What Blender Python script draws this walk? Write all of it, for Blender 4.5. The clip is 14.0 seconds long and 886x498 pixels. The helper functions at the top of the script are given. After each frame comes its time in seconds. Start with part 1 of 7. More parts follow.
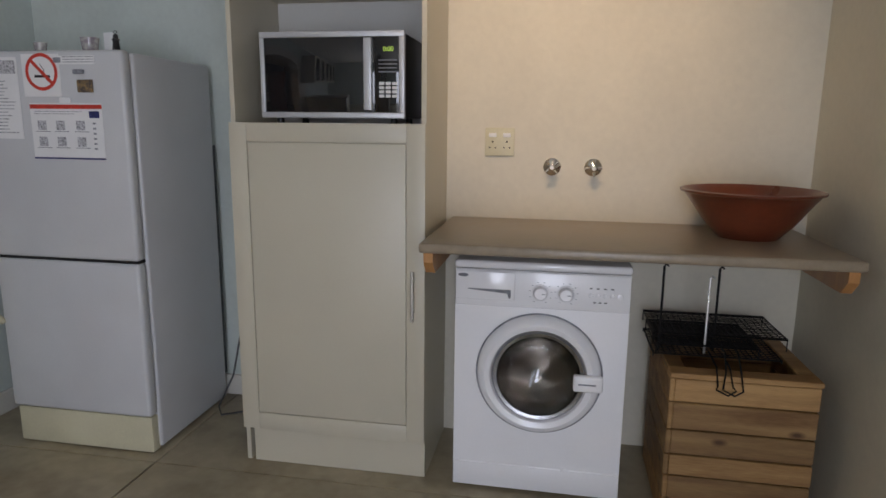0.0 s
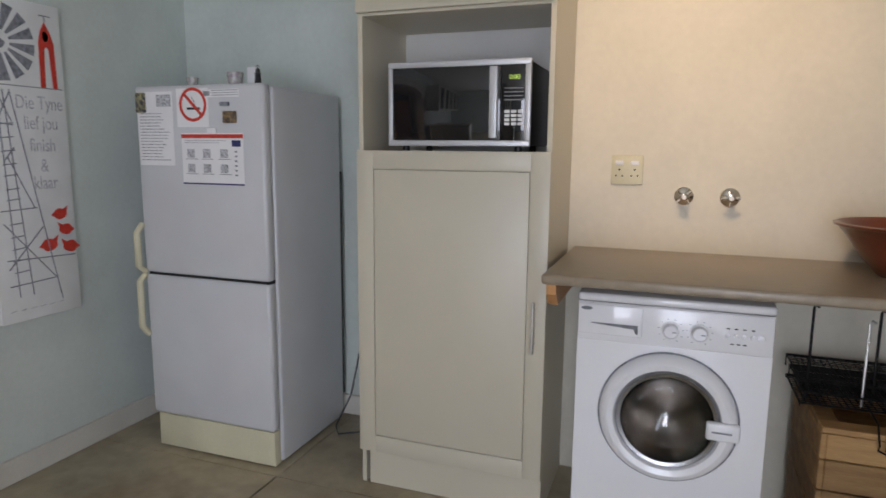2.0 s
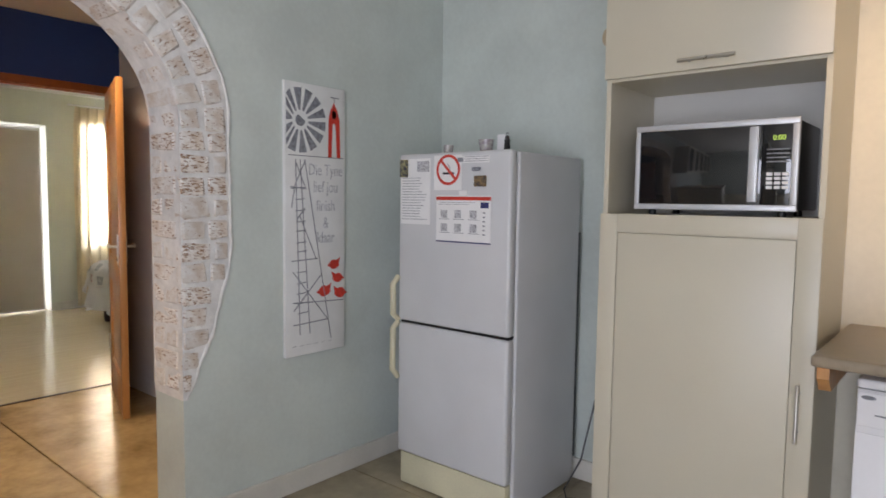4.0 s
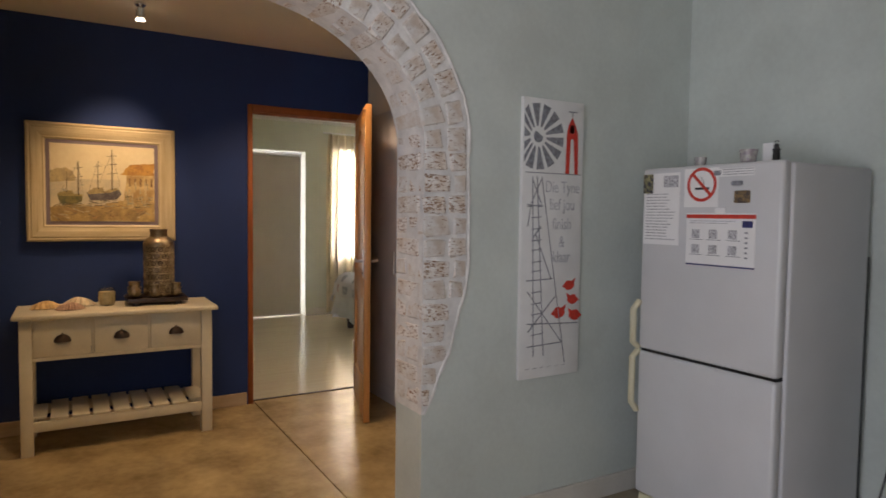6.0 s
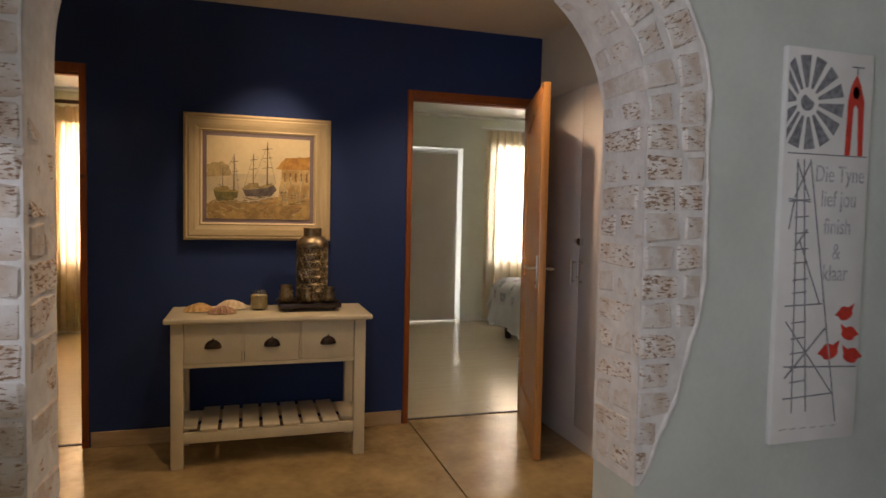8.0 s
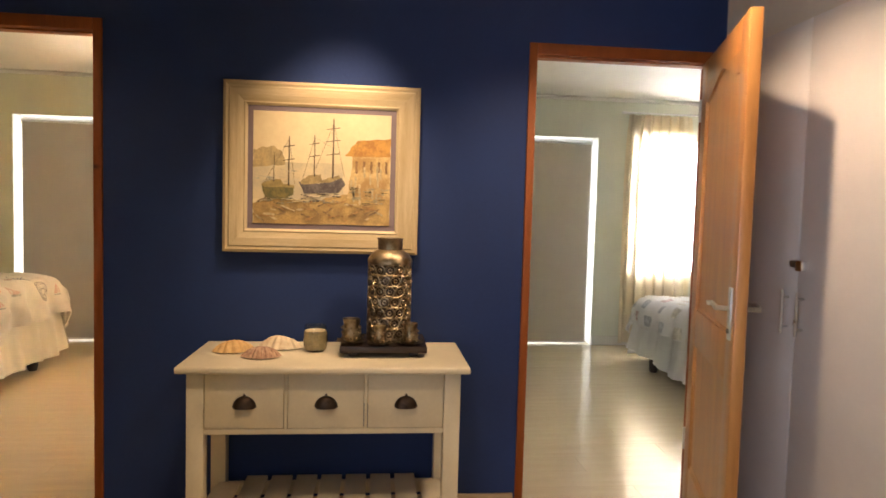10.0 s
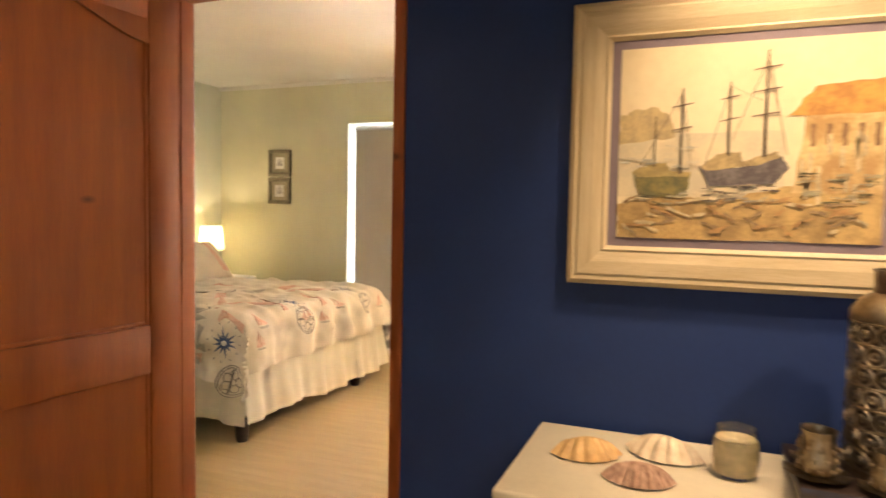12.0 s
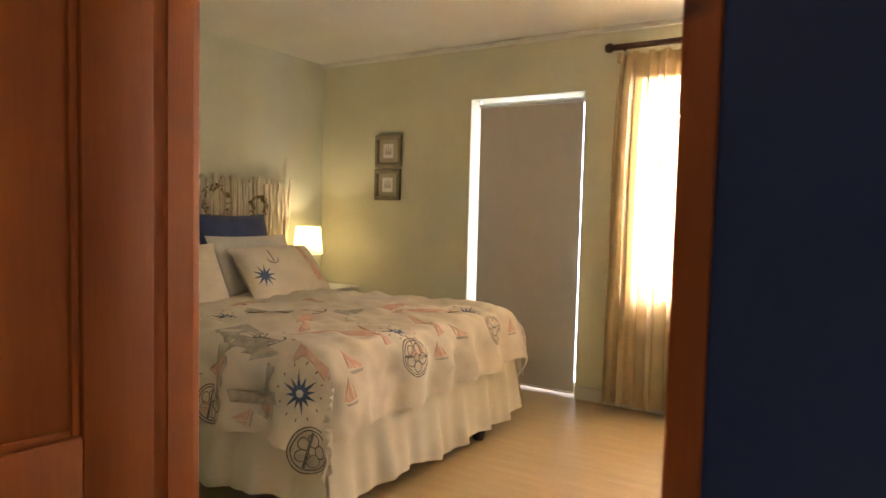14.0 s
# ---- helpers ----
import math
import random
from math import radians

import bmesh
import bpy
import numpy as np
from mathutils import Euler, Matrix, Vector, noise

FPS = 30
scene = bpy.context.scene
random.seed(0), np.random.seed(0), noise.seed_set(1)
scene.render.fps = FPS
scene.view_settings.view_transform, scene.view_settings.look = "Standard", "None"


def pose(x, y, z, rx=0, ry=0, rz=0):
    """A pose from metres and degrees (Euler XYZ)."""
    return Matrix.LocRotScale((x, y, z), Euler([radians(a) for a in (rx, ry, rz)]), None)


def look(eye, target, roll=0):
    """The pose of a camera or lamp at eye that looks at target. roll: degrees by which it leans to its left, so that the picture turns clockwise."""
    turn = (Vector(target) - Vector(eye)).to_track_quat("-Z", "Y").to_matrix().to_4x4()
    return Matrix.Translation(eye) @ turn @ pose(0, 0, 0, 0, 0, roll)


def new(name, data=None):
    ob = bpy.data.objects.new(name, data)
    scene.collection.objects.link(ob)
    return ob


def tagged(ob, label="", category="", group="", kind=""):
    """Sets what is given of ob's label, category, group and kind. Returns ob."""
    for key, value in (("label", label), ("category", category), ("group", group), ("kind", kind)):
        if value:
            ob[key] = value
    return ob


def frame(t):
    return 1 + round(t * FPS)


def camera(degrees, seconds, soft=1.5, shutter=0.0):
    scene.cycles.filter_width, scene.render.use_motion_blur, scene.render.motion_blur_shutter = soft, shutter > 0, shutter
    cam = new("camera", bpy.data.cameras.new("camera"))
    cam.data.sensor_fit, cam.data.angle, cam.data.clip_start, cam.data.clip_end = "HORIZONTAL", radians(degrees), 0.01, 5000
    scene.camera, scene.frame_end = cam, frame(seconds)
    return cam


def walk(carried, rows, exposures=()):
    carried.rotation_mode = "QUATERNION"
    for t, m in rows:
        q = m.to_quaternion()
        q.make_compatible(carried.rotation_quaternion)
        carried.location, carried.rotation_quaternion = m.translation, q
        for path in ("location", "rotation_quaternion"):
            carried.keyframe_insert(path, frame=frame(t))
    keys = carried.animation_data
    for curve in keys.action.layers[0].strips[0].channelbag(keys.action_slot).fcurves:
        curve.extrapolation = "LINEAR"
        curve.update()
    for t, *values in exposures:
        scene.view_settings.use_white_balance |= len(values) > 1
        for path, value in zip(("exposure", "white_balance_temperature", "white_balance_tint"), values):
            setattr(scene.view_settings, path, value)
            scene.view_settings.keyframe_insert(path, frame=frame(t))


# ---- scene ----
cam = camera(69.7, 14.0, soft=1.6, shutter=0.3)
PATH = [
    (0, (0.553, 0.43, 1.269), (0.207, 2.364, 0.894), 0.6),
    (0.5, (0.538, 0.438, 1.262), (0.148, 2.366, 0.903), 0.6),
    (1, (0.526, 0.451, 1.269), (0.066, 2.366, 0.919), 0.6),
    (1.5, (0.517, 0.457, 1.271), (-0.039, 2.35, 0.943), 0.6),
    (2, (0.504, 0.455, 1.282), (-0.176, 2.311, 0.976), 0.5),
    (2.5, (0.494, 0.443, 1.287), (-0.334, 2.243, 1.012), 0.6),
    (3, (0.48, 0.423, 1.298), (-0.501, 2.149, 1.056), 0.5),
    (3.5, (0.471, 0.405, 1.312), (-0.671, 2.034, 1.111), 0.6),
    (4, (0.466, 0.397, 1.313), (-0.822, 1.919, 1.166), 0.8),
    (4.2, (0.452, 0.388, 1.318), (-0.878, 1.876, 1.183), 0.7),
    (6.5, (0.216, 0.412, 1.317), (-1.579, 1.287, 1.213), 0.9),
    (7, (0.065, 0.398, 1.32), (-1.778, 1.167, 1.216), 1.0),
    (7.5, (-0.084, 0.405, 1.303), (-1.961, 1.088, 1.199), 1.2),
    (8, (-0.313, 0.526, 1.298), (-2.221, 1.115, 1.193), 1.2),
    (8.2, (-0.41, 0.612, 1.299), (-2.338, 1.131, 1.189), 1.5),
    (10.3, (-1.581, 0.827, 1.322), (-3.574, 0.959, 1.209), 1.5),
    (10.5, (-1.688, 0.801, 1.318), (-3.684, 0.869, 1.206), 1.5),
    (11, (-1.949, 0.706, 1.318), (-3.945, 0.63, 1.207), 1.6),
    (11.5, (-2.228, 0.607, 1.314), (-4.195, 0.265, 1.194), 1.3),
    (12, (-2.484, 0.488, 1.31), (-4.343, -0.24, 1.194), 1.1),
    (12.5, (-2.708, 0.27, 1.281), (-4.478, -0.654, 1.166), 1.3),
    (13, (-2.954, 0.096, 1.261), (-4.693, -0.886, 1.149), 1.6),
    (13.5, (-3.279, -0.041, 1.286), (-4.999, -1.054, 1.171), 1.4),
    (14, (-3.533, -0.207, 1.271), (-5.239, -1.244, 1.156), 1.4),
]
EXPO = [(0, -0.46, 6600, 23), (1.5, -0.26, 6600, 23), (3, 0.09, 6500, 23), (4, 0.13, 6750, 24), (6.5, -0.54, 7000, 26), (8.2, -0.66, 7000, 26), (10.3, 0.42, 6600, 24), (11.4, 0.44, 6600, 24), (12, 0.66, 6500, 24), (12.5, 0.58, 6500, 24), (13.2, 0.42, 6500, 24), (14, -0.02, 6500, 24)]
walk(cam, [(t, look(eye, target, roll)) for t, eye, target, roll in PATH], EXPO)

# ---- plan ----
KW = -1.885                      # kitchen face of the arched wall
AW = -2.115                      # its hall face
BLUE = -4.183                    # blue wall
BB = -4.268                       # its bedroom face
FAR = -7.835                     # far wall of both bedrooms
BACK, BACK2 = 3.15, 2.99         # kitchen wall behind the fridge, and behind the shelf
KR = 1.475                       # kitchen right wall
KS = -2.75                       # kitchen far side
HR, HL = 2.373, -2.2             # hall ends
HC, KC, BC = 2.47, 2.66, 2.54    # ceilings
LS, LN = -4.10, 0.44             # left bedroom
RS, RN = 0.56, 5.25              # right bedroom
A0, A1, SPR, RISE = 0.065, 1.612, 1.58, 0.56   # arch jambs, springing and rise
DL0, DL1 = -1.165, -0.337         # left doorway
DR0, DR1 = 1.507, 2.307          # right doorway
DH = 2.02
FZ = -0.025                      # level of all floors

# ---- world, sun, large lights ----
world = bpy.data.worlds.new("sky")
scene.world = world
world.use_nodes = True
wn = world.node_tree.nodes
sky = wn.new("ShaderNodeTexSky")
sky.sky_type = "NISHITA"
sky.sun_disc = False
sky.sun_elevation, sky.sun_rotation = radians(48), radians(20)
world.node_tree.links.new(sky.outputs[0], wn["Background"].inputs[0])
wn["Background"].inputs[1].default_value = 0.1


def lamp(name, kind, m, energy, color, size=0.1, size_y=None, angle=None, blend=0.5):
    data = bpy.data.lights.new(name, kind)
    data.energy, data.color = energy, color
    if kind == "AREA":
        data.size = size
        if size_y:
            data.shape, data.size_y = "RECTANGLE", size_y
    elif kind == "SUN":
        data.angle = radians(angle)
    else:
        data.shadow_soft_size = size
        if kind == "SPOT":
            data.spot_size, data.spot_blend = radians(angle), blend
    ob = new(name, data)
    ob.matrix_world = m
    return ob


SKYBLUE, DAY, COOL, WARM, LAMPY = (0.76, 0.88, 1.0), (1.0, 0.97, 0.93), (0.86, 0.94, 1.0), (1.0, 0.76, 0.46), (1.0, 0.82, 0.45)
lamp("sun", "SUN", look((6, 14, 16), (0, 0, 0)), 3.0, (1.0, 0.95, 0.88), angle=0.5)
# daylight in the openings
lamp("daylight_kitchen", "AREA", look((KR + 0.14, -1.2, 1.05), (-5, -1.2, 1.05)), 50, SKYBLUE, 1.98, 2.08)
lamp("daylight_kitchen_end", "AREA", look((0.75, KS - 0.1, 1.04), (0.75, 5, 1.04)), 78, SKYBLUE, 1.08, 2.06)
lamp("daylight_left_window", "AREA", look((FAR - 0.22, -0.6, 1.445), (0, -0.6, 1.445)), 1050, DAY, 1.36, 1.36)
lamp("daylight_left_door", "AREA", look((FAR - 0.26, -2.15, 1.067), (0, -2.15, 1.067)), 34, COOL, 0.88, 2.13)
lamp("daylight_right_window", "AREA", look((FAR - 0.22, 4.2, 1.445), (0, 4.2, 1.445)), 470, COOL, 1.36, 1.36)
lamp("daylight_right_door", "AREA", look((FAR - 0.26, 2.64, 1.067), (0, 2.64, 1.067)), 34, COOL, 0.88, 2.13)
# lamps of the house, with two added ceiling fills in the hall
# the last two places are added, to go with the fill lamps
SPOTS = [(-3.62, 0.76), (-3.35, 1.67), (-3.35, -0.55), (-2.55, 0.6)]
lamp("spot_picture", "SPOT", look((-3.64, 0.755, HC - 0.115), (-4.19, 0.62, 1.34)), 59, WARM, 0.06, angle=62, blend=1.0)
lamp("spot_door", "SPOT", look((-3.35, 1.67, HC - 0.03), (-3.35, 1.67, 0)), 60, WARM, 0.03, angle=125, blend=0.6)
# added fill for the door leaf and the floor at the left
lamp("spot_left", "SPOT", look((-3.35, -0.55, HC - 0.03), (-3.35, -0.55, 0)), 9, WARM, 0.03, angle=125, blend=0.6)
# added fill that brightens the hall floor
lamp("spot_middle", "SPOT", look((-2.55, 0.6, HC - 0.03), (-2.55, 0.6, 0)), 46, WARM, 0.03, angle=95, blend=0.6)
lamp("spot_kitchen", "SPOT", look((0.45, 1.45, KC - 0.03), (0.62, 2.97, 1.60)), 92, (1.0, 0.74, 0.42), 0.04, angle=54, blend=1.0)


# ---- materials ----
def mat(name, color, rough=0.6, metal=0.0, vary=0.06, scale=6.0, fine=90.0, bump=0.1, color2=None, spread=0.5, coat=0.0, sheen=0.0, random_obj=0.0, stretch=None, rvary=0.08):
    m = bpy.data.materials.new(name)
    m.use_nodes = True
    nt = m.node_tree
    n, l = nt.nodes, nt.links
    b = n["Principled BSDF"]
    tc = n.new("ShaderNodeTexCoord")
    src = tc.outputs["Object"]
    if stretch:
        mp = n.new("ShaderNodeMapping")
        mp.inputs["Scale"].default_value = stretch
        l.new(src, mp.inputs[0])
        src = mp.outputs[0]
    big, small = n.new("ShaderNodeTexNoise"), n.new("ShaderNodeTexNoise")
    for tex, sc, det in ((big, scale, 4), (small, fine, 3)):
        tex.inputs["Scale"].default_value, tex.inputs["Detail"].default_value = sc, det
        l.new(src, tex.inputs["Vector"])
    add = n.new("ShaderNodeMath")
    add.operation = "MULTIPLY_ADD"
    l.new(small.outputs[0], add.inputs[0])
    add.inputs[1].default_value = 0.35
    l.new(big.outputs[0], add.inputs[2])
    ramp = n.new("ShaderNodeValToRGB")
    c2 = color2 or tuple(max(0, c * (1 - 2.2 * vary)) for c in color)
    c1 = color if color2 else tuple(min(1, c * (1 + vary)) for c in color)
    ramp.color_ramp.elements[0].position, ramp.color_ramp.elements[0].color = 0.675 - spread * 0.4, (*c2, 1)
    ramp.color_ramp.elements[1].position, ramp.color_ramp.elements[1].color = 0.675 + spread * 0.4, (*c1, 1)
    l.new(add.outputs[0], ramp.inputs[0])
    out = ramp.outputs[0]
    if random_obj:
        oi, hs = n.new("ShaderNodeObjectInfo"), n.new("ShaderNodeHueSaturation")
        mr = n.new("ShaderNodeMapRange")
        mr.inputs[3].default_value, mr.inputs[4].default_value = 1 - random_obj, 1 + random_obj
        l.new(oi.outputs["Random"], mr.inputs[0])
        l.new(mr.outputs[0], hs.inputs["Value"])
        l.new(out, hs.inputs["Color"])
        out = hs.outputs[0]
    l.new(out, b.inputs["Base Color"])
    rr = n.new("ShaderNodeMapRange")
    rr.inputs[3].default_value, rr.inputs[4].default_value = max(0.02, rough - rvary), min(1, rough + rvary)
    l.new(big.outputs[0], rr.inputs[0])
    l.new(rr.outputs[0], b.inputs["Roughness"])
    b.inputs["Metallic"].default_value = metal
    b.inputs["Coat Weight"].default_value = coat
    b.inputs["Sheen Weight"].default_value = sheen
    if bump:
        bp = n.new("ShaderNodeBump")
        bp.inputs["Strength"].default_value, bp.inputs["Distance"].default_value = bump, 0.004
        l.new(add.outputs[0], bp.inputs["Height"])
        l.new(bp.outputs[0], b.inputs["Normal"])
    return m


def wood(name, dark, light, scale=(1.2, 16, 16), rough=0.45, coat=0.1, random_obj=0.12, knots=False, bump=0.12):
    m = mat(name, light, rough, 0, scale=2.2, fine=30, bump=bump, color2=dark, spread=0.55, coat=coat, random_obj=random_obj, stretch=scale)
    if knots:
        nt = m.node_tree
        n, l = nt.nodes, nt.links
        b = n["Principled BSDF"]
        old = b.inputs["Base Color"].links[0].from_socket
        tc, vo, rp, mx = n.new("ShaderNodeTexCoord"), n.new("ShaderNodeTexVoronoi"), n.new("ShaderNodeValToRGB"), n.new("ShaderNodeMix")
        mp = n.new("ShaderNodeMapping")
        mp.inputs["Scale"].default_value = (3.2, 3.2, 6.5)
        l.new(tc.outputs["Object"], mp.inputs[0])
        l.new(mp.outputs[0], vo.inputs["Vector"])
        vo.inputs["Scale"].default_value = 1.0
        rp.color_ramp.elements[0].position, rp.color_ramp.elements[1].position = 0.03, 0.10
        mx.data_type = "RGBA"
        l.new(vo.outputs["Distance"], rp.inputs[0])
        l.new(rp.outputs[0], mx.inputs["Factor"])
        mx.inputs["A"].default_value = (dark[0] * 0.4, dark[1] * 0.35, dark[2] * 0.35, 1)
        l.new(old, mx.inputs["B"])
        l.new(mx.outputs["Result"], b.inputs["Base Color"])
    return m


def glass(name, color=(1, 1, 1), rough=0.02, ior=1.45):
    m = bpy.data.materials.new(name)
    m.use_nodes = True
    b = m.node_tree.nodes["Principled BSDF"]
    b.inputs["Base Color"].default_value = (*color, 1)
    b.inputs["Transmission Weight"].default_value = 1
    b.inputs["Roughness"].default_value, b.inputs["IOR"].default_value = rough, ior
    return m


def glow(name, color, strength):
    m = bpy.data.materials.new(name)
    m.use_nodes = True
    b = m.node_tree.nodes["Principled BSDF"]
    b.inputs["Base Color"].default_value = (*color, 1)
    b.inputs["Emission Color"].default_value = (*color, 1)
    b.inputs["Emission Strength"].default_value = strength
    return m


def cloth(name, color, through_part=0.4, vary=0.05, **kw):
    """Cloth that lets part of the light through."""
    m = mat(name, color, 0.9, vary=vary, bump=0.2, sheen=0.2, **kw)
    nt = m.node_tree
    n, l = nt.nodes, nt.links
    b = n["Principled BSDF"]
    tr, mx = n.new("ShaderNodeBsdfTranslucent"), n.new("ShaderNodeMixShader")
    l.new(b.inputs["Base Color"].links[0].from_socket, tr.inputs[0])
    mx.inputs[0].default_value = through_part
    l.new(b.outputs[0], mx.inputs[1])
    l.new(tr.outputs[0], mx.inputs[2])
    l.new(mx.outputs[0], n["Material Output"].inputs[0])
    return m


MINT = mat("mint_plaster", (0.60, 0.66, 0.625), 0.72, vary=0.045, scale=3.0, fine=50, bump=0.28)
CREAM = mat("cream_plaster", (0.70, 0.655, 0.54), 0.55, vary=0.04, scale=2.2, fine=45, bump=0.25)
BLUEP = mat("navy_plaster", (0.009, 0.034, 0.145), 0.72, vary=0.07, scale=2.5, fine=70, bump=0.22)
SAGE = mat("sage_plaster", (0.68, 0.67, 0.51), 0.75, vary=0.03, scale=2.5, fine=60, bump=0.14)
SAGE2 = mat("pale_sage_plaster", (0.66, 0.68, 0.58), 0.75, vary=0.03, scale=2.5, fine=60, bump=0.14)
CEIL = mat("ceiling_paint", (0.78, 0.77, 0.73), 0.8, vary=0.02, scale=2, fine=40, bump=0.08)
CREAMCEIL = mat("cream_ceiling_paint", (0.72, 0.68, 0.58), 0.8, vary=0.02, scale=2, fine=40, bump=0.08)
HALLW = mat("hall_white_plaster", (0.72, 0.68, 0.58), 0.7, vary=0.03, scale=2.5, fine=60, bump=0.14)
# the hall lamps' warm light is mixed into this cement colour
SCREED = mat("polished_cement_lamplit", (0.56, 0.41, 0.20), 0.22, color2=(0.27, 0.185, 0.085), scale=3.6, fine=24, spread=0.62, bump=0.03, rvary=0.10)
# the same cement, coloured greyer for the kitchen's light, with dark stains
CEMENT = mat("cement_floor_daylit", (0.50, 0.43, 0.30), 0.34, color2=(0.23, 0.185, 0.115), scale=2.6, fine=20, spread=0.66, bump=0.05, rvary=0.10)
TINTED = mat("tinted_cupboard_glass", (0.02, 0.02, 0.021), 0.22, vary=0.1, bump=0.0)
LAM = wood("pale_laminate", (0.36, 0.265, 0.145), (0.45, 0.34, 0.195), (9, 1.0, 8), 0.34, 0.15, 0.03, bump=0.02)
LAMG = wood("grey_laminate", (0.53, 0.46, 0.32), (0.58, 0.51, 0.36), (9, 1.0, 8), 0.22, 0.2, 0.02, bump=0.015)
MERANTI = wood("varnished_hardwood", (0.225, 0.054, 0.0055), (0.325, 0.086, 0.0085), (7, 7, 0.6), 0.58, 0.0, 0.05, knots=True)
OAKW = wood("varnished_pine", (0.40, 0.17, 0.05), (0.58, 0.28, 0.09), (10, 10, 0.9), 0.36, 0.3, 0.05)
LIMEW = mat("limewash", (0.77, 0.76, 0.74), 0.85, vary=0.08, scale=14, fine=60, bump=0.9)
BASEB = mat("painted_skirting", (0.68, 0.66, 0.60), 0.5, vary=0.05, scale=5, bump=0.05)
WOODBASE = wood("limed_skirting", (0.42, 0.30, 0.17), (0.60, 0.46, 0.30), (10, 1.2, 10), 0.5)
WHITEM = mat("white_enamel", (0.90, 0.90, 0.92), 0.2, vary=0.012, scale=3, bump=0.015, coat=0.3)
FRIDGEW = mat("aged_white_enamel", (0.60, 0.61, 0.625), 0.33, vary=0.03, scale=3, fine=160, bump=0.04)
IVORY = mat("yellowed_plastic", (0.66, 0.62, 0.44), 0.4, vary=0.05, scale=4, bump=0.02)
CABP = mat("ivory_lacquer", (0.60, 0.555, 0.44), 0.36, vary=0.015, scale=3, fine=120, bump=0.03)
CABIN = mat("white_melamine", (0.66, 0.65, 0.62), 0.5, vary=0.015, scale=3, bump=0.02)
STEEL = mat("brushed_steel", (0.62, 0.61, 0.58), 0.3, 1.0, vary=0.05, scale=20, bump=0.03)
SILVER = mat("silver_plastic", (0.60, 0.61, 0.63), 0.42, 0.35, vary=0.02, bump=0.01)
CHROME = mat("chrome", (0.80, 0.80, 0.80), 0.08, 1.0, vary=0.02, bump=0.0, rvary=0.03)
TAUPE = mat("taupe_laminate_top", (0.33, 0.265, 0.19), 0.32, vary=0.06, scale=30, fine=200, bump=0.03)
BLACKP = mat("black_plastic", (0.012, 0.012, 0.013), 0.35, vary=0.1, bump=0.03)
DARKGLASS = mat("dark_glass", (0.012, 0.012, 0.013), 0.05, vary=0.02, bump=0.0, rvary=0.02, coat=0.25)
DARKGLASS.node_tree.nodes["Principled BSDF"].inputs["Specular IOR Level"].default_value = 0.5
CONSOLE = mat("cream_painted_wood", (0.70, 0.63, 0.46), 0.45, vary=0.04, scale=7, fine=80, bump=0.08, stretch=(1, 1, 1))
BRONZE = mat("dark_bronze", (0.07, 0.045, 0.03), 0.4, 0.8, vary=0.2, scale=40, bump=0.1)
WHITEP = mat("white_paper", (0.80, 0.80, 0.80), 0.7, vary=0.02, bump=0.02)
GREYINK = mat("grey_ink", (0.25, 0.26, 0.29), 0.8, vary=0.2, scale=60, bump=0)
BLACKINK = mat("black_ink", (0.03, 0.03, 0.035), 0.8, vary=0.2, scale=60, bump=0)
REDINK = mat("red_paint", (0.62, 0.045, 0.025), 0.65, vary=0.1, scale=60, bump=0.02)


# ---- mesh helpers ----
def box(bm, x0, x1, y0, y1, z0, z1, bevel=0.0, seg=2, m=None):
    r = bmesh.ops.create_cube(bm, size=1)
    vs = r["verts"]
    for v in vs:
        v.co = Vector((x0 + (v.co.x + 0.5) * (x1 - x0), y0 + (v.co.y + 0.5) * (y1 - y0), z0 + (v.co.z + 0.5) * (z1 - z0)))
    if bevel:
        es = {e for v in vs for e in v.link_edges}
        r = bmesh.ops.bevel(bm, geom=list(es), offset=bevel, segments=seg, profile=0.5, affect="EDGES")
        vs = r["verts"]
    if m is not None:
        bmesh.ops.transform(bm, matrix=m, verts=list(vs))
    return vs


def lathe(bm, prof, n=32, m=None, closed=False):
    """Turn a profile of (r, z) about z."""
    rings = []
    for r, z in prof:
        rings.append([bm.verts.new((r * math.cos(2 * math.pi * i / n), r * math.sin(2 * math.pi * i / n), z)) for i in range(n)])
    pairs = list(zip(rings, rings[1:])) + ([(rings[-1], rings[0])] if closed else [])
    for a, b in pairs:
        for i in range(n):
            bm.faces.new((a[i], a[(i + 1) % n], b[(i + 1) % n], b[i]))
    if not closed:
        for ring, r in ((rings[0], prof[0][0]), (rings[-1], prof[-1][0])):
            if r > 1e-6:
                bm.faces.new(ring)
    vs = [v for ring in rings for v in ring]
    if m is not None:
        bmesh.ops.transform(bm, matrix=m, verts=vs)
    return vs


def tube(bm, pts, r=0.005, n=8, cap=True):
    """A round bar along points; r may be a list."""
    pts = [Vector(p) for p in pts]
    rings = []
    up = None
    for i, p in enumerate(pts):
        d = (pts[min(i + 1, len(pts) - 1)] - pts[max(i - 1, 0)]).normalized()
        if up is None:
            up = d.orthogonal().normalized()
        up = (up - d * up.dot(d)).normalized()
        side = d.cross(up)
        rad = r[i] if isinstance(r, (list, tuple)) else r
        rings.append([bm.verts.new(p + (up * math.cos(2 * math.pi * k / n) + side * math.sin(2 * math.pi * k / n)) * rad) for k in range(n)])
    for a, b in zip(rings, rings[1:]):
        for k in range(n):
            bm.faces.new((a[k], a[(k + 1) % n], b[(k + 1) % n], b[k]))
    if cap:
        bm.faces.new(rings[0][::-1])
        bm.faces.new(rings[-1])
    return [v for ring in rings for v in ring]


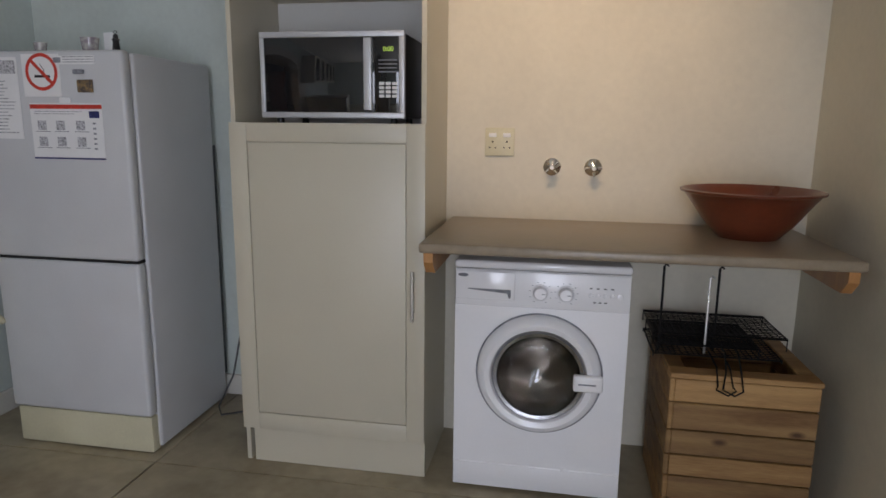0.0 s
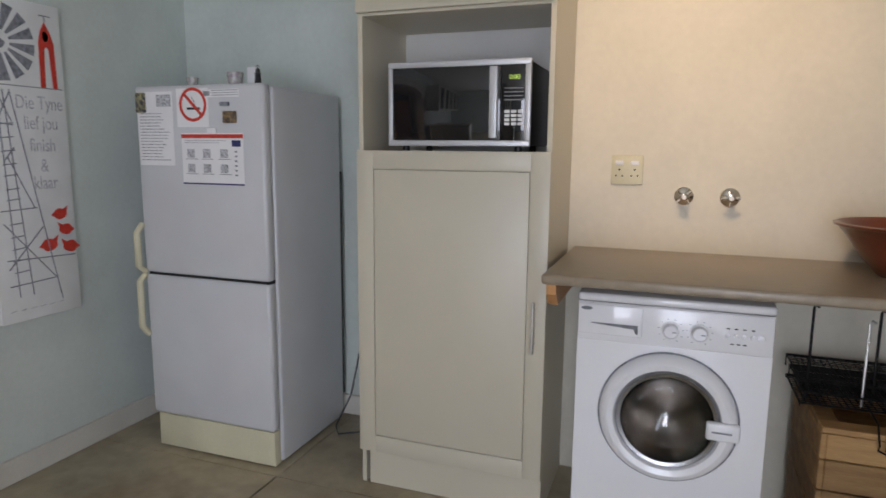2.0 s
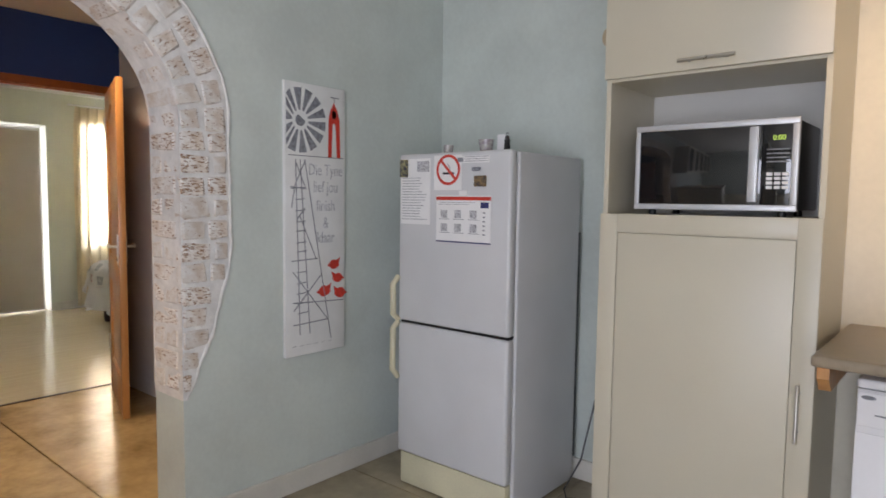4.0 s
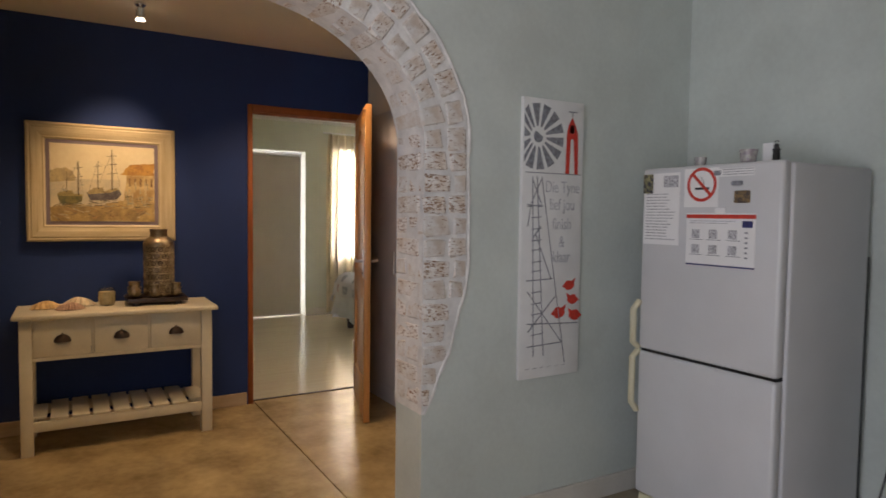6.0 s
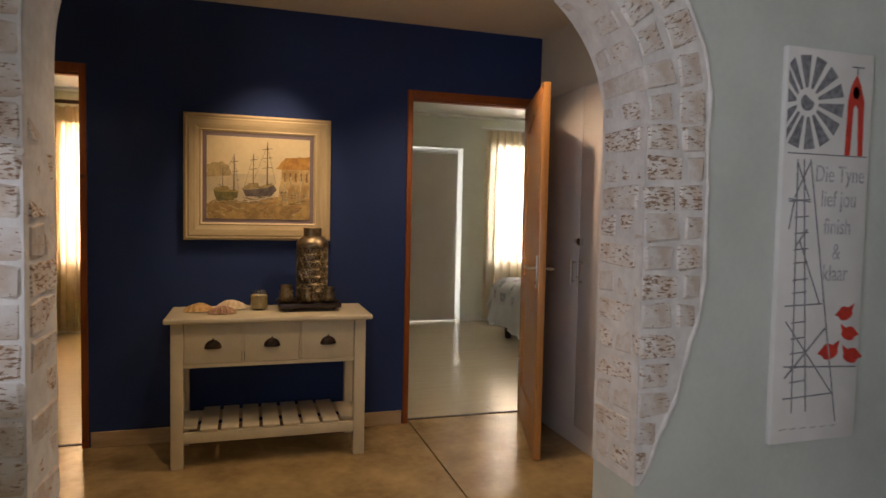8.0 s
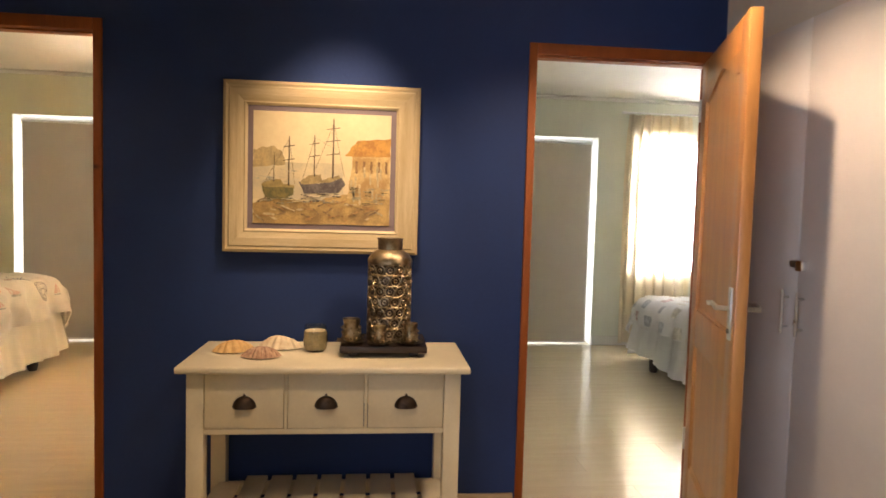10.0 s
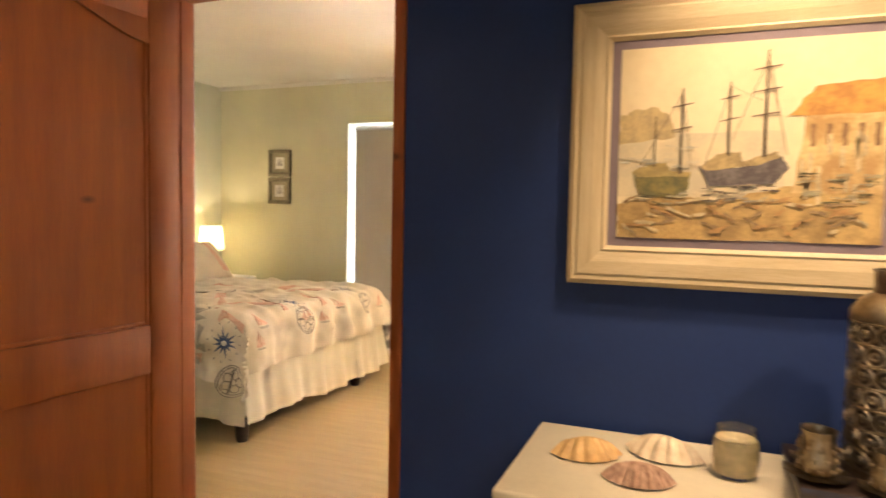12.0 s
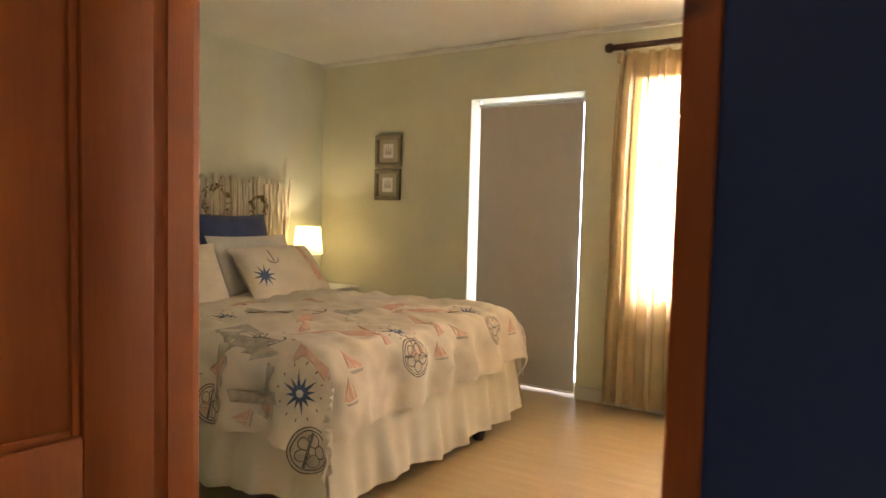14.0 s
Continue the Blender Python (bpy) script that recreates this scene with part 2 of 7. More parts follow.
def poly(bm, pts, depth, axis):
    """A flat shape with thickness: pts are corners in order, depth a vector."""
    a = [bm.verts.new(p) for p in pts]
    b = [bm.verts.new(Vector(p) + Vector(depth)) for p in pts]
    bm.faces.new(a)
    bm.faces.new(b[::-1])
    for i in range(len(a)):
        bm.faces.new((a[i], b[i], b[(i + 1) % len(a)], a[(i + 1) % len(a)]))


def sheet(bm, fn, nu, nv, thick=0.0):
    """A surface fn(u, v), u and v from 0 to 1; with thickness it is closed."""
    g = [[bm.verts.new(fn(i / nu, j / nv)) for j in range(nv + 1)] for i in range(nu + 1)]
    for i in range(nu):
        for j in range(nv):
            bm.faces.new((g[i][j], g[i + 1][j], g[i + 1][j + 1], g[i][j + 1]))
    if thick:
        def lower(i, j):
            p = g[i][j].co
            a = g[min(i + 1, nu)][j].co - g[max(i - 1, 0)][j].co
            b = g[i][min(j + 1, nv)].co - g[i][max(j - 1, 0)].co
            return p - a.cross(b).normalized() * thick
        h = [[bm.verts.new(lower(i, j)) for j in range(nv + 1)] for i in range(nu + 1)]
        for i in range(nu):
            for j in range(nv):
                bm.faces.new((h[i][j], h[i][j + 1], h[i + 1][j + 1], h[i + 1][j]))
        for i in range(nu):
            for j in (0, nv):
                bm.faces.new((g[i][j], g[i + 1][j], h[i + 1][j], h[i][j]))
        for j in range(nv):
            for i in (0, nu):
                bm.faces.new((g[i][j], g[i][j + 1], h[i][j + 1], h[i][j]))


def smooth_mesh(me, angle=40):
    for p in me.polygons:
        p.use_smooth = True
    me.set_sharp_from_angle(angle=radians(angle))


def part(name, bm, material, parent=None, label="", smooth=True):
    """Link a bmesh as one mesh object, under a thing or a part."""
    bmesh.ops.recalc_face_normals(bm, faces=bm.faces)
    me = bpy.data.meshes.new(name)
    bm.to_mesh(me)
    bm.free()
    me.materials.append(material)
    if smooth:
        smooth_mesh(me)
    ob = new(name, me)
    if parent is not None:
        ob.parent = parent
        ob.matrix_parent_inverse = base_of(parent).inverted()
    if label:
        ob["label"] = label
    return ob


def base_of(ob):
    m = ob.matrix_basis.copy()
    if ob.parent is not None:
        m = base_of(ob.parent) @ ob.matrix_parent_inverse @ m
    return m


def thing(name, at, label, category, group="", kind=""):
    e = new(name)
    e.empty_display_size = 0.1
    e.matrix_basis = pose(*at)
    return tagged(e, label, category, group, kind)


def bpart(name, material, parent, *args, label="", bevel=0.003, seg=2, **kw):
    """A bevelled box as a part."""
    bm = bmesh.new()
    box(bm, *args, bevel=bevel, seg=seg, **kw)
    return part(name, bm, material, parent, label)


def struct(name, boxes, material, label, category, bevel=0.0):
    bm = bmesh.new()
    for b in boxes:
        box(bm, *b, bevel=bevel)
    return tagged(part(name, bm, material, smooth=False), label, category, kind="structure")


def writing(name, text, size, m, material, parent=None, depth=0.0006):
    """Text with the built-in font, as a mesh."""
    cu = bpy.data.curves.new(name, "FONT")
    cu.body, cu.size, cu.extrude = text, size, depth
    cu.align_x, cu.align_y = "CENTER", "CENTER"
    tmp = bpy.data.objects.new(name, cu)
    scene.collection.objects.link(tmp)
    dg = bpy.context.evaluated_depsgraph_get()
    me = bpy.data.meshes.new_from_object(tmp.evaluated_get(dg))
    bpy.data.objects.remove(tmp)
    me.transform(m)
    me.materials.clear()
    me.materials.append(material)
    ob = new(name, me)
    if parent is not None:
        ob.parent = parent
        ob.matrix_parent_inverse = base_of(parent).inverted()
    return ob


# ---- the large structure ----
def arch_pts(n=40):
    c, a = (A0 + A1) / 2, (A1 - A0) / 2
    out = []
    for i in range(n + 1):
        q = math.pi * i / n
        e = 2 / (3.0 if q < math.pi / 2 else 2.15)
        co = math.cos(q)
        out.append((c - a * math.copysign(abs(co) ** e, co), SPR + RISE * max(0.0, math.sin(q)) ** e))
    return out


def arched_wall():
    bm = bmesh.new()
    box(bm, AW, KW, KS, A0, FZ, KC)
    box(bm, AW, KW, A1, BACK + 0.2, FZ, KC)
    ap = arch_pts()
    for (y0, z0), (y1, z1) in zip(ap, ap[1:]):
        c = [(y0, z0), (y1, z1), (y1, KC), (y0, KC)]
        a = [bm.verts.new((KW, y, z)) for y, z in c]
        b = [bm.verts.new((AW, y, z)) for y, z in c]
        bm.faces.new(a)
        bm.faces.new(b[::-1])
        bm.faces.new((a[0], b[0], b[1], a[1]))
    bmesh.ops.remove_doubles(bm, verts=bm.verts[:], dist=0.0005)
    return tagged(part("wall_arch", bm, MINT, smooth=False), "mint green plastered wall with an arched opening", "wall", kind="structure")


arched_wall()
struct("wall_kitchen_back", [(AW, 0.05, BACK, BACK + 0.2, FZ, KC)], MINT, "mint green plastered kitchen wall behind the fridge", "wall")
struct("wall_kitchen_niche", [(0.05, KR + 0.2, BACK2, BACK + 0.2, FZ, KC)], CREAM, "cream plastered wall above the laundry shelf", "wall")
struct("wall_kitchen_side", [(KR, KR + 0.2, KS, -2.2, FZ, KC), (KR, KR + 0.2, -2.2, -0.2, 2.1, KC), (KR, KR + 0.2, -0.2, BACK2, FZ, KC)], CREAM, "cream plastered kitchen side wall with a wide glazed door opening", "wall")
# end wall out of view; its opening is placed to brighten the machine front
struct("wall_kitchen_end", [(AW, 0.2, KS - 0.2, KS, FZ, KC), (1.3, KR + 0.2, KS - 0.2, KS, FZ, KC), (0.2, 1.3, KS - 0.2, KS, 2.1, KC)], MINT, "mint green plastered end wall of the kitchen with an unseen opening added for daylight", "wall")
struct("ceiling_kitchen", [(AW, KR + 0.2, KS - 0.2, BACK + 0.2, KC, KC + 0.1)], CEIL, "white painted kitchen ceiling", "ceiling")
struct("ceiling_hall", [(BB, AW, HL - 0.15, HR + 0.15, HC, HC + 0.1)], CREAMCEIL, "cream painted hall ceiling", "ceiling")
struct("wall_blue", [
    (BB, BLUE, HL - 0.15, DL0 - 0.035, FZ, HC), (BB, BLUE, DL1 + 0.035, DR0 - 0.035, FZ, HC), (BB, BLUE, DR1 + 0.035, HR, FZ, HC),
    (BB, BLUE, DL0 - 0.035, DL1 + 0.035, DH + 0.05, HC), (BB, BLUE, DR0 - 0.035, DR1 + 0.035, DH + 0.05, HC)], BLUEP, "deep navy blue plastered hall wall with two doorways", "wall")
struct("wall_hall_right", [(BB, AW, HR, HR + 0.15, FZ, HC)], HALLW, "off-white plastered end wall of the hall", "wall")
struct("wall_hall_left", [(BB, AW, HL - 0.15, HL, FZ, HC)], HALLW, "off-white plastered end wall of the hall", "wall")
struct("wall_bedroom_lining", [
    (BB - 0.006, BB, LS, DL0 - 0.035, FZ, BC), (BB - 0.006, BB, DL1 + 0.035, LN, FZ, BC), (BB - 0.006, BB, DL0 - 0.035, DL1 + 0.035, DH + 0.05, BC),
    (BB - 0.006, BB, RS, DR0 - 0.035, FZ, BC), (BB - 0.006, BB, DR1 + 0.035, RN, FZ, BC), (BB - 0.006, BB, DR0 - 0.035, DR1 + 0.035, DH + 0.05, BC)], SAGE2, "pale sage plaster on the bedroom side", "wall")
T = FAR - 0.28
struct("wall_left_bedroom_far", [
    (T, FAR, LS - 0.15, -2.60, FZ, BC), (T, FAR, -2.60, -1.70, 2.135, BC), (T, FAR, -1.70, -1.28, FZ, BC), (T, FAR, -1.28, 0.08, FZ, 0.765), (T, FAR, -1.28, 0.08, 2.125, BC), (T, FAR, 0.08, LN, FZ, BC)],
    SAGE, "sage green plastered bedroom wall with a glazed door and a window", "wall")
struct("wall_left_bedroom_head", [(T, BB - 0.012, LS - 0.15, LS, FZ, BC)], SAGE2, "pale sage plastered wall behind the bed", "wall")
struct("wall_between_bedrooms", [(T, BB - 0.012, LN, RS, FZ, BC)], SAGE2, "pale sage plastered partition between the bedrooms", "wall")
struct("wall_right_bedroom_far", [
    (T, FAR, RS, 2.19, FZ, BC), (T, FAR, 2.19, 3.085, 2.13, BC), (T, FAR, 3.085, 3.52, FZ, BC), (T, FAR, 3.52, 4.88, FZ, 0.765), (T, FAR, 3.52, 4.88, 2.125, BC), (T, FAR, 4.88, RN, FZ, BC)],
    SAGE2, "pale sage plastered bedroom wall with a glazed door and a window", "wall")
struct("wall_right_bedroom_head", [(T, BB - 0.012, RN, RN + 0.15, FZ, BC)], SAGE2, "pale sage plastered wall behind the second bed", "wall")
struct("ceiling_bedrooms", [(T, BB, LS - 0.15, RN + 0.15, BC, BC + 0.1)], CEIL, "white painted bedroom ceiling", "ceiling")
struct("floor_base", [(T, KR + 0.2, LS - 0.2, RN + 0.2, -0.14, FZ - 0.02)], SCREED, "cement slab under the floors", "floor")
struct("cornice", [(FAR, FAR + 0.035, LS, LN, BC - 0.035, BC), (FAR, FAR + 0.035, RS, RN, BC - 0.035, BC)], CEIL, "small white cornice at the bedroom ceiling", "cornice", bevel=0.008)
ground = struct("ground", [(-400, 400, -400, 400, -0.4, -0.3)], SCREED, "bare ground outside the house", "ground")

# doorways, skirtings and floor pieces come with the details below
# ---- skirtings ----
struct("baseboard_kitchen", [(KW, KW + 0.018, A1 + 0.02, BACK, FZ, 0.075), (KW + 0.018, -0.64, BACK - 0.018, BACK, FZ, 0.075)], BASEB, "painted kitchen skirting board", "skirting", bevel=0.004)
struct("baseboard_hall", [(BLUE, BLUE + 0.016, DL1 + 0.045, DR0 - 0.045, FZ, 0.062), (BLUE, BLUE + 0.016, HL, DL0 - 0.045, FZ, 0.062)], WOODBASE, "limed wood skirting along the blue wall", "skirting", bevel=0.004)
struct("baseboard_bedrooms", [(FAR, FAR + 0.016, LS, -2.60, FZ, 0.07), (FAR, FAR + 0.016, -1.70, LN, FZ, 0.07), (FAR, FAR + 0.016, RS, 2.19, FZ, 0.07), (FAR, FAR + 0.016, 3.085, RN, FZ, 0.07), (FAR + 0.016, BB - 0.012, LS, LS + 0.016, FZ, 0.07)], BASEB, "painted bedroom skirting board", "skirting", bevel=0.004)


# ---- doors ----
def doorway(name, y0, y1):
    bm = bmesh.new()
    x0, x1 = BB - 0.008, BLUE + 0.012
    d = 0.035
    box(bm, x0, x1, y0 - d, y0, FZ, DH + 0.05, bevel=0.004)
    box(bm, x0, x1, y1, y1 + d, FZ, DH + 0.05, bevel=0.004)
    box(bm, x0, x1, y0, y1, DH, DH + 0.05, bevel=0.004)
    # rebate stop
    box(bm, BB + 0.01, BB + 0.06, y0, y0 + 0.004, FZ, DH)
    box(bm, BB + 0.01, BB + 0.06, y1 - 0.004, y1, FZ, DH)
    box(bm, BB + 0.01, BB + 0.06, y0 + 0.004, y1 - 0.004, DH - 0.006, DH)
    return tagged(part(name, bm, MERANTI), "varnished reddish hardwood door frame", "door frame", kind="structure")


doorway("doorframe_1", DL0, DL1)
doorway("doorframe_2", DR0, DR1)


def panel_door(name, hinge, angle, material, label, flip):
    """A panelled leaf: hinge at the origin, the leaf along local x, thickness along y."""
    W, H, D = 0.815, 2.005, 0.04
    t = thing(name, (hinge[0], hinge[1], 0.008), label, "door")
    bm = bmesh.new()
    st = 0.11
    box(bm, 0, st, 0, D, FZ, H, bevel=0.003)
    box(bm, W - st, W, 0, D, FZ, H, bevel=0.003)
    for z0, z1 in ((FZ, 0.20), (0.755, 0.915), (H - 0.11, H)):
        box(bm, st, W - st, 0.001, D - 0.001, z0, z1, bevel=0.003)
    # the curved top of the upper panel
    n = 24
    for i in range(n):
        a, b = i / n, (i + 1) / n
        za, zb = [H - 0.11 - 0.075 * (0.5 + 0.5 * math.cos(2 * math.pi * u)) ** 0.8 for u in (a, b)]
        xa, xb = st + (W - 2 * st) * a, st + (W - 2 * st) * b
        poly(bm, [(xa, 0.001, za), (xb, 0.001, zb), (xb, 0.001, H - 0.108), (xa, 0.001, H - 0.108)], (0, D - 0.002, 0), 1)
    frame_ob = part("door_rails", bm, material, t)
    for z0, z1 in ((0.20, 0.755), (0.915, H - 0.112)):
        bm = bmesh.new()
        box(bm, st - 0.01, W - st + 0.01, 0.012, D - 0.012, z0 - 0.005, z1)
        for yy0, yy1 in ((0.006, 0.013), (D - 0.013, D - 0.006)):
            box(bm, st, st + 0.014, yy0, yy1, z0, z1, bevel=0.004)
            box(bm, W - st - 0.014, W - st, yy0, yy1, z0, z1, bevel=0.004)
            box(bm, st + 0.014, W - st - 0.014, yy0, yy1, z0, z0 + 0.014, bevel=0.004)
        part("door_panel", bm, material, t)
    for side, yy in ((-1, 0), (1, D)):
        bm = bmesh.new()
        box(bm, W - 0.075, W - 0.035, min(yy, yy + side * 0.006), max(yy, yy + side * 0.006), 0.905, 1.085, bevel=0.002)
        plate = part("lock_plate", bm, STEEL, t, "brushed steel lock plate")
        bm = bmesh.new()
        y2 = yy + side * 0.05
        tube(bm, [(W - 0.055, yy, 1.013), (W - 0.055, y2, 1.013), (W - 0.075, y2, 1.018), (W - 0.12, y2, 1.023), (W - 0.165, y2, 1.013), (W - 0.185, y2, 1.018)], [0.009, 0.009, 0.009, 0.008, 0.007, 0.006], 10)
        part("lever_handle", bm, STEEL, plate, "brushed steel lever handle")
        bm = bmesh.new()
        lathe(bm, [(0.009, 0), (0.009, 0.004), (0.0, 0.004)], 12, pose(W - 0.055, yy + side * 0.006, 0.935, -90 * side))
        part("keyhole", bm, BLACKP, plate)
    for z in (0.25, 1.75):
        bm = bmesh.new()
        lathe(bm, [(0.007, 0), (0.007, 0.1)], 10, pose(0.0, D + 0.002, z))
        part("hinge", bm, STEEL, t, "steel butt hinge")
    t.matrix_basis = pose(hinge[0], hinge[1], 0.008, 0, 0, angle) @ Matrix.Diagonal((1, flip, 1, 1))
    for o in t.children_recursive:
        o.matrix_parent_inverse = Matrix.Identity(4)
    return t


panel_door("door_1", (BLUE + 0.018, DL0 + 0.030), -5.5, MERANTI, "open varnished hardwood panel door beside the bedroom doorway", -1)
panel_door("door_2", (BLUE + 0.018, DR1 - 0.002), -18.0, OAKW, "open varnished wooden panel door with an arched top panel", -1)


# ---- kitchen ----
def fridge():
    x0, x1, yf, yb, h = -1.600, -0.974, 2.518, 3.09, 1.528
    t = thing("fridge", ((x0 + x1) / 2, (yf + yb) / 2, 0), "tall old white fridge freezer with notices on its door", "fridge")
    bpart("body", FRIDGEW, t, x0 + 0.004, x1, yf + 0.055, yb, FZ + 0.012, h - 0.005, bevel=0.012, seg=3)
    for nm, z0, z1 in (("upper_door", 0.762, h), ("lower_door", 0.135, 0.752)):
        d = bpart(nm, FRIDGEW, t, x0, x1 - 0.004, yf, yf + 0.05, z0, z1, bevel=0.014, seg=3)
        bm = bmesh.new()
        if nm == "upper_door":
            zz = (0.765, 0.79, 0.93, 0.965)
        else:
            zz = (0.749, 0.725, 0.53, 0.49)
        tube(bm, [(x0 - 0.002, yf + 0.004, zz[0]), (x0 - 0.004, yf - 0.028, zz[1]), (x0 - 0.004, yf - 0.03, zz[2]), (x0, yf + 0.002, zz[3])], 0.014, 10)
        part("handle", bm, IVORY, d, "yellowed plastic grip handle")
    bpart("door_seal", BLACKP, t, x0 + 0.01, x1 - 0.012, yf + 0.012, yf + 0.056, 0.75, 0.764, bevel=0.001, seg=1, label="dark rubber door seal")
    bpart("plinth", IVORY, t, x0 + 0.012, x1 - 0.012, yf + 0.015, yf + 0.06, FZ + 0.006, 0.128, bevel=0.003, label="yellowed plastic plinth")
    for xx in (x0 + 0.05, x1 - 0.05):
        for yy in (yf + 0.09, yb - 0.05):
            bm = bmesh.new()
            lathe(bm, [(0.018, FZ), (0.018, 0.022)], 12, pose(xx, yy, 0))
            part("foot", bm, BLACKP, t)
    bm = bmesh.new()
    box(bm, x1 - 0.02, x1 - 0.004, yb + 0.002, yb + 0.018, 0.1, 1.18)
    part("condenser", bm, BLACKP, t, "black condenser at the back")
    return t


fridge()


def tall_cabinet():
    x0, x1, yf, yb = -0.607, 0.108, 2.558, BACK2 - 0.004
    t = thing("tall_cabinet", ((x0 + x1) / 2, 2.75, 0), "tall ivory kitchen cabinet with an open microwave niche", "cabinet")
    bm = bmesh.new()
    box(bm, x0, x0 + 0.018, yf + 0.02, yb, FZ, 2.3, bevel=0.001, seg=1)
    part("side_panel", bm, CABP, t)
    bm = bmesh.new()
    box(bm, x1 - 0.018, x1, yf + 0.02, yb, FZ, 2.3, bevel=0.001, seg=1)
    part("side_panel", bm, CABP, t)
    bpart("back_panel", CABIN, t, x0 + 0.018, x1 - 0.018, yb - 0.012, yb, 0.1, 2.28, bevel=0, label="white melamine back panel")
    for z in (0.115, 1.262, 1.752, 2.282):
        bpart("shelf_board", CABP if z < 2 else CABIN, t, x0 + 0.018, x1 - 0.018, yf + 0.02, yb - 0.012, z, z + 0.018, bevel=0.001, seg=1)
    bpart("kick_board", CABP, t, x0 + 0.035, x1, yf + 0.018, yf + 0.034, FZ + 0.001, 0.112, bevel=0.001, seg=1)

    def shaker(nm, z0, z1, rail):
        bm = bmesh.new()
        box(bm, x0, x0 + rail, yf, yf + 0.019, z0, z1, bevel=0.0015)
        box(bm, x1 - rail, x1, yf, yf + 0.019, z0, z1, bevel=0.0015)
        box(bm, x0 + rail, x1 - rail, yf, yf + 0.019, z0, z0 + rail, bevel=0.0015)
        box(bm, x0 + rail, x1 - rail, yf, yf + 0.019, z1 - rail, z1, bevel=0.0015)
        box(bm, x0 + rail - 0.004, x1 - rail + 0.004, yf + 0.0125, yf + 0.0185, z0 + rail - 0.004, z1 - rail + 0.004)
        d = part(nm, bm, CABP, t)
        bpart("door_panel", CABP, d, x0 + rail + 0.003, x1 - rail - 0.003, yf + 0.0015, yf + 0.012, z0 + rail + 0.003, z1 - rail - 0.003, bevel=0.0015)
        return d

    low = shaker("door", 0.118, 1.28, 0.066)
    up = bpart("upper_door", CABP, t, x0, x1, yf, yf + 0.019, 1.762, 2.3, bevel=0.0015)
    bm = bmesh.new()
    tube(bm, [(0.069, yf - 0.028, 0.595), (0.069, yf - 0.028, 0.775)], 0.006, 12)
    for z in (0.625, 0.745):
        tube(bm, [(0.069, yf + 0.002, z), (0.069, yf - 0.028, z)], 0.0045, 8)
    part("handle", bm, STEEL, low, "brushed steel bar handle")
    bm = bmesh.new()
    tube(bm, [(-0.335, yf - 0.028, 1.79), (-0.155, yf - 0.028, 1.79)], 0.006, 12)
    for x in (-0.305, -0.185):
        tube(bm, [(x, yf + 0.002, 1.79), (x, yf - 0.028, 1.79)], 0.0045, 8)
    part("handle", bm, STEEL, up, "brushed steel bar handle")


tall_cabinet()


def microwave():
    x0, x1, yf, yb, z0, z1 = -0.505, 0.022, 2.615, 2.95, 1.292, 1.592
    t = thing("microwave", ((x0 + x1) / 2, (yf + yb) / 2, 1.28), "silver and black microwave oven in the cabinet niche", "microwave")
    bpart("casing", BLACKP, t, x0 + 0.004, x1 - 0.004, yf + 0.02, yb, z0 + 0.01, z1 - 0.006, bevel=0.004)
    bm = bmesh.new()
    for a in ((x0, x1, z0 + 0.006, z0 + 0.026), (x0, x1, z1 - 0.02, z1), (x0, x0 + 0.016, z0 + 0.026, z1 - 0.02), (x1 - 0.02, x1, z0 + 0.026, z1 - 0.02)):
        box(bm, a[0], a[1], yf, yf + 0.022, a[2], a[3], bevel=0.003)
    part("front_frame", bm, SILVER, t, "silver front frame")
    bpart("door_glass", DARKGLASS, t, x0 + 0.016, -0.085, yf + 0.005, yf + 0.02, z0 + 0.026, z1 - 0.02, bevel=0.001, label="dark reflecting glass door")
    bpart("handle", SILVER, t, -0.121, -0.092, yf - 0.012, yf + 0.012, z0 + 0.034, z1 - 0.024, bevel=0.004, label="silver pull strip")
    p = bpart("control_panel", DARKGLASS, t, -0.083, x1 - 0.02, yf + 0.003, yf + 0.02, z0 + 0.026, z1 - 0.02, bevel=0.001, label="black control panel")
    writing("clock_display", "0:00", 0.022, pose(-0.035, yf + 0.002, z1 - 0.062, 90), glow("display_green", (0.45, 0.7, 0.1), 0.6), p)
    for k in range(4):
        zz = z0 + 0.077 + k * 0.014
        for j in range(3):
            bpart("button", WHITEP, p, -0.068 + j * 0.023, -0.050 + j * 0.023, yf + 0.0005, yf + 0.004, zz, zz + 0.010, bevel=0.0006, seg=1)
    for k in range(4):
        zz = z1 - 0.10 - k * 0.013
        bpart("label_strip", GREYINK, p, -0.07, -0.004, yf + 0.0015, yf + 0.004, zz, zz + 0.004, bevel=0)
    for xx in (x0 + 0.05, x1 - 0.05):
        for yy in (yf + 0.05, yb - 0.05):
            bm = bmesh.new()
            lathe(bm, [(0.014, 0), (0.012, 0.024)], 12, pose(xx, yy, 1.28))
            part("foot", bm, BLACKP, t)


microwave()


def laundry_shelf():
    t = thing("laundry_shelf", (0.75, 2.65, 0.85), "taupe laminate shelf on two wooden brackets", "shelf")
    bm = bmesh.new()
    box(bm, 0.13, 1.420, 2.345, BACK2 - 0.002, 0.880, 0.913, bevel=0.010, seg=3)
    part("worktop", bm, TAUPE, t)
    for x in (0.145, 1.375):
        bm = bmesh.new()
        poly(bm, [(x, 2.36, 0.879), (x, 2.36, 0.848), (x, 2.40, 0.808), (x, BACK2 - 0.003, 0.808), (x, BACK2 - 0.003, 0.879)], (0.03, 0, 0), 0)
        part("bracket", bm, OAKW, t, "varnished wooden shelf bearer")


laundry_shelf()


